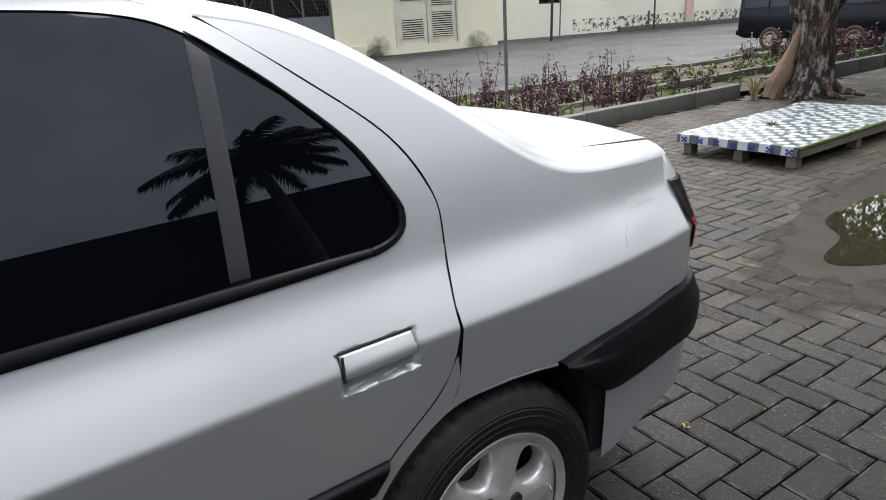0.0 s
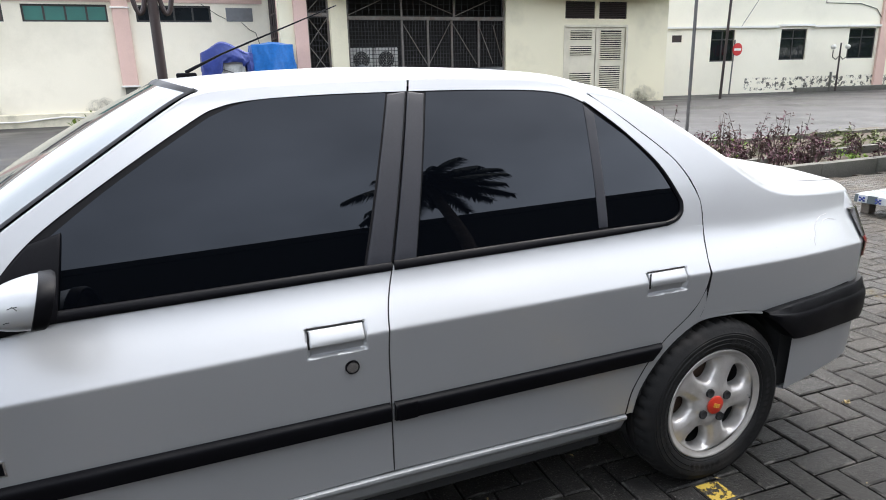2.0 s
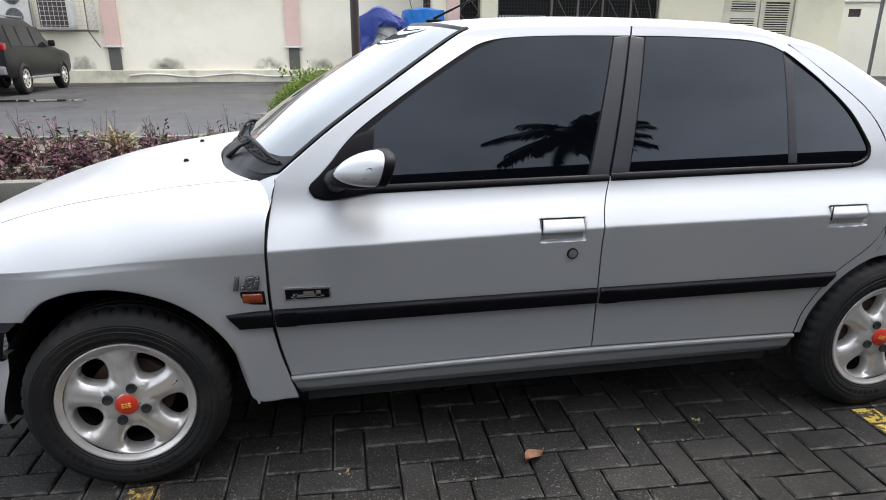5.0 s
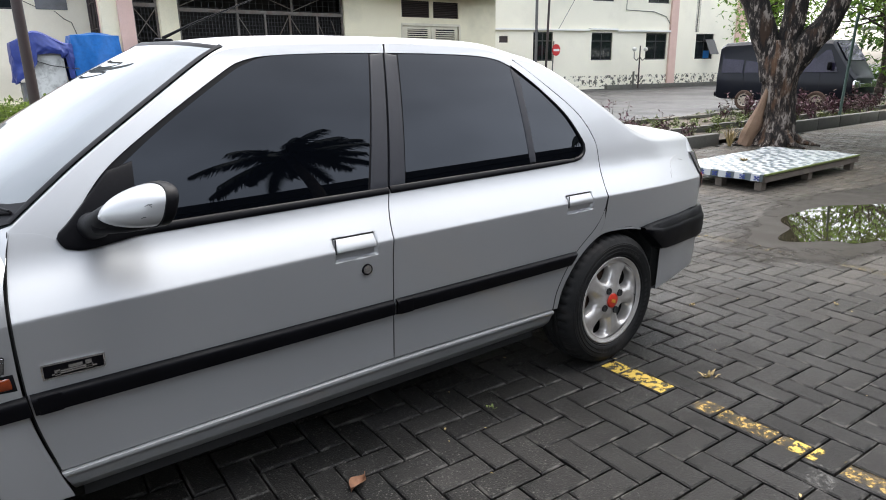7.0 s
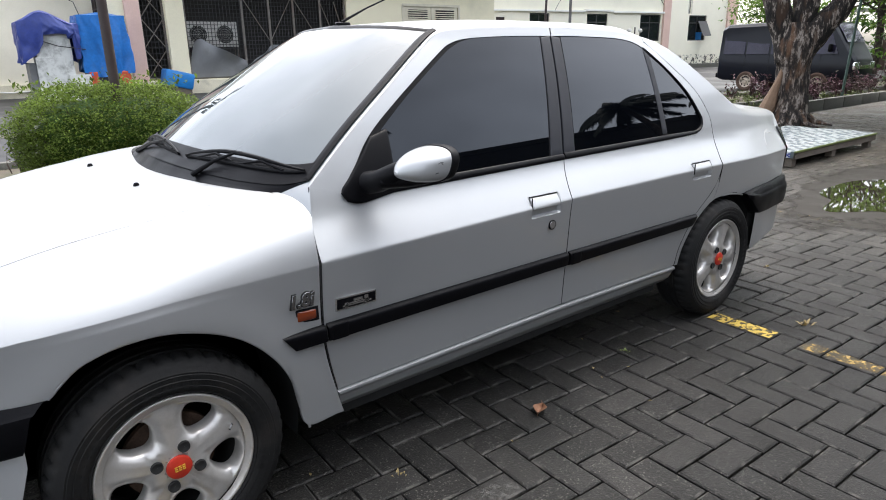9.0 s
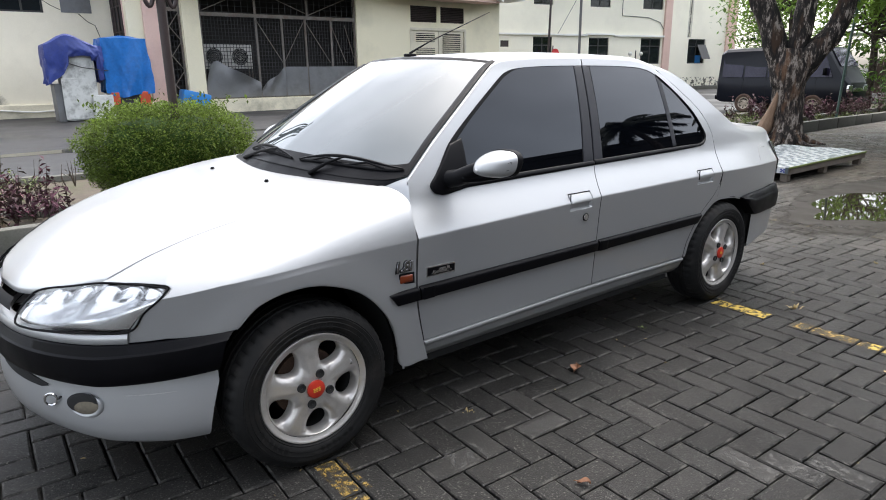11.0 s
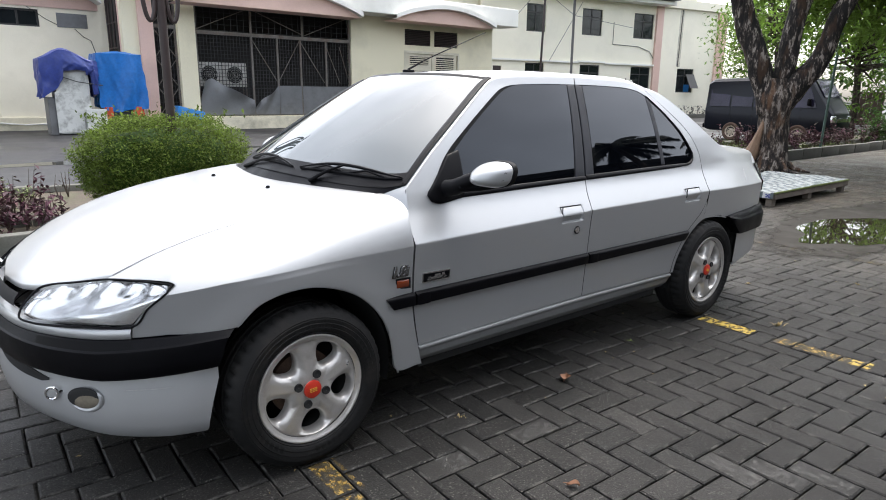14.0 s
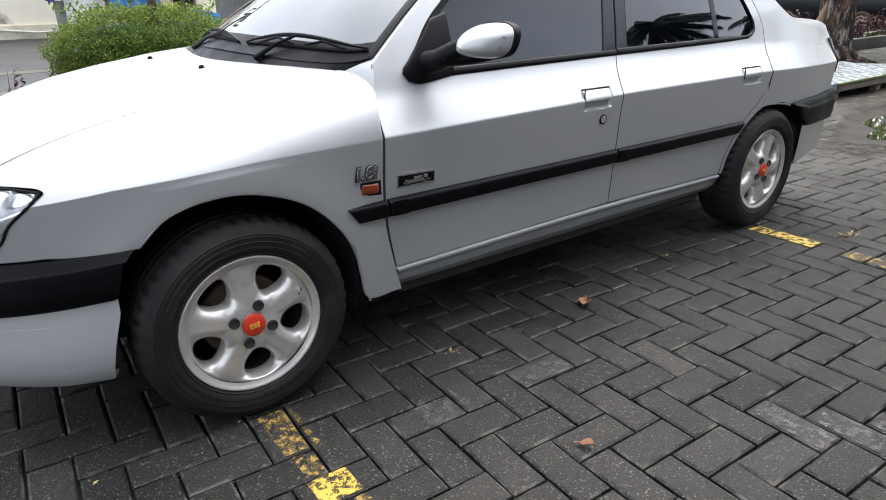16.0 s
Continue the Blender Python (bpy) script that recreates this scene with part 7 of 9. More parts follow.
for x0 in (-11.9, -10.75, -9.6):
    ac_unit(x0, 1.78, 0.95, 1.38, HY - 0.75, [(0.48, 1.0, 0.26), (0.48, 0.38, 0.26)])
u = ac_unit(-8.4, 1.78, 1.05, 1.0, HY - 0.75, [])
part("coil_grille", block(-8.38, -7.52, HY - 0.765, HY - 0.745, 1.84, 2.74), VENT, u, "dark coil grille", smooth=False)

# the gatehouse
gate = thing("gatehouse_building", (13, GY, 0), "faded cream service building with iron gates and arched canopy", "building")
m1 = at_wall((4.6, GY), 0)
S1 = lambda x: x - 4.6
wall_with_holes("wall", (4.6, GY), 0, 16.25, 4.4, 0.3, [(S1(6.92), S1(13.1), 0.45, 4.3), (S1(5.53), S1(6.30), 0.45, 4.3), (S1(15.75), S1(17.15), 3.35, 4.0), (S1(17.35), S1(18.7), 3.35, 4.0), (S1(15.8), S1(18.7), 0.30, 3.02)], OCHRE, gate, "faded yellow rendered wall", 0.0)
part("side_wall", block(20.55, 20.85, GY + 0.3, GY + 10, 0, 4.4), OCHRE, gate, "faded yellow side wall", smooth=False)
part("side_wall", block(4.6, 4.9, GY + 0.3, GY + 0.5, 0.0, 4.4), PINK, gate, "side jamb", smooth=False)
# inner surfaces coloured dark to imitate shade behind the gates
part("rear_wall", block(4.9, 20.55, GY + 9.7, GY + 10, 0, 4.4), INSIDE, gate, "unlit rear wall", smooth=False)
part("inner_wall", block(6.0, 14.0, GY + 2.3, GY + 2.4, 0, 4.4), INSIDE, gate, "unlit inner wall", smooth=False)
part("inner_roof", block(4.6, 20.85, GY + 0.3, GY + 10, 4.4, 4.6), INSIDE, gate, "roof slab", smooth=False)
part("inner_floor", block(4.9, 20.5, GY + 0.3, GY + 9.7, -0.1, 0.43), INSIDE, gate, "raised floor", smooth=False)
part("step", block(4.6, 14.2, GY - 0.25, GY - 0.003, -0.05, 0.44, 0.02), PLINTH, gate, "stained step under the gates", smooth=False)
part("pilaster", block(5.08, 5.53, GY - 0.12, GY + 0.1, 0.0, 4.4, 0.012), PINK, gate, "pink pillar", smooth=False)
part("pilaster", block(6.32, 6.90, GY - 0.05, GY + 0.1, 0.44, 4.4, 0.012), OCHRE, gate, "cream pillar", smooth=False)
for a, b, c, d in ((14.1, 15.7, 0.0, 0.9), (18.75, 20.8, 0.0, 0.8), (13.9, 15.2, 0.0, 0.6)):
    overlay("mould_stain", m1, S1(a), S1(b), c, d, MOULD, gate, "dark damp stain")
# canopy with two pink arched fields
bm = block(11.0, 21.55, GY - 1.0, GY + 0.2, 4.38, 5.15, 0.03)
part("canopy", bm, WHITE_PAINT, gate, "white projecting canopy", smooth=False)
part("canopy", block(4.4, 11.0, GY - 1.0, GY + 0.2, 4.75, 5.3, 0.03), WHITE_PAINT, gate, "white projecting canopy", smooth=False)
for a, b, z0, rise in ((14.45, 19.9, 4.22, 0.55), (6.0, 12.9, 4.14, 0.75)):
    bm, edge = bmesh.new(), bmesh.new()
    n = 28
    top = [(a + (b - a) * k / n, z0 + rise * math.sin(math.pi * k / n) ** 0.85) for k in range(n + 1)]
    fr = [bm.verts.new((x, GY - 1.06, z)) for x, z in top]
    lo = [bm.verts.new((x, GY - 1.06, z0 - 0.02)) for x, z in top]
    bk = [bm.verts.new((x, GY - 0.2, z0 - 0.02)) for x, z in top]
    for k in range(n):
        bm.faces.new((lo[k], lo[k + 1], fr[k + 1], fr[k])), bm.faces.new((bk[k], bk[k + 1], lo[k + 1], lo[k]))
    part("arch_field", bm, PINK, gate, "pink arched field", smooth=False)
    for k in range(n):
        (x0, za), (x1, zb) = top[k], top[k + 1]
        q = [(x0, za), (x1, zb), (x1, zb + 0.17), (x0, za + 0.17)]
        f1 = [edge.verts.new((x, GY - 1.30, z)) for x, z in q]
        b1 = [edge.verts.new((x, GY - 1.0, z)) for x, z in q]
        edge.faces.new(f1), edge.faces.new((f1[1], f1[0], b1[0], b1[1])), edge.faces.new((f1[3], f1[2], b1[2], b1[3]))
    part("arch_edge", edge, WHITE_PAINT, gate, "white arch edge", smooth=False)
# louvred vents and doors
for a, b in ((15.75, 17.15), (17.35, 18.7)):
    v = part("vent", block(a, b, GY + 0.05, GY + 0.12, 3.35, 4.0), INSIDE, gate, "dark louvred vent", smooth=False)
    for k in range(9):
        z = 3.38 + k * 0.07
        part("slat", block(a + 0.03, b - 0.03, -0.035, 0.035, -0.004, 0.004, 0, Matrix.Translation((0, GY + 0.03, z)) @ Matrix.Rotation(radians(35), 4, "X")), VENT, v, smooth=False)
for a, b, rows in ((15.82, 17.23, ((0.55, 1.25), (1.95, 2.3), (2.55, 2.9))), (17.27, 18.68, ((0.55, 1.5), (1.75, 2.9)))):
    d = part("louvre_door", block(a, b, GY + 0.04, GY + 0.09, 0.30, 3.02, 0.008), LOUVRE, gate, "cream louvred metal door", smooth=False)
    for z0, z1 in rows:
        part("louvre_back", block(a + 0.22, b - 0.18, GY + 0.030, GY + 0.038, z0, z1), GAP, d, "dark louvre gaps", smooth=False)
        for k in range(int((z1 - z0) / 0.085)):
            z = z0 + 0.045 + k * 0.085
            part("slat", block(a + 0.2, b - 0.16, -0.03, 0.03, -0.005, 0.005, 0, Matrix.Translation((0, GY + 0.012, z)) @ Matrix.Rotation(radians(38), 4, "X")), LOUVRE, d, smooth=False)
part("door_frame", block(15.72, 18.78, GY - 0.02, GY + 0.02, 3.02, 3.12), LOUVRE, gate, "cream door frame", smooth=False)
for x in (15.70, 18.70):
    part("door_frame", block(x, x + 0.10, GY - 0.02, GY + 0.02, 0.25, 3.02), LOUVRE, gate, "cream door frame", smooth=False)


# iron gates in the opening
def grille(name, a, b, z0, z1, y, nx, nz, label, heavy, cross=(), parent=None):
    root = parent or gate
    ob = part(name, block(a, b, y - 0.032, y + 0.028, z1 - 0.06, z1), IRON, root, label, smooth=False)
    part("bottom_rail", block(a, b, y - 0.032, y + 0.028, z0, z0 + 0.06), IRON, ob, smooth=False)
    for x in heavy:
        part("post", block(x - 0.035, x + 0.035, y - 0.03, y + 0.03, z0, z1), IRON, ob, smooth=False)
    bm = bmesh.new()
    for k in range(nx):
        x = a + (b - a) * (k + 0.5) / nx
        rod((x, y, z0), (x, y, z1), 0.011, None, 5, bm)
    for k in range(nz):
        z = z0 + (z1 - z0) * (k + 0.5) / nz
        rod((a, y + 0.012, z), (b, y + 0.012, z), 0.010, None, 5, bm)
    part("bar_mesh", bm, DARK_METAL, ob, "dark iron bars", smooth=False)
    if cross:
        bm = bmesh.new()
        for x0, za, x1, zb in cross:
            rod((x0, y - 0.02, za), (x1, y - 0.02, zb), 0.016, None, 5, bm)
        part("brace_work", bm, IRON, ob, "diagonal braces", smooth=False)
    return ob


gx = [6.96, 8.95, 9.95, 10.9, 12.0, 13.06]
g1 = grille("iron_gate", 6.92, 13.1, 0.47, 3.32, GY + 0.12, 52, 22, "grey iron gates with bars", gx, [(8.95, 3.2, 9.9, 1.7), (9.95, 1.7, 10.85, 3.2), (10.9, 3.2, 11.9, 1.7), (12.0, 3.1, 12.6, 1.7), (12.6, 3.1, 13.0, 1.8)])
grille("iron_grille", 6.92, 13.1, 3.32, 4.3, GY + 0.12, 26, 5, "iron grille over the gates", [6.96, 8.95, 11.0, 13.06], [(6.96, 3.4, 8.95, 4.25), (9.0, 4.2, 11.0, 3.45), (11.0, 3.4, 13.0, 4.2)])
grille("iron_grille", 5.53, 6.30, 0.47, 3.42, GY + 0.12, 7, 16, "narrow iron grille", [5.56, 6.27], [(5.56, 0.5 + k * 0.95, 6.27, 1.45 + k * 0.95) for k in range(3)] + [(6.27, 0.5 + k * 0.95, 5.56, 1.45 + k * 0.95) for k in range(3)])
grille("iron_grille", 5.53, 6.30, 3.42, 4.3, GY + 0.12, 7, 5, "narrow iron grille", [5.56, 6.27], [(5.56, 3.5, 6.27, 4.2)])
for a, b, bend, tops in ((6.98, 8.93, 0.35, (1.30, 1.70, 1.78, 1.50, 1.28, 1.02)), (8.98, 9.93, 0.30, (0.78, 0.84, 0.95, 1.12, 1.30, 1.55)), (9.97, 10.88, 0.0, ()), (10.93, 13.04, 0.0, ())):
    bm = bmesh.new()
    n = 14
    grid = []
    for j in range(8):
        row = []
        for i in range(n + 1):
            u, v = i / n, j / 7
            edge = np.interp(u, [0, 0.08, 0.22, 0.45, 0.7, 1], tops or [1.55] * 6)
            top = 1.55 + (edge - 1.55) * min(1, bend * 3)
            curl = min(1, bend * 3) * (0.10 * v * math.sin(9 * u - 3.5 * v) + 0.16 * v * v * abs(math.sin(4.2 * u + 1.5 * v)))
            row.append(bm.verts.new((a + (b - a) * u, GY + 0.07 - curl, 0.5 + (top - 0.5) * v)))
        grid.append(row)
    for j in range(7):
        for i in range(n):
            bm.faces.new((grid[j][i], grid[j][i + 1], grid[j + 1][i + 1], grid[j + 1][i]))
    part("gate_sheet", bm, SHEET, g1, "grey sheet metal, bent away" if bend else "grey sheet metal panel", smooth=True)
# units behind the gates
for x0 in (7.1, 8.05):
    ac_unit(x0, 0.95 + 0.55, 0.92, 0.85, GY + 0.75, [(0.46, 0.42, 0.30)])
stand = thing("unit_stand", (7.9, GY + 0.9, 0.43), "steel stand under outdoor units", "stand")
bm = bmesh.new()
for x in (7.1, 8.0, 8.95):
    for y in (GY + 0.78, GY + 1.08):
        rod((x, y, 0.43), (x, y, 1.5), 0.02, None, 6, bm)
part("legs", bm, IRON, stand, "steel legs", smooth=False)
# side bay between hall and gatehouse
side_root = thing("side_bay", (4.6, 22.5, 0), "recessed side bay with dark framed glazing", "wall")
part("side_glazing", block(4.62, 4.68, GY + 0.5, HY - 0.15, 0.42, 4.4), INSIDE, side_root, "dark glazing", smooth=False)
bm = bmesh.new()
for y in (GY + 0.55, GY + 1.0, GY + 1.5, HY - 0.2):
    rod((4.58, y, 0.42), (4.58, y, 4.4), 0.03, None, 6, bm)
for z in (1.6, 2.7, 3.5):
    rod((4.58, GY + 0.5, z), (4.58, HY - 0.2, z), 0.025, None, 6, bm)
part("side_frame", bm, VENT, side_root, "brown glazing bars", smooth=False)

# the two-storey wing
WO, WA = (29.0, 23.8), -10.0
wing = thing("wing_building", (34, 23, 0), "off-white two-storey building with dark framed windows", "building")
ca, sa = math.cos(radians(WA)), math.sin(radians(WA))
wo = (WO[0] - 6.0 * ca, WO[1] - 6.0 * sa)
mw = at_wall(wo, WA)
W = lambda s: s + 6.0
cols = [(-3.0, -1.68), (0.97, 2.5), (5.05, 6.72)]
holes = [(W(a), W(b), z0, z1) for a, b in cols for z0, z1 in ((1.60, 3.10), (4.78, 6.25))] + [(W(9.15), W(10.72), 1.60, 3.10), (W(-5.15), W(-4.6), 2.55, 2.88)]
wall_with_holes("wall", wo, WA, 19.6, 6.75, 0.25, holes, OFFWHITE, wing, "off-white rendered wall", 0.0)
for a, b, c, d in holes[:-1]:
    window(wing, mw, a, b, c, d, 2)
part("vent", block(*holes[-1][:2], 0.05, 0.12, *holes[-1][2:], 0, mw), VENT, wing, "small dark vent", smooth=False)
part("ledge", block(W(-6), W(-1.0), -0.12, -0.003, 3.18, 3.27, 0, mw), WHITE_PAINT, wing, "thin storey ledge", smooth=False)
for a, b in ((-1.0, 0.75), (0.75, 2.8), (2.8, 4.8), (4.8, 6.9)):
    part("ledge", block(W(a), W(b) - 0.02, -0.14, -0.003, 3.17 + 0.06 * (int(a * 10) % 2), 3.27 + 0.06 * (int(a * 10) % 2), 0, mw), WHITE_PAINT, wing, "thin storey ledge", smooth=False)
for a, b in ((6.85, 7.42), (12.55, 13.4)):
    part("pilaster", block(W(a), W(b), -0.13, -0.003, 0, 6.75, 0.01, mw), PINK, wing, "pink pilaster", smooth=False)
overlay("peeling", mw, W(-0.9), W(12.4), 0.12, 0.75, PEELED, wing, "peeling plaster along the foot")
overlay("rain_streak", mw, W(9.0), W(9.35), 3.2, 6.7, STREAK, wing, "grey run-off streak")
part("eaves", block(W(-8), W(7.6), -0.9, 0.3, 6.75, 6.95, 0, mw), WHITE_PAINT, wing, "white eaves", smooth=False)
part("parapet", block(W(7.6), W(13.6), -0.2, 0.3, 6.75, 7.25, 0, mw), OFFWHITE, wing, "off-white parapet", smooth=False)
part("upper_storey", block(W(6), W(13), 2.2, 6.0, 6.9, 9.2, 0, mw), OFFWHITE, wing, "set-back upper storey", smooth=False)
part("roof", block(W(-8), W(7.6), -1.2, 8, 7.0, 7.35, 0, mw), CONCRETE, wing, "grey roof edge", smooth=False)
part("end_wall", block(W(13.35), W(13.6), 0.0, 9.0, 0, 7.0, 0, mw), OFFWHITE, wing, "off-white end wall", smooth=False)
part("rear_wall", block(W(-6), W(13.6), 8.9, 9.1, 0, 7.0, 0, mw), OFFWHITE, wing, "off-white rear wall", smooth=False)
# added dark sheet paints in the shade behind the wing's windows
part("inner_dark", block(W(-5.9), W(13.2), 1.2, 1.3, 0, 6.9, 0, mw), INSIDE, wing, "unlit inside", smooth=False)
part("kerb_strip", block(W(1.5), W(14), -0.9, -0.65, -0.02, 0.22, 0.02, mw), KERB, wing, "mossy kerb at the wall foot", smooth=False)
bm = tube([(mw @ Vector((W(s), -0.03, z)))[:] for s, z in ((3.4, 5.6), (3.4, 4.35), (5.5, 4.3), (6.5, 4.05), (6.9, 3.6))], 0.018, 6)
part("wall_cable", bm, DARK_METAL, wing, "cable on the wall")
part("wall_cable", tube([(mw @ Vector((W(s), -0.03, z)))[:] for s, z in ((9.2, 6.7), (9.1, 3.2))], 0.02, 6), DARK_METAL, wing, "cable on the wall")
# open casement with something blue behind it
part("open_casement", block(W(9.95), W(10.7), -0.04, 0.0, 1.75, 2.75, 0, mw @ Matrix.Translation((W(10.7), 0, 2.75)) @ Matrix.Rotation(radians(-28), 4, "X") @ Matrix.Translation((-W(10.7), 0, -2.75))), FRAME, wing, "open casement", smooth=False)
part("blue_board", block(W(9.9), W(10.4), 0.02, 0.04, 1.65, 2.1, 0, mw), BLUE_PLASTIC, wing, "blue board in the window", smooth=False)
# low wall and link between gatehouse and wing
link = thing("link_wall", (22.0, 25, 0), "cream link wall between the buildings", "wall")
part("wall", block(20.85, 24.2, 25.2, 25.45, 0, 6.5), OFFWHITE, link, "off-white wall", smooth=False)

# the dark building behind the camera, seen in the car's windows only
back = thing("rear_building", (0, -12, 0), "plain grey building with a deep roof edge", "building")
# near-black wall colour makes the mirrored building a dark band
BT = Matrix.Translation((0, -11, 0)) @ Matrix.Rotation(radians(3), 4, "Z") @ Matrix.Translation((0, 11, 0))
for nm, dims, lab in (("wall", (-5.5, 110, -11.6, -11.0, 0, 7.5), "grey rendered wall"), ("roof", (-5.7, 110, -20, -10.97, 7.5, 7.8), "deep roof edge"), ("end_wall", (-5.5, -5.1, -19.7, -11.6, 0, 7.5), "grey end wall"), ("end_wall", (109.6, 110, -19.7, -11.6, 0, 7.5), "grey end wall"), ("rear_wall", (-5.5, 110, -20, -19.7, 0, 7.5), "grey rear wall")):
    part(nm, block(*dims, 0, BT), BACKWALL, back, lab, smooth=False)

# ---- plants ----
def leaf_cloud(centres, size, rg, aspect=0.45, droop=0.3, fold=0.25, up=0.5):
    """Verts and faces of small folded leaves at the places given."""
    v, f = [], []
    for c in centres:
        a, tilt = rg.uniform(0, 2 * math.pi), rg.uniform(-droop - 0.5, up)
        L = size * rg.uniform(0.65, 1.25)
        d = Vector((math.cos(a) * math.cos(tilt), math.sin(a) * math.cos(tilt), math.sin(tilt)))
        s = d.cross(Vector((rg.uniform(-0.4, 0.4), rg.uniform(-0.4, 0.4), 1))).normalized() * L * aspect * 0.5
        n = s.cross(d).normalized() * L * fold * 0.4
        o = len(v)
        c = Vector(c)
        v += [tuple(c), tuple(c + d * L * 0.5 + s + n), tuple(c + d * L), tuple(c + d * L * 0.5 - s + n)]
        f += [(o, o + 1, o + 2), (o, o + 2, o + 3)]
    return v, f


# clipped bush round the lamp post
rg = random.Random(11)
bush = thing("bush", (0.95, 4.75, 0.05), "clipped light green bush in the planting bed", "bush")
cs = []
while len(cs) < 40000:
    u, t = rg.uniform(-1, 1), rg.uniform(0, 2 * math.pi)
    q = (1 - u * u) ** 0.5
    d = Vector((q * math.cos(t), q * math.sin(t), u))
    r = rg.uniform(0.62, 1.0) ** 0.5
    k = (abs(d.x) ** 2.6 + abs(d.y) ** 2.6 + abs(d.z) ** 2.6) ** (-1 / 2.6)
    lump = 1.02 + 0.12 * noise.noise(d * 3.1) + 0.09 * noise.noise(d * 8) + 0.05 * noise.noise(d * 17)
    p = d * k * r * lump
    p = Vector((0.93 + p.x * 0.78, 4.85 + p.y * 0.62, 0.60 + p.z * 0.45))
    if p.z > 0.08:
        cs.append(p)
v, f = leaf_cloud(cs, 0.029, rg, 0.55, 0.2, 0.3, 1.1)
add_mesh("foliage", v, f, HEDGE_LEAF, bush, "small light green leaves", smooth=False)
bm = bmesh.new()
for k in range(40):
    a, b = Vector((0.93 + rg.uniform(-0.2, 0.2), 4.85 + rg.uniform(-0.15, 0.15), 0.05)), Vector((0.93 + rg.uniform(-0.68, 0.68), 4.85 + rg.uniform(-0.5, 0.5), rg.uniform(0.4, 0.98)))
    tube([a, (a + b) / 2 + Vector((0, 0, 0.06)), b], [0.010, 0.007, 0.003], 5, bm)
part("twigs", bm, TWIG, bush, "dark twigs")
# added solid core, coloured dark to imitate shade deep in the bush
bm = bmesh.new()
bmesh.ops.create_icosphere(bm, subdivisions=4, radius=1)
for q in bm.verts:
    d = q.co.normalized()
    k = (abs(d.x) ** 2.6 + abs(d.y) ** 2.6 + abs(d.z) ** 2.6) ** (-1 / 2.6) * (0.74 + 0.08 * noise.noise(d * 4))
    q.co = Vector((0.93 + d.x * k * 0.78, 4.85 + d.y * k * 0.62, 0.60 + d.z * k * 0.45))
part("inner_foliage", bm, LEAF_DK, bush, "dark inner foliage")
cs = [Vector((0.93 + rg.uniform(-0.7, 0.7), 4.85 + rg.uniform(-0.5, 0.5), 1.0 + abs(rg.gauss(0, 0.05)))) for _ in range(260)]
v, f = leaf_cloud(cs, 0.045, rg, 0.5, -0.2, 0.3, 1.4)
add_mesh("sprout_mass", v, f, HEDGE_LEAF, bush, "fresh shoots", smooth=False)


# bed plants
def plants(name, mat, n, xr, yr, hr, leaf, per, label, seed, stem_mat=TWIG, lean=0.25):
    rg = random.Random(seed)
    cs, bm = [], bmesh.new()
    for _ in range(n):
        x, y, h = rg.uniform(*xr), rg.uniform(*yr), rg.uniform(*hr)
        b = Vector((x, y, 0.04))
        for s in range(rg.randint(2, 4)):
            t = b + Vector((rg.uniform(-lean, lean), rg.uniform(-lean, lean), 1)).normalized() * h * rg.uniform(0.6, 1.0)
            mid = (b + t) / 2 + Vector((rg.uniform(-0.03, 0.03), rg.uniform(-0.03, 0.03), 0))
            tube([b, mid, t], [0.007, 0.005, 0.002], 4, bm, caps=False)
            for k in range(per):
                q = rg.uniform(0.35, 1.0)
                p = b.lerp(t, q)
                cs.append(p + Vector((rg.gauss(0, 0.02), rg.gauss(0, 0.02), rg.gauss(0, 0.01))))
    root = tagged(part(name + "_stems", bm, stem_mat, None), label, "plants", "", "stuff")
    v, f = leaf_cloud(cs, leaf, rg, 0.42, 0.5, 0.3, 0.7)
    lv = add_mesh(name + "_leaves", v, f, mat, root, smooth=False)
    return root


plants("purple_plants", PURPLE_LEAF, 300, (-9, -0.1), (4.35, 6.3), (0.18, 0.38), 0.085, 12, "low purple-leaved bedding plants", 21)
plants("purple_plants", PURPLE_LEAF, 60, (-6, 0.1), (4.4, 5.9), (0.35, 0.62), 0.08, 9, "taller purple-leaved plants", 22)
plants("dark_plants", PURPLE_LEAF, 150, (4.4, 10.2), (4.4, 6.4), (0.18, 0.50), 0.075, 10, "twiggy dark purple plants in the bed", 23)
plants("dark_plants", PURPLE_LEAF, 30, (4.4, 10.0), (4.6, 6.4), (0.5, 0.85), 0.08, 9, "tall twiggy purple plants in the bed", 24)
plants("green_plants", LEAF, 110, (0.3, 10.2), (4.35, 7.4), (0.08, 0.22), 0.07, 8, "low green weeds in the bed", 25)
plants("green_plants", GRASS, 160, (10.5, 19), (4.45, 7.3), (0.06, 0.20), 0.08, 8, "low yellow-green weeds in the bed", 26)
plants("red_plants", PURPLE_LEAF, 130, (14.5, 22), (4.6, 6.6), (0.3, 0.75), 0.10, 11, "reddish purple shrubs by the van", 27)
plants("green_plants", GRASS, 90, (-9, 0), (5.9, 7.6), (0.08, 0.22), 0.07, 8, "weeds along the rear kerb", 28)
plants("twigs_left", TWIG, 40, (-7, 2), (6.3, 7.6), (0.25, 0.6), 0.04, 3, "bare dry twigs in the bed", 29)


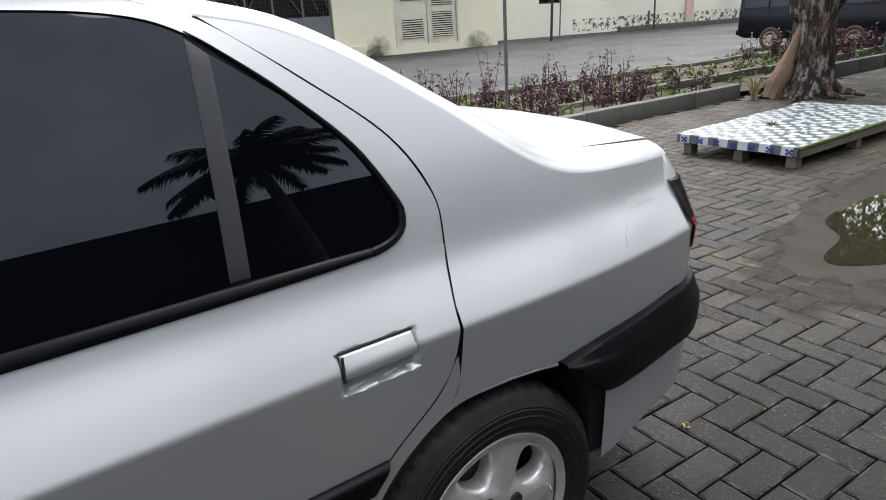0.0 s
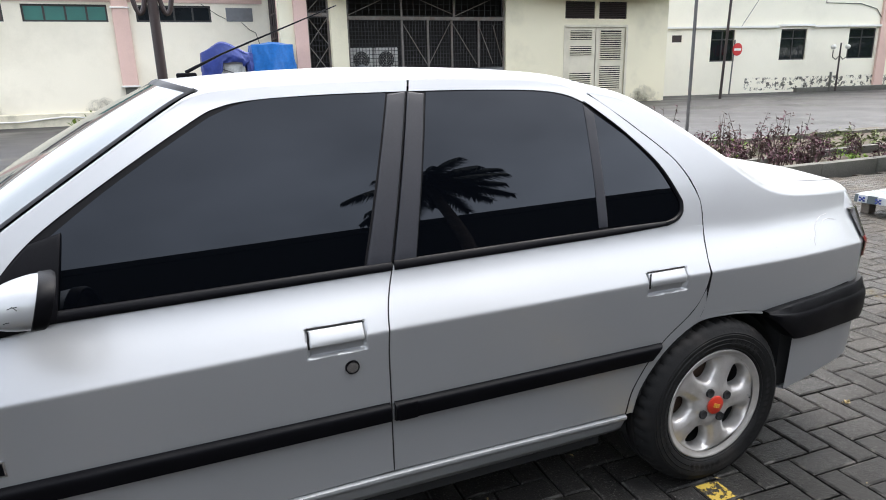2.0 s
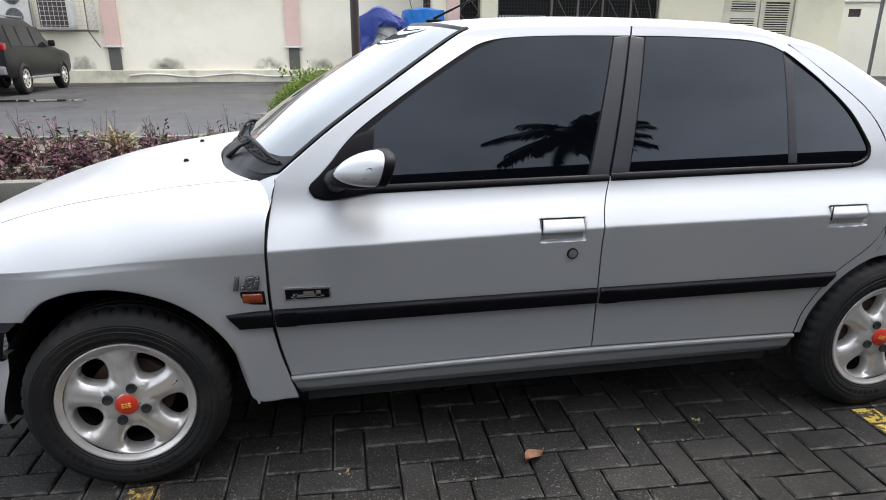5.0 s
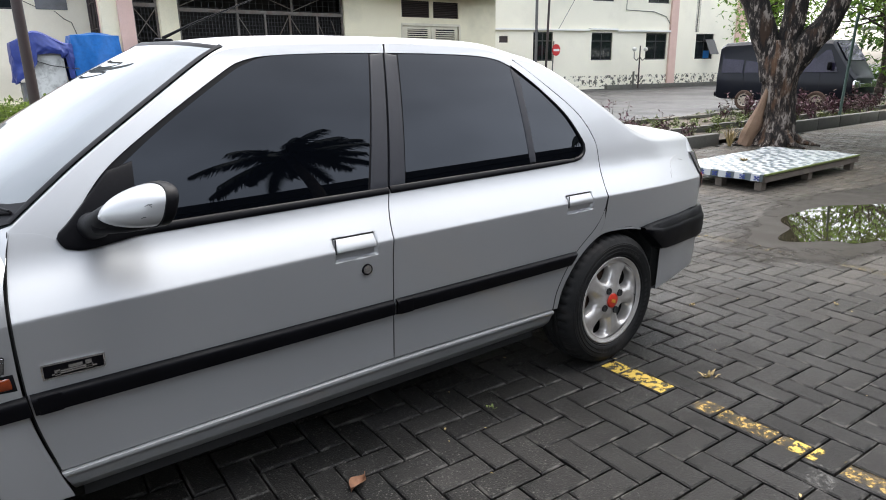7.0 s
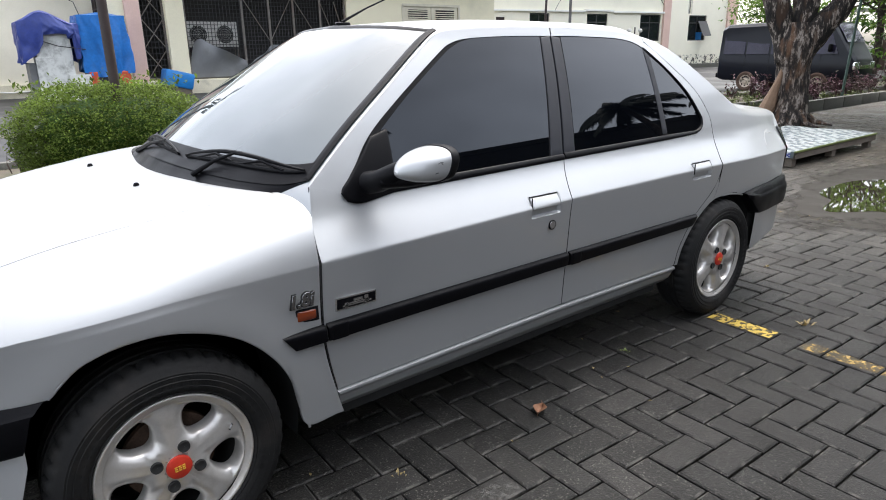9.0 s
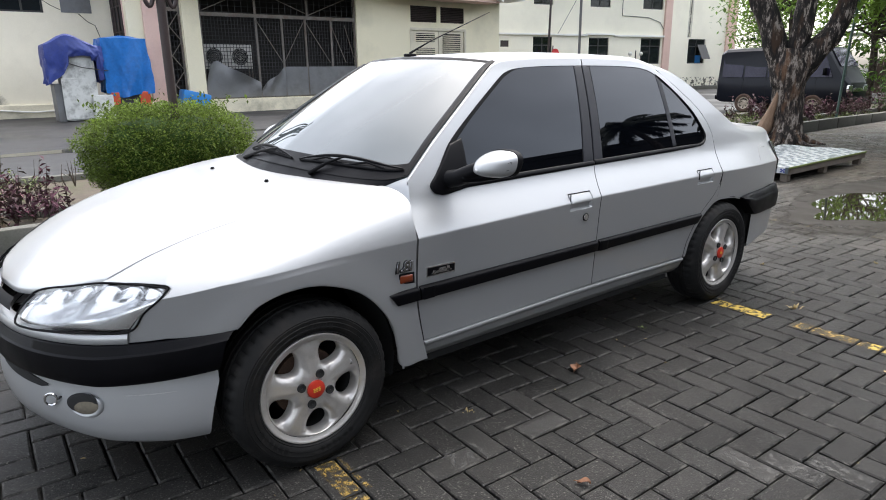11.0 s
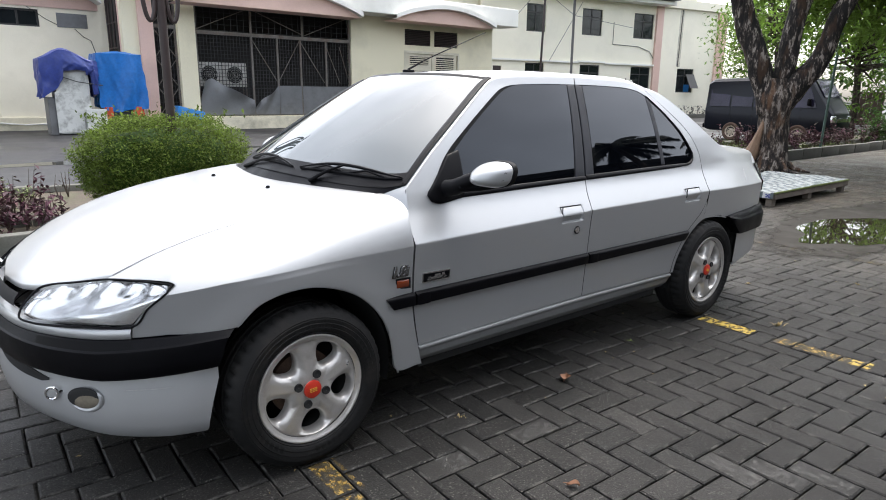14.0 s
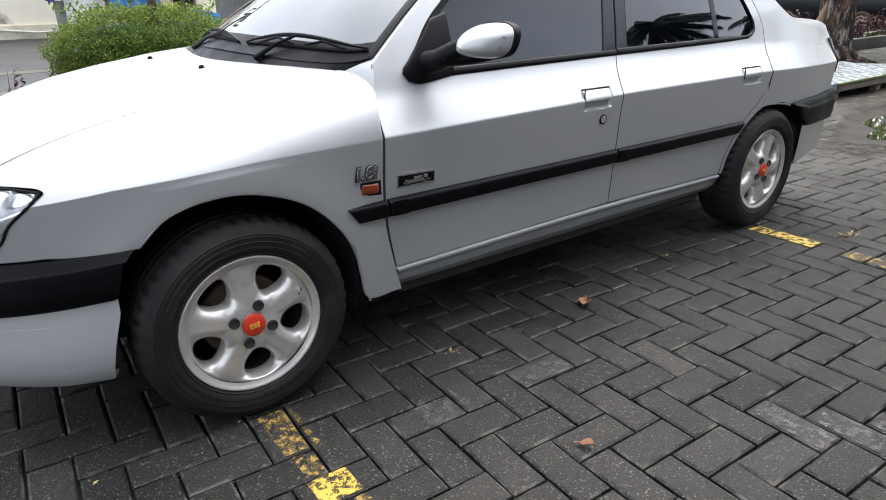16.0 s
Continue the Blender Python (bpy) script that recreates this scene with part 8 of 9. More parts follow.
def tuft(at, n, h, mat, label, seed, spread=0.5):
    rg = random.Random(seed)
    v, f = [], []
    for _ in range(n):
        a, ln = rg.uniform(0, 6.28), rg.uniform(0.1, spread)
        d, hh, w = Vector((math.cos(a), math.sin(a), 0)), h * rg.uniform(0.5, 1), 0.006
        s = Vector((-d.y, d.x, 0)) * w
        b = Vector(at) + d * rg.uniform(0, 0.03)
        m, t = b + d * ln * hh * 0.5 + Vector((0, 0, hh * 0.7)), b + d * ln * hh * 1.4 + Vector((0, 0, hh))
        o = len(v)
        v += [tuple(b - s), tuple(b + s), tuple(m + s * 0.8), tuple(m - s * 0.8), tuple(t)]
        f += [(o, o + 1, o + 2, o + 3), (o + 3, o + 2, o + 4)]
    return tagged(add_mesh("grass_tuft", v, f, mat, None, smooth=False), label, "grass", "", "stuff")


tuft((-1.55, 5.7, 0.05), 90, 0.5, DRY_LEAF, "dry yellow spiky tuft in the bed", 31, 0.8)
tuft((2.79, -0.33, 0.0), 14, 0.020, DRY_LEAF, "dry grass between the pavers", 32, 1.6)
tuft((10.35, 3.9, 0.0), 60, 0.35, DRY_LEAF, "dry spiky tuft at the tree foot", 33, 0.7)
for k, (x, y) in enumerate(((0.62, -0.02), (3.05, 0.6), (3.5, 0.2), (-0.3, -0.55), (4.1, -0.3), (1.9, 0.05))):
    tuft((x, y, -0.004), 6, 0.012, GRASS if k % 2 else DRY_LEAF, "small weeds in the paving joints", 40 + k, 1.5)

# fallen leaves
def fallen(x, y, size, turn, label):
    bm = bmesh.new()
    n = 9
    rows = []
    for i in range(n):
        t = i / (n - 1)
        w = math.sin(math.pi * min(1, t * 1.02)) ** 0.8 * 0.30 * size
        rows.append([bm.verts.new((size * (t - 0.5), s * w, 0.004 + abs(s) * 0.016 * size / 0.08 + 0.006 * math.sin(5 * t))) for s in (-1, -0.5, 0, 0.5, 1)])
    for a, b in zip(rows, rows[1:]):
        for k in range(4):
            bm.faces.new((a[k], a[k + 1], b[k + 1], b[k]))
    tube([(size * 0.48, 0, 0.006), (size * 0.72, 0.01, 0.012)], 0.0016, 5, bm)
    bmesh.ops.remove_doubles(bm, verts=bm.verts, dist=1e-6)
    bm.transform(pose(x, y, 0.001, 0, 0, turn))
    return tagged(part("fallen_leaf", bm, BROWN_LEAF, None), label, "leaf")


fallen(1.24, -0.055, 0.085, 30, "curled brown leaf fallen on the pavers")
fallen(0.62, -0.62, 0.045, 120, "small brown leaf fallen on the pavers")
fallen(2.3, -1.25, 0.04, 70, "small brown leaf fallen on the pavers")
rgd = random.Random(77)
bm = bmesh.new()
for k in range(120):
    x, y, s = rgd.uniform(-0.8, 5.5), rgd.uniform(-2.2, 2.5), rgd.uniform(0.003, 0.009)
    a = rgd.uniform(0, 6.28)
    vs = [bm.verts.new((x + s * r * math.cos(a + t), y + s * r * math.sin(a + t), 0.003 + 0.003 * (j % 2))) for j, (t, r) in enumerate(((0, 1.4), (1.6, 0.6), (3.1, 1.2), (4.7, 0.7)))]
    bm.faces.new(vs)
tagged(part("litter", bm, DRY_LEAF, None, smooth=False), "crumbs of dry leaf on the paving", "litter", "", "stuff")


# ---- trees ----
def limb(pts, rs, bm, seg=12, rough=0.06, seed=0):
    p, r = resample(pts, 26), np.interp(np.linspace(0, 1, 27), np.linspace(0, 1, len(rs)), rs)
    rings, x = [], None
    for i in range(27):
        t = Vector(p[min(i + 1, 26)] - p[max(i - 1, 0)]).normalized()
        x = t.orthogonal().normalized() if x is None else (x - t * x.dot(t)).normalized()
        y = t.cross(x)
        ring = []
        for k in range(seg):
            a = 2 * math.pi * k / seg
            d = x * math.cos(a) + y * math.sin(a)
            q = Vector(p[i]) + d * r[i]
            q += d * r[i] * rough * 4 * noise.noise((q.x * 3 + seed, q.y * 3, q.z * 1.6)) + d * r[i] * rough * 2 * noise.noise((q.x * 9, q.y * 9, q.z * 4 + seed))
            ring.append(bm.verts.new(q))
        rings.append(ring)
    for a, b in zip(rings, rings[1:]):
        for k in range(seg):
            bm.faces.new((a[k], a[(k + 1) % seg], b[(k + 1) % seg], b[k]))
    bm.faces.new(rings[-1])


tree = thing("tree", (10.85, 3.75, 0), "forked tree with peeling grey bark beside the kerb", "tree")
bm = bmesh.new()
limb([(11.0, 3.53, -0.1), (11.02, 3.53, 0.25), (11.03, 3.53, 0.6), (11.03, 3.53, 0.95), (11.02, 3.56, 1.3), (11.02, 3.56, 1.62)], [0.44, 0.285, 0.24, 0.24, 0.30, 0.22], bm, 28, 0.06, 1)
part("trunk", bm, TREE_BARK, tree, "flared trunk with peeling bark")
for k, (way, girth) in enumerate((
        ([(10.99, 3.60, 1.05), (10.91, 3.78, 1.65), (10.83, 3.96, 2.11), (10.71, 4.23, 2.90), (10.3, 4.5, 4.6)], [0.21, 0.19, 0.175, 0.17, 0.08]),
        ([(11.03, 3.55, 1.15), (11.05, 3.49, 1.70), (11.065, 3.45, 2.1), (11.08, 3.42, 2.48), (11.2, 3.40, 3.1), (11.7, 3.2, 4.8)], [0.20, 0.17, 0.155, 0.175, 0.18, 0.08]),
        ([(11.04, 3.50, 1.10), (11.13, 3.28, 1.50), (11.24, 3.06, 1.78), (11.30, 2.95, 2.09), (11.38, 2.77, 2.82), (12.0, 2.4, 3.6), (12.9, 2.1, 4.4)], [0.21, 0.175, 0.15, 0.14, 0.135, 0.12, 0.08]))):
    bm = bmesh.new()
    limb(way, girth, bm, 18, 0.08, 2 + k)
    part("bough", bm, BOUGH_BARK, tree, "dark forked bough with pale flakes")
for a in (2.6, 3.4, 4.3, 5.0, 5.7, 1.2, 0.2):
    d = Vector((math.cos(a), math.sin(a), 0))
    b = Vector((11.0, 3.53, 0))
    part("root", tube([b + d * 0.22 + Vector((0, 0, 0.22)), b + d * 0.42 + Vector((0, 0, 0.06)), b + d * 0.68 + Vector((0, 0, 0.015))], [0.07, 0.045, 0.015], 7), TREE_BARK, tree)
bm = bmesh.new()
limb([(10.60, 3.80, -0.02), (10.70, 3.74, 0.30), (10.78, 3.67, 0.65), (10.86, 3.60, 1.0)], [0.10, 0.08, 0.055, 0.02], bm, 10, 0.2, 9)
part("bare_wood", bm, BARE, tree, "strip of bare orange wood")
rg = random.Random(5)
bm, cs = bmesh.new(), []
for base, n in (((10.3, 4.5, 4.6), 34), ((11.7, 3.2, 4.8), 34), ((12.9, 2.1, 4.4), 34), ((11.6, 4.2, 3.6), 14), ((12.4, 3.4, 3.5), 16), ((12.6, 6.0, 4.0), 34), ((14.0, 4.6, 3.8), 40), ((14.4, 2.4, 3.7), 40), ((13.2, 7.2, 4.0), 26), ((15.2, 3.6, 3.3), 36), ((13.4, 3.4, 3.6), 40), ((13.0, 1.6, 3.7), 34), ((16.0, 2.6, 3.2), 34)):
    for _ in range(n):
        d = Vector((rg.gauss(0, 1), rg.gauss(0, 1), rg.gauss(0.25, 0.7))).normalized()
        ln = rg.uniform(0.5, 2.2)
        e = Vector(base) + d * ln
        if (e.y - 3.6) * 0.87 - (e.x - 11.0) * 0.5 > 0.3 or e.z < 2.35:
            continue
        tube([Vector(base), Vector(base) + d * ln * 0.5 + Vector((0, 0, 0.12)), e], [0.028, 0.016, 0.006], 5, bm, caps=False)
        for _ in range(64):
            cs.append(e + Vector((rg.gauss(0, 0.27), rg.gauss(0, 0.27), rg.gauss(0, 0.2))))
for a, b in (((10.3, 4.5, 4.6), (12.6, 6.0, 4.0)), ((11.7, 3.2, 4.8), (14.0, 4.6, 3.8)), ((12.9, 2.1, 4.4), (14.4, 2.4, 3.7)), ((12.9, 2.1, 4.4), (15.2, 3.6, 3.3))):
    a, b = Vector(a), Vector(b)
    tube([a, (a + b) / 2 + Vector((0, 0, 0.35)), b], [0.06, 0.045, 0.028], 7, bm)
part("twig_mass", bm, BARK, tree, "thin branches")
v, f = leaf_cloud(cs, 0.21, rg, 0.40, 0.6, 0.2, 0.4)
add_mesh("crown", v, f, LEAF, tree, "loose crown of long green leaves", smooth=False)


def far_tree(name, x, y, h, spread, seed, label, mat=LEAF_DK, leaf=0.22, n=70, trunk_r=0.16, low=0.35):
    rg = random.Random(seed)
    root = thing(name, (x, y, 0), label, "tree")
    bm = bmesh.new()
    limb([(x, y, -0.1), (x + 0.1, y, h * 0.25), (x - 0.1, y + 0.1, h * 0.5), (x, y, h * 0.75)], [trunk_r, trunk_r * 0.8, trunk_r * 0.6, trunk_r * 0.3], bm, 12, 0.06, seed)
    part("trunk", bm, BARK, root, "dark trunk")
    bm, cs = bmesh.new(), []
    for _ in range(n):
        z0 = h * rg.uniform(low, 0.72)
        d = Vector((rg.gauss(0, 1), rg.gauss(0, 1), rg.gauss(0.2, 0.45))).normalized()
        ln = spread * rg.uniform(0.35, 1.0)
        a = Vector((x, y, z0))
        e = a + d * ln + Vector((0, 0, 0.2 * ln))
        tube([a, a + d * ln * 0.5 + Vector((0, 0, 0.2)), e], [0.05, 0.03, 0.01], 5, bm, caps=False)
        for _ in range(46):
            cs.append(e + Vector((rg.gauss(0, 0.42), rg.gauss(0, 0.42), rg.gauss(0, 0.32))))
    part("twig_mass", bm, BARK, root, "branches")
    v, f = leaf_cloud(cs, leaf, rg, 0.45, 0.6, 0.2, 0.4)
    add_mesh("crown", v, f, mat, root, "uneven leafy crown", smooth=False)
    return root


far_tree("tree", 31.0, 13.9, 7.5, 1.7, 59, "leafy green tree beside the building", LEAF, 0.22, 80, low=0.28)
far_tree("tree", 22.9, 8.9, 6.0, 2.3, 51, "leafy green tree behind the van", LEAF, 0.20, 60, low=0.5)
far_tree("tree", 25.5, 3.0, 7.5, 3.4, 52, "broad green tree along the street", LEAF, 0.24, 80, low=0.42)
far_tree("tree", 34.0, 6.5, 8.0, 4.0, 53, "dark green tree along the street", LEAF_DK, 0.28, 80)
far_tree("tree", 40.0, -3.0, 8.5, 4.5, 54, "dark green tree along the street", LEAF_DK, 0.30, 80)
far_tree("tree", 16.5, -0.6, 7.0, 3.3, 55, "green tree beyond the puddle", LEAF_DK, 0.24, 80, low=0.50)
far_tree("tree", 29.0, 8.5, 6.5, 3.2, 57, "green tree behind the van", LEAF, 0.26, 80, low=0.35)
far_tree("tree", 47.0, 10.0, 8.5, 4.8, 58, "far dark green tree", LEAF_DK, 0.34, 80, low=0.3)
far_tree("tree", 55.0, 14.0, 9.0, 5.0, 56, "far dark green tree", LEAF_DK, 0.34, 80)
rg = random.Random(83)
cs = []
for _ in range(520):
    c = Vector((rg.uniform(27, 52), rg.uniform(-16, 13), rg.uniform(0.2, 6.5) * rg.uniform(0.35, 1.0)))
    n, sp = rg.randint(20, 60), rg.uniform(0.35, 0.85)
    cs += [c + Vector((rg.gauss(0, sp), rg.gauss(0, sp), abs(rg.gauss(0, sp * 0.8)))) for _ in range(n)]
v, f = leaf_cloud(cs, 0.34, rg, 0.5, 0.5, 0.25, 0.5)
tagged(add_mesh("far_greenery", v, f, LEAF_DK, None, smooth=False), "dense dark green trees and shrubs along the street", "greenery", "", "stuff")
# hedge beyond the van
rg = random.Random(61)
cs = [Vector((rg.uniform(20.3, 22.0), rg.uniform(-4.0, 5.3), abs(rg.gauss(0.45, 0.28)))) for _ in range(16000)]
v, f = leaf_cloud(cs, 0.10, rg, 0.5, 0.4, 0.3, 0.8)
tagged(add_mesh("hedge", v, f, LEAF_DK, None, smooth=False), "dark green hedge along the street", "hedge", "", "stuff")
stall = thing("street_stall", (44, 2, 0), "far street stall with a white awning", "stall")
part("awning", block(0, 3.2, 1.0, 11.2, 0, 0.07, 0.02, Matrix.Translation((40, 0, 2.0)) @ Matrix.Rotation(radians(-12), 4, "Y")), WHITE_PAINT, stall, "white sloping awning", smooth=False)
for y in (1.2, 6.0, 11.0):
    part("post", rod((40.2, y, 0), (40.2, y, 2.0), 0.05), GREY_POLE, stall, "steel post")
    part("post", rod((43.0, y, 0), (43.0, y, 2.6), 0.05), GREY_POLE, stall, "steel post")
tent = thing("street_tent", (55, 17, 0), "far white pitched tent over the street", "tent")
for sg in (-1, 1):
    part("roof", block(0, 3.4, -3.5, 3.5, 0, 0.06, 0, Matrix.Translation((56, 17.5, 5.3)) @ Matrix.Rotation(radians(90 - 90 * sg), 4, "Z") @ Matrix.Rotation(radians(30), 4, "Y")), WHITE_PAINT, tent, "white tent slope", smooth=False)
    for y in (14.2, 20.8):
        part("post", rod((56 + sg * 2.8, y, 0), (56 + sg * 2.8, y, 3.7), 0.07), GREY_POLE, tent, "steel post")
fence = thing("board_fence", (35, 10, 0), "low brown board fence along the street", "fence")
for k in range(5):
    part("board", block(35.0, 35.04, 9.3 + k * 0.26, 9.54 + k * 0.26, 0.05, 1.62), BROWN_PANE, fence, smooth=False)
part("rail", block(35.04, 35.1, 9.3, 10.6, 0.5, 0.6), BROWN_PANE, fence, smooth=False)
far_house = thing("street_house", (62, 4, 0), "far grey street building with openings", "building")
part("wall", block(58, 70, -14, 12, 0, 5.5), CONCRETE, far_house, "grey wall", smooth=False)
for k in range(6):
    part("window", block(57.96, 58.0, -12 + k * 4, -9.8 + k * 4, 1.0, 3.0), WINDOW, far_house, "dark opening", smooth=False)
part("roof", block(57, 71, -15, 13, 5.5, 6.1), BROWN_PANE, far_house, "brown roof edge", smooth=False)


# palms behind the camera, mirrored in the windows
def palm(x, y, h, seed, turn=0.0):
    rg = random.Random(seed)
    root = thing("palm", (x, y, 0), "tall coconut palm with drooping fronds", "palm", "palms")
    part("trunk", tube([(x, y, -0.1), (x + 0.15, y, h * 0.5), (x, y, h)], [0.22, 0.16, 0.12], 12), BARK, root, "ringed palm trunk")
    for k in range(19):
        a = turn + 2 * math.pi * k / 19 + rg.uniform(-0.15, 0.15)
        lift = rg.uniform(-0.5, 0.62)
        L = rg.uniform(1.7, 2.3)
        d = Vector((math.cos(a), math.sin(a), 0))
        mid = [Vector((x, y, h)) + d * L * t * math.cos(lift * 0.6) + Vector((0, 0, L * (lift * t - (0.45 + 0.3 * lift) * t * t))) for t in [q / 11 for q in range(12)]]
        bm = tube(mid, [0.04 * (1 - 0.8 * q / 11) + 0.008 for q in range(12)], 5)
        s = Vector((-d.y, d.x, 0))
        for t in [0.10 + 0.89 * q / 51 for q in range(52)]:
            i = min(10, int(t * 11))
            p = mid[i].lerp(mid[i + 1], t * 11 - i)
            ax = (mid[i + 1] - mid[i]).normalized()
            ll = 0.62 * math.sin(math.pi * min(1, 0.22 + t * 0.72)) ** 0.6 * rg.uniform(0.8, 1.1)
            for sg in (-1, 1):
                e = p + s * sg * ll * 0.5 + ax * ll * 0.55 + Vector((0, 0, -ll * rg.uniform(0.4, 0.8)))
                w = ax * 0.060
                bm.faces.new([bm.verts.new(q) for q in (p - w, p + w, e)])
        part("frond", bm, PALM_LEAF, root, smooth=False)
    return root


palm(5.95, -8.9, 8.6, 71, 0.2)
palm(17.6, -8.9, 8.7, 72, 0.7)
palm(24.5, -8.6, 8.6, 73, 0.1)

# ---- posts and lamps ----
post = thing("lamp_post", (0.97, 4.70, 0.05), "dark brown iron lamp post with scroll rings", "lamp post")
part("shaft", rod((0.97, 4.70, 0.03), (0.97, 4.70, 2.9), 0.042, 0.040, 16), POST, post, "dark brown shaft")
for sx in (-1, 1):
    for r in (0.16,):
        part("scroll", tube([(0.97 + sx * (0.045 + r * 0.36) + r * 0.36 * math.cos(a), 4.70, 2.22 + r * 1.9 * math.sin(a)) for a in np.linspace(0, 2 * math.pi, 28)], 0.020, 8, caps=False), POST, post, "iron scroll ring")
pole = thing("pole", (6.43, 4.45, 0), "thin grey steel pole in the bed", "pole")
part("shaft", rod((6.43, 4.40, 0.02), (6.43, 4.40, 5.0), 0.019, 0.017, 10), GREY_POLE, pole, "thin grey shaft")
gp = thing("pole", (16.4, 4.75, 0), "green painted pole by the hedge", "pole")
part("shaft", tube([(16.4, 4.75, 0.0), (16.5, 4.72, 2.0), (16.75, 4.6, 5.0)], 0.03, 10), GREEN_POLE, gp, "green shaft")


def wall_pos(s, d):
    p = mw @ Vector((W(s), d, 0))
    return p.x, p.y


sx, sy = wall_pos(3.6, -1.1)
lamp = thing("street_lamp", (sx, sy, 0), "small dark twin-globe lamp by the wall", "street lamp")
part("shaft", rod((sx, sy, 0), (sx, sy, 2.35), 0.05, 0.035, 10), POST, lamp, "dark shaft")
for sg in (-1, 1):
    ex, ey = sx + sg * 0.42 * ca, sy + sg * 0.42 * sa
    part("arm", tube([(sx, sy, 1.75), ((sx + ex) / 2, (sy + ey) / 2, 1.55), (ex, ey, 1.68), (ex, ey, 2.0)], 0.025, 8), POST, lamp, "curved arm")
    bm = bmesh.new()
    bmesh.ops.create_uvsphere(bm, u_segments=18, v_segments=12, radius=0.12)
    bm.transform(Matrix.Translation((ex, ey, 2.16)))
    part("globe", bm, GLOBE, lamp, "milky globe")
bx, by2 = wall_pos(3.4, -0.9)
boll = thing("bollard", (bx, by2, 0), "short mossy post by the wall", "post")
part("shaft", rod((bx, by2, 0), (bx, by2, 0.95), 0.06), KERB, boll)
px, py = wall_pos(-1.95, -0.6)
sign = thing("road_sign", (px, py, 0), "red no-entry sign on a thin pole", "sign")
part("shaft", rod((px - 0.25, py, 0), (px - 0.15, py, 2.6), 0.035), GREY_POLE, sign, "thin pole")
part("plate", rod((px, py - 0.06, 2.15), (px, py - 0.03, 2.15), 0.30, None, 28), SIGN_RED, sign, "round red plate")
part("bar", block(px - 0.22, px + 0.22, py - 0.072, py - 0.061, 2.09, 2.20), WHITE_PAINT, sign, "white bar", smooth=False)
tp = thing("utility_pole", (23.2, 20.6, 0), "thin dark utility pole by the yard", "pole")
part("shaft", rod((23.2, 20.6, 0), (23.5, 20.6, 8), 0.06, 0.05), POST, tp, "dark shaft")
tagged(part("overhead_wires", tube([(23.45, 20.6, 6.6), (21.5, 20.6, 4.9)], 0.012, 5, tube([(23.4, 20.6, 6.2), (28, 22.6, 5.6), (33, 22.0, 5.2)], 0.012, 5)), DARK_METAL, None), "slack black wires between pole and walls", "wire")
tagged(part("overhead_wires", tube([(26.8, 23.2, 3.2), (28.9, 22.8, 6.4)], 0.012, 5), DARK_METAL, None), "slanting black wire on the wall", "wire")
rail = thing("hand_rail", (40.5, 20.2, 0), "low iron rail at the wall end", "rail")
rx, ry = wall_pos(12.2, -0.9)
for k in range(4):
    part("upright", rod((rx + k * 0.5, ry - k * 0.1, 0), (rx + k * 0.5, ry - k * 0.1, 1.2), 0.03), DARK_METAL, rail)
part("top_bar", rod((rx, ry, 1.2), (rx + 1.5, ry - 0.3, 1.2), 0.03), DARK_METAL, rail)

# ---- tarpaulin-covered stall cabinets ----
def draped(x0, x1, y0, y1, ztop, zlow, mat, name, label, parent, seed, wave=0.07, peak=0.0, peak_at=0.35, hem=None):
    """A sheet laid over a box, its skirts hanging in folds."""
    bm = bmesh.new()
    path = []
    n = 40
    for k in range(n):
        path.append((x0 + (x1 - x0) * k / n, y0))
    for k in range(n):
        path.append((x1, y0 + (y1 - y0) * k / n))
    for k in range(n):
        path.append((x1 - (x1 - x0) * k / n, y1))
    for k in range(n):
        path.append((x0, y1 - (y1 - y0) * k / n))
    cx, cy = (x0 + x1) / 2, (y0 + y1) / 2
    rings = []
    for lv in range(19):
        t = lv / 18
        ring = []
        for i, (x, y) in enumerate(path):
            low = zlow + 0.16 * noise.noise((x * 1.7 + seed, y * 1.7, 0.3))
            q = (x - x0) / (x1 - x0)
            if hem:
                low += hem(q)
            z = ztop + (low - ztop) * t + peak * (math.exp(-((q - peak_at) / 0.3) ** 2) - 0.25) * (1 - t) ** 2
            out = 1 + 0.02 + wave * (0.12 + t) * noise.noise((i * 0.11 + seed, t * 0.9, 0)) - 0.13 * (0.2 + t) * abs(noise.noise((i * 0.13 + t * 2.2, t * 1.1, seed))) - 0.07 * abs(noise.noise((i * 0.16 - t * 3.0, t * 2.0 + 4, seed))) + 0.03 * math.sin(3 * t)
            ring.append(bm.verts.new((cx + (x - cx) * out, cy + (y - cy) * out, z + 0.03 * noise.noise((x * 3, y * 3, seed)))))
        rings.append(ring)
    m = len(path)
    for a, b in zip(rings, rings[1:]):
        for k in range(m):
            bm.faces.new((a[k], a[(k + 1) % m], b[(k + 1) % m], b[k]))
    inner = rings[0]
    for s in (0.75, 0.4, 0.08):
        nr = [bm.verts.new((cx + (v.co.x - cx) * s / 1.0 if False else cx + (path[i][0] - cx) * s, cy + (path[i][1] - cy) * s, ztop + 0.10 * (1 - s) + peak * (math.exp(-(((path[i][0] - cx) * s / (x1 - x0) + 0.5 - peak_at) / 0.3) ** 2) - 0.25) + 0.05 * noise.noise((path[i][0] * 2 * s, path[i][1] * 2 * s, seed)))) for i, v in enumerate(rings[0])]
        for k in range(m):
            bm.faces.new((nr[k], nr[(k + 1) % m], inner[(k + 1) % m], inner[k]))
        inner = nr
    bm.faces.new(inner)
    return part(name, bm, mat, parent, label, sharp=70)


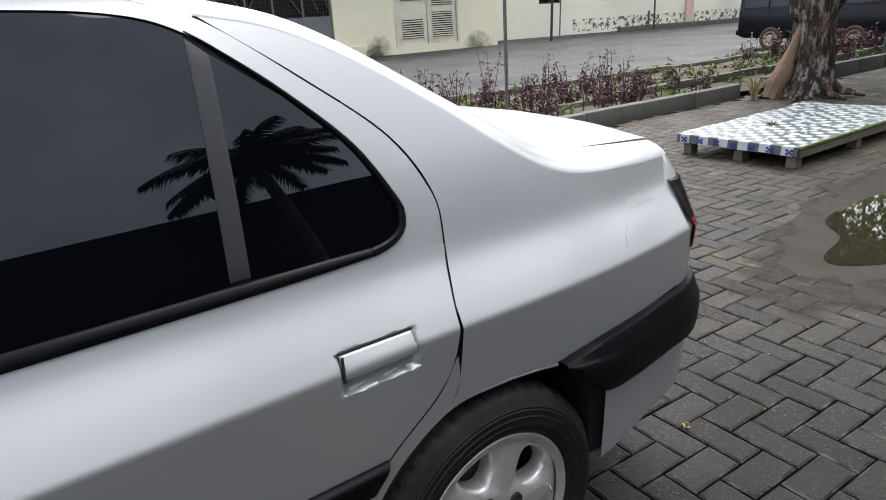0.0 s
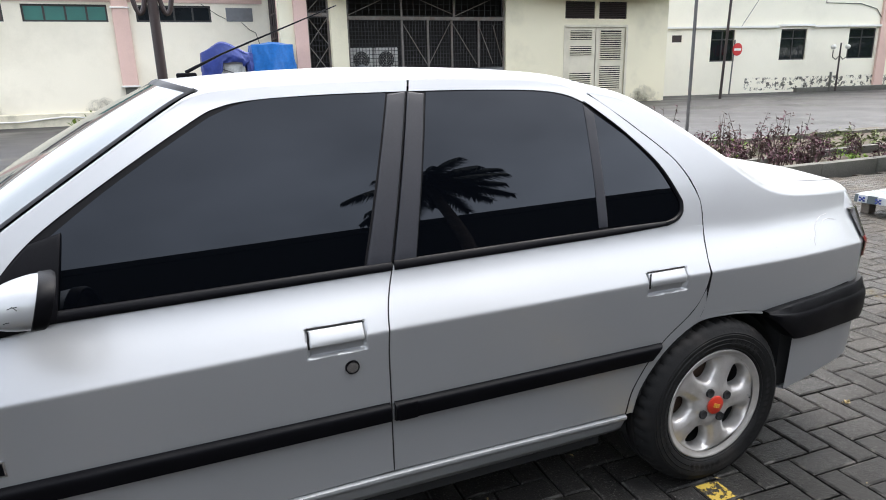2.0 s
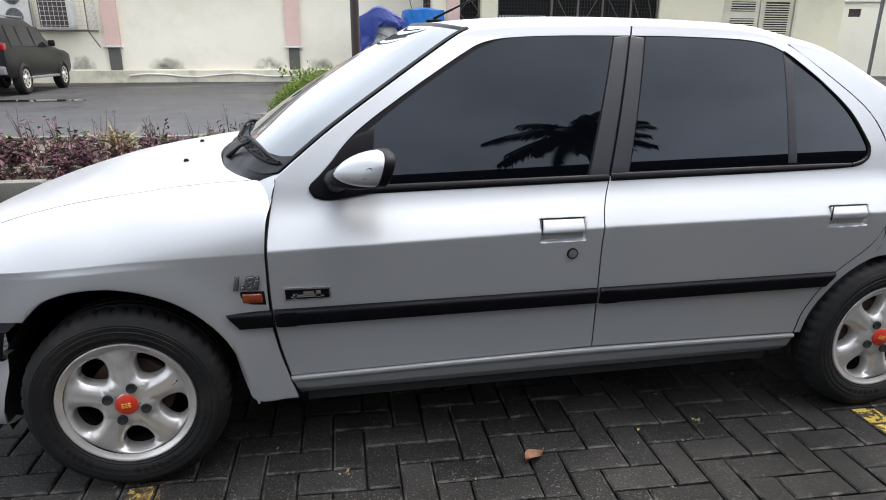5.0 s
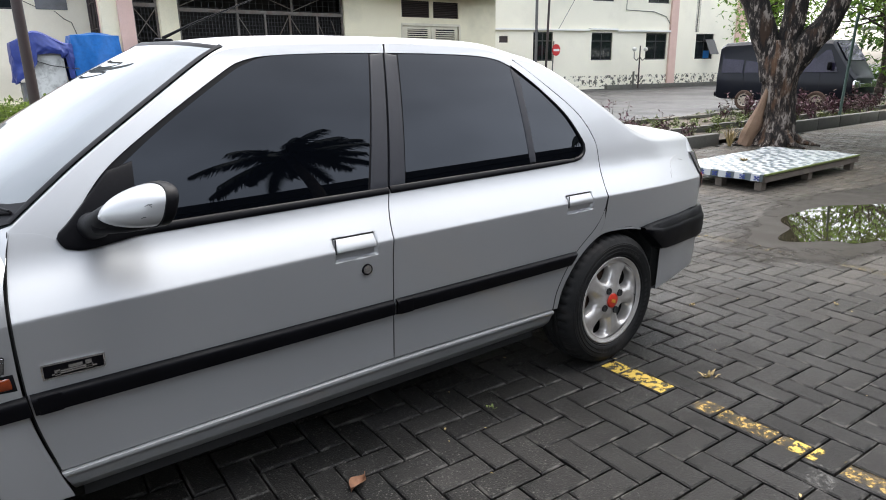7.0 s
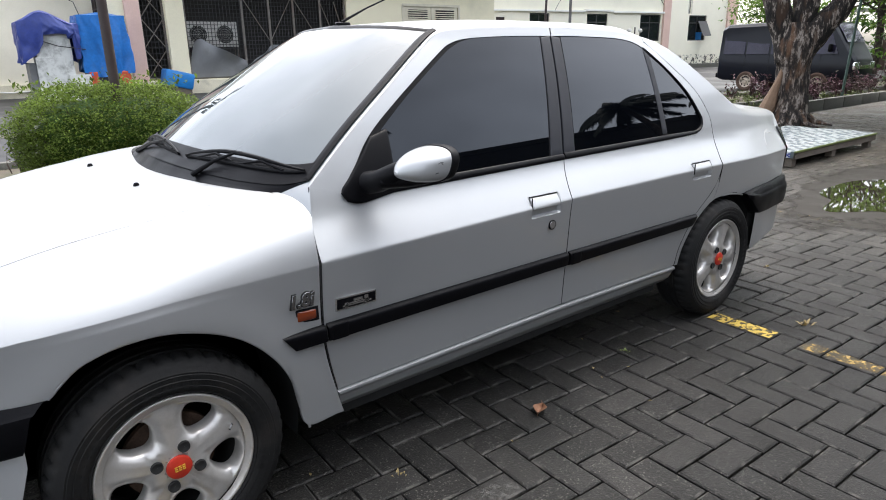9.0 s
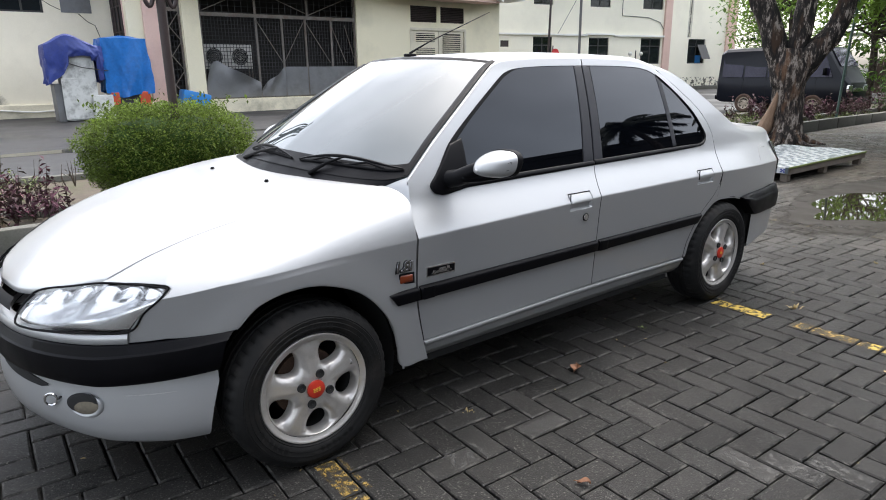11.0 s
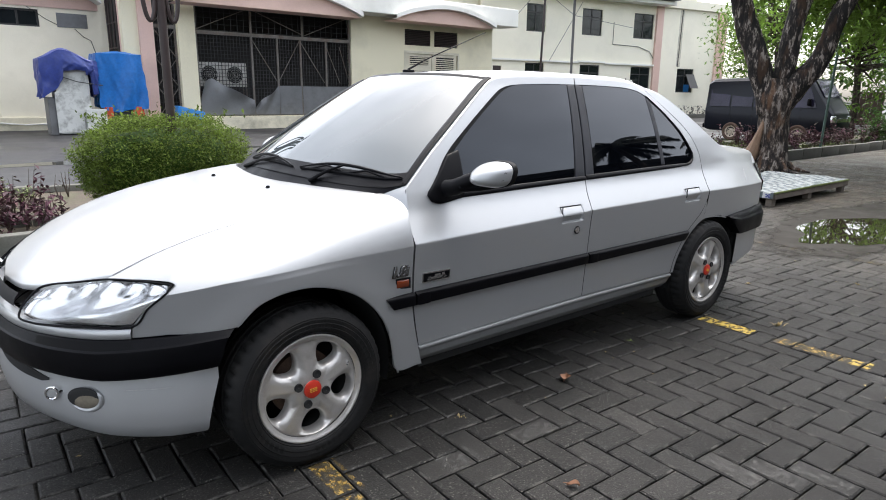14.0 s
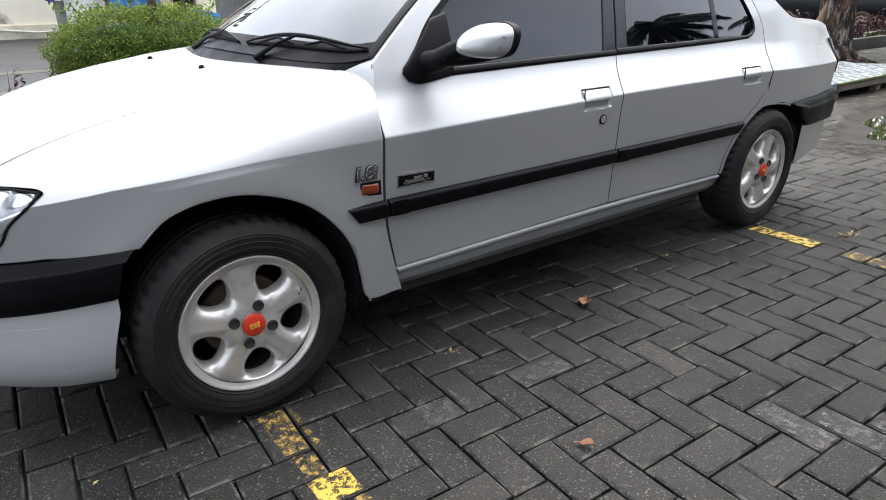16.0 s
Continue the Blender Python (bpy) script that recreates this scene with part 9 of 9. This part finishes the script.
cart = thing("covered_cart", (2.9, 20.6, 0), "white peeling stall cabinet under a navy tarpaulin", "cart")
part("cabinet", block(2.35, 3.25, 20.35, 21.15, 0.02, 2.15, 0.015), PEEL, cart, "peeling white cabinet", smooth=False)
part("cabinet_door", block(2.30, 3.02, 20.31, 20.345, 0.06, 1.25, 0.01), PEEL, cart, "peeling white door", smooth=False)
part("side_board", block(2.12, 2.33, 20.4, 21.1, 0.0, 1.1, 0.01), SHEET, cart, "grey side boards", smooth=False)
part("side_board", block(3.06, 3.62, 20.2, 20.3, 0.02, 0.75, 0.01), PEEL, cart, "leaning white board", smooth=False)
draped(2.0, 3.48, 20.22, 21.2, 2.22, 1.70, TARP_NAVY, "tarpaulin", "creased navy tarpaulin", cart, 3.3, 0.22, 0.30, 0.42, lambda q: 0.12 if 0.4 < q < 0.8 else (-0.60 if q > 0.9 else -0.62 * max(0, 1 - q / 0.4) ** 0.6))
part("rope", tube([(2.35, 20.3, 1.75), (2.9, 20.22, 1.55), (3.6, 20.25, 1.45)], 0.014, 6), DARK_METAL, cart, "dark rope")
cart2 = thing("covered_cart", (4.15, 20.7, 0), "stall cabinet under a bright blue tarpaulin", "cart")
part("cabinet", block(3.62, 4.72, 20.4, 21.15, 0.02, 2.2, 0.015), DARK_METAL, cart2, "dark cabinet", smooth=False)
draped(3.5, 4.78, 20.3, 21.2, 2.40, 0.72, TARP_BLUE, "tarpaulin", "creased bright blue tarpaulin", cart2, 8.2, 0.30, 0.0, 0.5, lambda q: -0.12 * math.sin(3.1 * q) + 0.1)
draped(3.60, 3.82, 20.30, 20.5, 0.80, 0.42, ORANGE, "cloth", "orange cloth under the tarpaulin", cart2, 1.2, 0.15)
draped(4.42, 4.72, 20.30, 20.5, 0.80, 0.38, ORANGE, "cloth", "orange cloth under the tarpaulin", cart2, 2.2, 0.15)
bin_ = thing("plastic_tub", (6.2, 20.6, 0), "blue plastic tub tipped by the gate", "tub")
part("shell", block(5.75, 6.65, 20.4, 21.0, 0.25, 0.75, 0.05, Matrix.Translation((6.2, 20.7, 0.5)) @ Matrix.Rotation(radians(14), 4, "Y") @ Matrix.Translation((-6.2, -20.7, -0.5))), BLUE_PLASTIC, bin_, "blue plastic shell")
part("crate", block(5.85, 6.55, 20.45, 20.95, 0.0, 0.32, 0.01), OLD_WOOD, bin_, "wooden crate under the tub", smooth=False)

# ---- low platform with a table cloth ----
plat = thing("platform", (8.1, 2.1, 0), "low weathered wooden platform covered with a patterned cloth", "platform")
for x in (7.02, 8.05, 9.15):
    for y in (1.66, 2.10, 2.58):
        part("leg", block(x - 0.05, x + 0.05, y - 0.04, y + 0.04, 0.0, 0.090, 0.006), OLD_WOOD, plat, smooth=False)
for y in (1.62, 2.10, 2.60):
    part("beam", block(6.97, 9.24, y - 0.025, y + 0.025, 0.087, 0.155, 0.005), OLD_WOOD, plat, smooth=False)
for k in range(9):
    part("plank", block(6.96, 9.25, 1.60 + k * 0.116, 1.708 + k * 0.116, 0.156, 0.174, 0.003), OLD_WOOD, plat, smooth=False)
bm = bmesh.new()
nx_, ny_ = 70, 36
grid = []
for j in range(ny_ + 1):
    row = []
    for i in range(nx_ + 1):
        x, y = 6.93 + 2.30 * i / nx_, 1.60 + 1.07 * j / ny_
        z = 0.179 + 0.012 * max(0, noise.noise((x * 4, y * 5, 0))) + 0.022 * max(0, noise.noise((x * 1.6 + 3, y * 2.2, 1))) * (x > 8.0)
        if i == 0:
            z -= 0.075
        elif i == 1:
            x, z = 6.938, 0.176
        row.append(bm.verts.new((x, y, z)))
    grid.append(row)
for j in range(ny_):
    for i in range(nx_):
        bm.faces.new((grid[j][i], grid[j][i + 1], grid[j + 1][i + 1], grid[j + 1][i]))
cloth = part("tablecloth", bm, CLOTH, None)
tagged(cloth, "patterned white and blue plastic cloth on the platform", "cloth")
bm = block(6.94, 9.24, 1.583, 1.600, 0.160, 0.182, 0.004)
hem = part("hem", bm, GRASS, cloth, "yellow-green hem", smooth=False)
bm = bmesh.new()
for k in range(7):
    y = 1.66 + k * 0.155
    for dy, dz in ((0, 0), (0.018, 0.014), (-0.018, 0.014), (0.018, -0.014), (-0.018, -0.014)):
        block(6.921, 6.926, y + dy - 0.010, y + dy + 0.010, 0.137 + dz - 0.008, 0.137 + dz + 0.008, 0, None, bm)
part("border_motifs", bm, TARP_NAVY, cloth, "blue motifs along the edge", smooth=False)
tuft((7.75, 2.25, 0.180), 40, 0.04, DRY_LEAF, "small heap of dry grass on the cloth", 91, 1.8)


# ---- parked van and jeep ----
def hull(name, sections, mat, parent, label, sharp=30):
    """A body skinned over cross sections, each a list of (y, z) at its x."""
    v, f = [], []
    m = len(sections[0][1])
    for x, ring in sections:
        v += [(x, y, z) for y, z in ring]
    for i in range(len(sections) - 1):
        for k in range(m):
            f.append((i * m + k, (i + 1) * m + k, (i + 1) * m + (k + 1) % m, i * m + (k + 1) % m))
    f.append(tuple(range(m))), f.append(tuple((len(sections) - 1) * m + k for k in range(m))[::-1])
    return v, f


def body_ring(w, z0, z1, zb, top):
    """Half widths: w at the waist, top at the roof; z0 sill, zb waist, z1 roof."""
    return [(-w * 0.94, z0), (w * 0.94, z0), (w, z0 + 0.12), (w, zb), (w * 0.97, zb + 0.05), (top + 0.05, z1 - 0.10), (top - 0.03, z1 - 0.02), (top - 0.14, z1), (-top + 0.14, z1), (-top + 0.03, z1 - 0.02), (-top - 0.05, z1 - 0.10), (-w * 0.97, zb + 0.05), (-w, zb), (-w, z0 + 0.12)]


def road_wheel(at, r, w, parent, hub_mat, tyre_mat, label):
    """A wheel whose axle runs along the body's width (local y)."""
    v, f = revolve([(r * 0.60, 0.02), (r * 0.66, 0.0), (r * 0.85, -0.012), (r * 0.97, 0.01), (r, 0.04), (r, w - 0.04), (r * 0.9, w), (r * 0.5, w)], 36, "y", at)
    ty = add_mesh("tyre", v, f, tyre_mat, parent, label)
    v, f = revolve([(0.002, 0.0), (r * 0.18, -0.005), (r * 0.22, 0.02), (r * 0.42, 0.03), (r * 0.52, 0.012), (r * 0.62, 0.004)], 30, "y", at)
    add_mesh("hub", v, f, hub_mat, ty, "dusty wheel disc")
    for k in range(8):
        a = 2 * math.pi * k / 8
        v, f = revolve([(0.001, 0.0), (r * 0.07, 0.0), (r * 0.075, 0.02)], 8, "y", (at[0] + r * 0.45 * math.cos(a), at[1] + 0.010, at[2] + r * 0.45 * math.sin(a)))
        add_mesh("vent_hole", v, f, GAP, ty)
    return ty


def place_all(root, m):
    for o in root.children:
        o.data.transform(m)
        for c in o.children:
            c.data.transform(m)


van = thing("van", (0, 0, 0), "dark blue-black minibus with tinted windows and muddy wheels", "van")
secs = []
for x, w, z0, z1, zb, top in ((0.0, 0.66, 0.36, 1.66, 0.95, 0.52), (0.04, 0.70, 0.34, 1.78, 0.95, 0.58), (0.2, 0.715, 0.30, 1.86, 0.95, 0.62), (1.2, 0.72, 0.28, 1.88, 0.95, 0.63), (2.4, 0.72, 0.28, 1.87, 0.95, 0.62), (3.08, 0.72, 0.28, 1.83, 0.95, 0.60), (3.46, 0.71, 0.28, 1.28, 0.95, 0.62), (3.60, 0.70, 0.28, 1.06, 0.92, 0.62), (3.69, 0.67, 0.30, 0.94, 0.82, 0.58), (3.73, 0.60, 0.36, 0.86, 0.74, 0.52)):
    secs.append((x, body_ring(w, z0, z1, zb, top)))
v, f = hull("body", secs, VAN_PAINT, van, "")
add_mesh("body", v, f, VAN_PAINT, van, "dark glossy van body", sharp=25)
for a, b, c in ((0.16, 0.80, 0.0), (0.86, 1.50, 0.0), (1.56, 2.10, 0.0), (2.16, 3.08, 0.24)):
    for sg in (-1, 1):
        z0, z1 = 1.03, 1.58
        y0, y1 = sg * 0.708, sg * 0.652
        bm = bmesh.new()
        q = [bm.verts.new(p) for p in ((a, y0, z0), (b + c, y0, z0), (b, y1, z1), (a, y1, z1))]
        r = [bm.verts.new((p.co.x, p.co.y - sg * 0.02, p.co.z)) for p in q]
        bm.faces.new(q), bm.faces.new(r[::-1])
        for k in range(4):
            bm.faces.new((q[k], r[k], r[(k + 1) % 4], q[(k + 1) % 4]))
        bm.transform(Matrix.Translation((0, sg * 0.012, 0)))
        bmesh.ops.recalc_face_normals(bm, faces=bm.faces)
        part("window", bm, VAN_GLASS, van, "purple-tinted side window", smooth=False)
bm = bmesh.new()
bm.faces.new([bm.verts.new(p) for p in ((3.44, -0.58, 1.31), (3.44, 0.58, 1.31), (3.12, 0.52, 1.775), (3.12, -0.52, 1.775))])
bm.transform(Matrix.Translation((0.012, 0, 0.014)))
part("windscreen", bm, VAN_GLASS, van, "van windscreen", smooth=False)
part("bumper", block(-0.06, 0.10, -0.66, 0.66, 0.36, 0.50, 0.03), BLACK_PLASTIC, van, "black rear bumper")
part("bumper", block(3.62, 3.80, -0.68, 0.68, 0.32, 0.48, 0.03), BLACK_PLASTIC, van, "black front bumper")
part("trim_line", block(0.1, 3.3, 0.722, 0.730, 0.90, 0.925), DARK_METAL, van, "side trim line", smooth=False)
for sg in (-1, 1):
    part("headlight", block(3.60, 3.745, sg * 0.52 - 0.15, sg * 0.52 + 0.15, 0.62, 0.82, 0.03), REFLECTOR, van, "van headlight")
    part("door_mirror", block(3.10, 3.18, sg * 0.80 - 0.07, sg * 0.80 + 0.07, 1.08, 1.28, 0.03), BLACK_PLASTIC, van, "black mirror")
part("grille", block(3.70, 3.745, -0.34, 0.34, 0.64, 0.74, 0.005), CHROME, van, "chrome grille bar", smooth=False)
for x in (0.92, 2.88):
    for sg in (-1, 1):
        t = road_wheel((x, 0.0, 0.28), 0.28, 0.17, van, HUB, MUD_TYRE, "muddy tyre")
        m = Matrix.Translation((0, sg * 0.735 if sg < 0 else 0.735, 0)) @ Matrix.Diagonal((1, -sg, 1, 1))
        t.data.transform(m)
        for c in t.children:
            c.data.transform(m)
for d in (0.84, 1.53, 2.13, 2.90):
    part("door_seam", block(d - 0.004, d + 0.004, -0.7235, 0.7235, 0.34, 1.0), GAP, van, "door seam", smooth=False)
place_all(van, Matrix.Translation((19.28, 9.12, 0)) @ Matrix.Rotation(radians(-90), 4, "Z"))
van.location = (0, 0, 0)

SUV_GLASS = material("dark_car_glass", (0.008, 0.009, 0.011), 0.05, spec=0.22, vary=0.2, scale=2)
suv = thing("jeep", (0, 0, 0), "black off-road estate car with silver wheels", "car")
secs = []
for x, w, z0, z1, zb, top in ((0.0, 0.80, 0.55, 1.30, 1.10, 0.74), (0.05, 0.88, 0.50, 1.55, 1.12, 0.70), (0.25, 0.91, 0.42, 1.78, 1.12, 0.66), (0.7, 0.92, 0.40, 1.84, 1.12, 0.66), (2.2, 0.92, 0.38, 1.83, 1.10, 0.65), (2.75, 0.92, 0.38, 1.68, 1.08, 0.66), (3.35, 0.92, 0.38, 1.22, 1.05, 0.72), (4.2, 0.90, 0.40, 1.12, 0.98, 0.70), (4.6, 0.86, 0.44, 1.00, 0.90, 0.66), (4.76, 0.72, 0.50, 0.86, 0.80, 0.56)):
    secs.append((x, body_ring(w, z0, z1, zb, top)))
v, f = hull("body", secs, SUV_PAINT, suv, "")
add_mesh("body", v, f, SUV_PAINT, suv, "black glossy body", sharp=28)
for a, b, c in ((0.50, 1.10, 0.0), (1.16, 1.95, 0.0), (2.02, 2.70, 0.28)):
    for sg in (-1, 1):
        y0, y1 = sg * 0.888, sg * 0.735
        bm = bmesh.new()
        q = [bm.verts.new(p) for p in ((a, y0, 1.16), (b + c, y0, 1.16), (b, y1, 1.64), (a + 0.06, y1, 1.64))]
        r = [bm.verts.new((p.co.x, p.co.y - sg * 0.03, p.co.z)) for p in q]
        bm.faces.new(q), bm.faces.new(r[::-1])
        for k in range(4):
            bm.faces.new((q[k], r[k], r[(k + 1) % 4], q[(k + 1) % 4]))
        bm.transform(Matrix.Translation((0, sg * 0.016, 0)))
        bmesh.ops.recalc_face_normals(bm, faces=bm.faces)
        part("window", bm, SUV_GLASS, suv, "dark side window", smooth=False)
bm = bmesh.new()
bm.faces.new([bm.verts.new(p) for p in ((0.03, -0.62, 1.27), (0.03, 0.62, 1.27), (0.22, 0.50, 1.68), (0.22, -0.50, 1.68))])
bm.transform(Matrix.Translation((-0.03, 0, 0.01)))
part("rear_window", bm, SUV_GLASS, suv, "dark rear window", smooth=False)
part("rear_garnish", block(-0.03, 0.02, -0.62, 0.62, 1.12, 1.16, 0.005), CHROME, suv, "chrome strip", smooth=False)
part("number_plate", block(-0.03, 0.0, -0.24, 0.24, 0.96, 1.08), BLACK_PLASTIC, suv, "plate with unreadable bars", smooth=False)
bm = bmesh.new()
for k in range(5):
    block(-0.034, -0.0305, -0.19 + k * 0.085, -0.13 + k * 0.085, 1.0, 1.045, 0, None, bm)
part("plate_bars", bm, WHITE_PAINT, suv, "pale bars", smooth=False)
for sg in (-1, 1):
    part("tail_lamp", block(-0.045, 0.20, sg * 0.70 - 0.20, sg * 0.70 + 0.20, 1.06, 1.24, 0.03), RED_LENS, suv, "red tail lamp")
    part("door_mirror", block(2.80, 2.90, sg * 1.02 - 0.09, sg * 1.02 + 0.09, 1.16, 1.32, 0.03), SUV_PAINT, suv, "black mirror")
    part("roof_rail", rod((0.5, sg * 0.58, 1.88), (2.2, sg * 0.58, 1.87), 0.02), SHEET, suv, "roof rail")
    part("side_step", block(1.2, 3.2, sg * 0.93 - 0.06, sg * 0.93 + 0.06, 0.36, 0.42, 0.01), SHEET, suv, "grey side step")
part("spoiler", block(0.12, 0.42, -0.60, 0.60, 1.80, 1.85, 0.015), SUV_PAINT, suv, "roof spoiler")
part("bumper", block(-0.10, 0.12, -0.86, 0.86, 0.50, 0.70, 0.03), SHEET, suv, "grey rear bumper")
for x in (0.95, 3.70):
    for sg in (-1, 1):
        t = road_wheel((x, 0.0, 0.38), 0.38, 0.24, suv, ALLOY, TYRE, "black tyre")
        m = Matrix.Translation((0, sg * 0.95, 0)) @ Matrix.Diagonal((1, -sg, 1, 1))
        t.data.transform(m)
        for c in t.children:
            c.data.transform(m)
place_all(suv, Matrix.Translation((-8.1, 16.9, 0)) @ Matrix.Rotation(radians(90), 4, "Z") @ Matrix.Diagonal((1, 1, 1.07, 1)))

for ob in list(scene.objects):
    if ob.type == "MESH" and ob.name.split(".")[0] in ("sprout_mass", "foliage", "twigs", "twig_mass", "crown", "bar_mesh", "brace_work", "roots", "legs", "scratch_marks", "scuff_marks", "border_motifs", "lattice", "stems"):
        tagged(ob, kind="stuff")
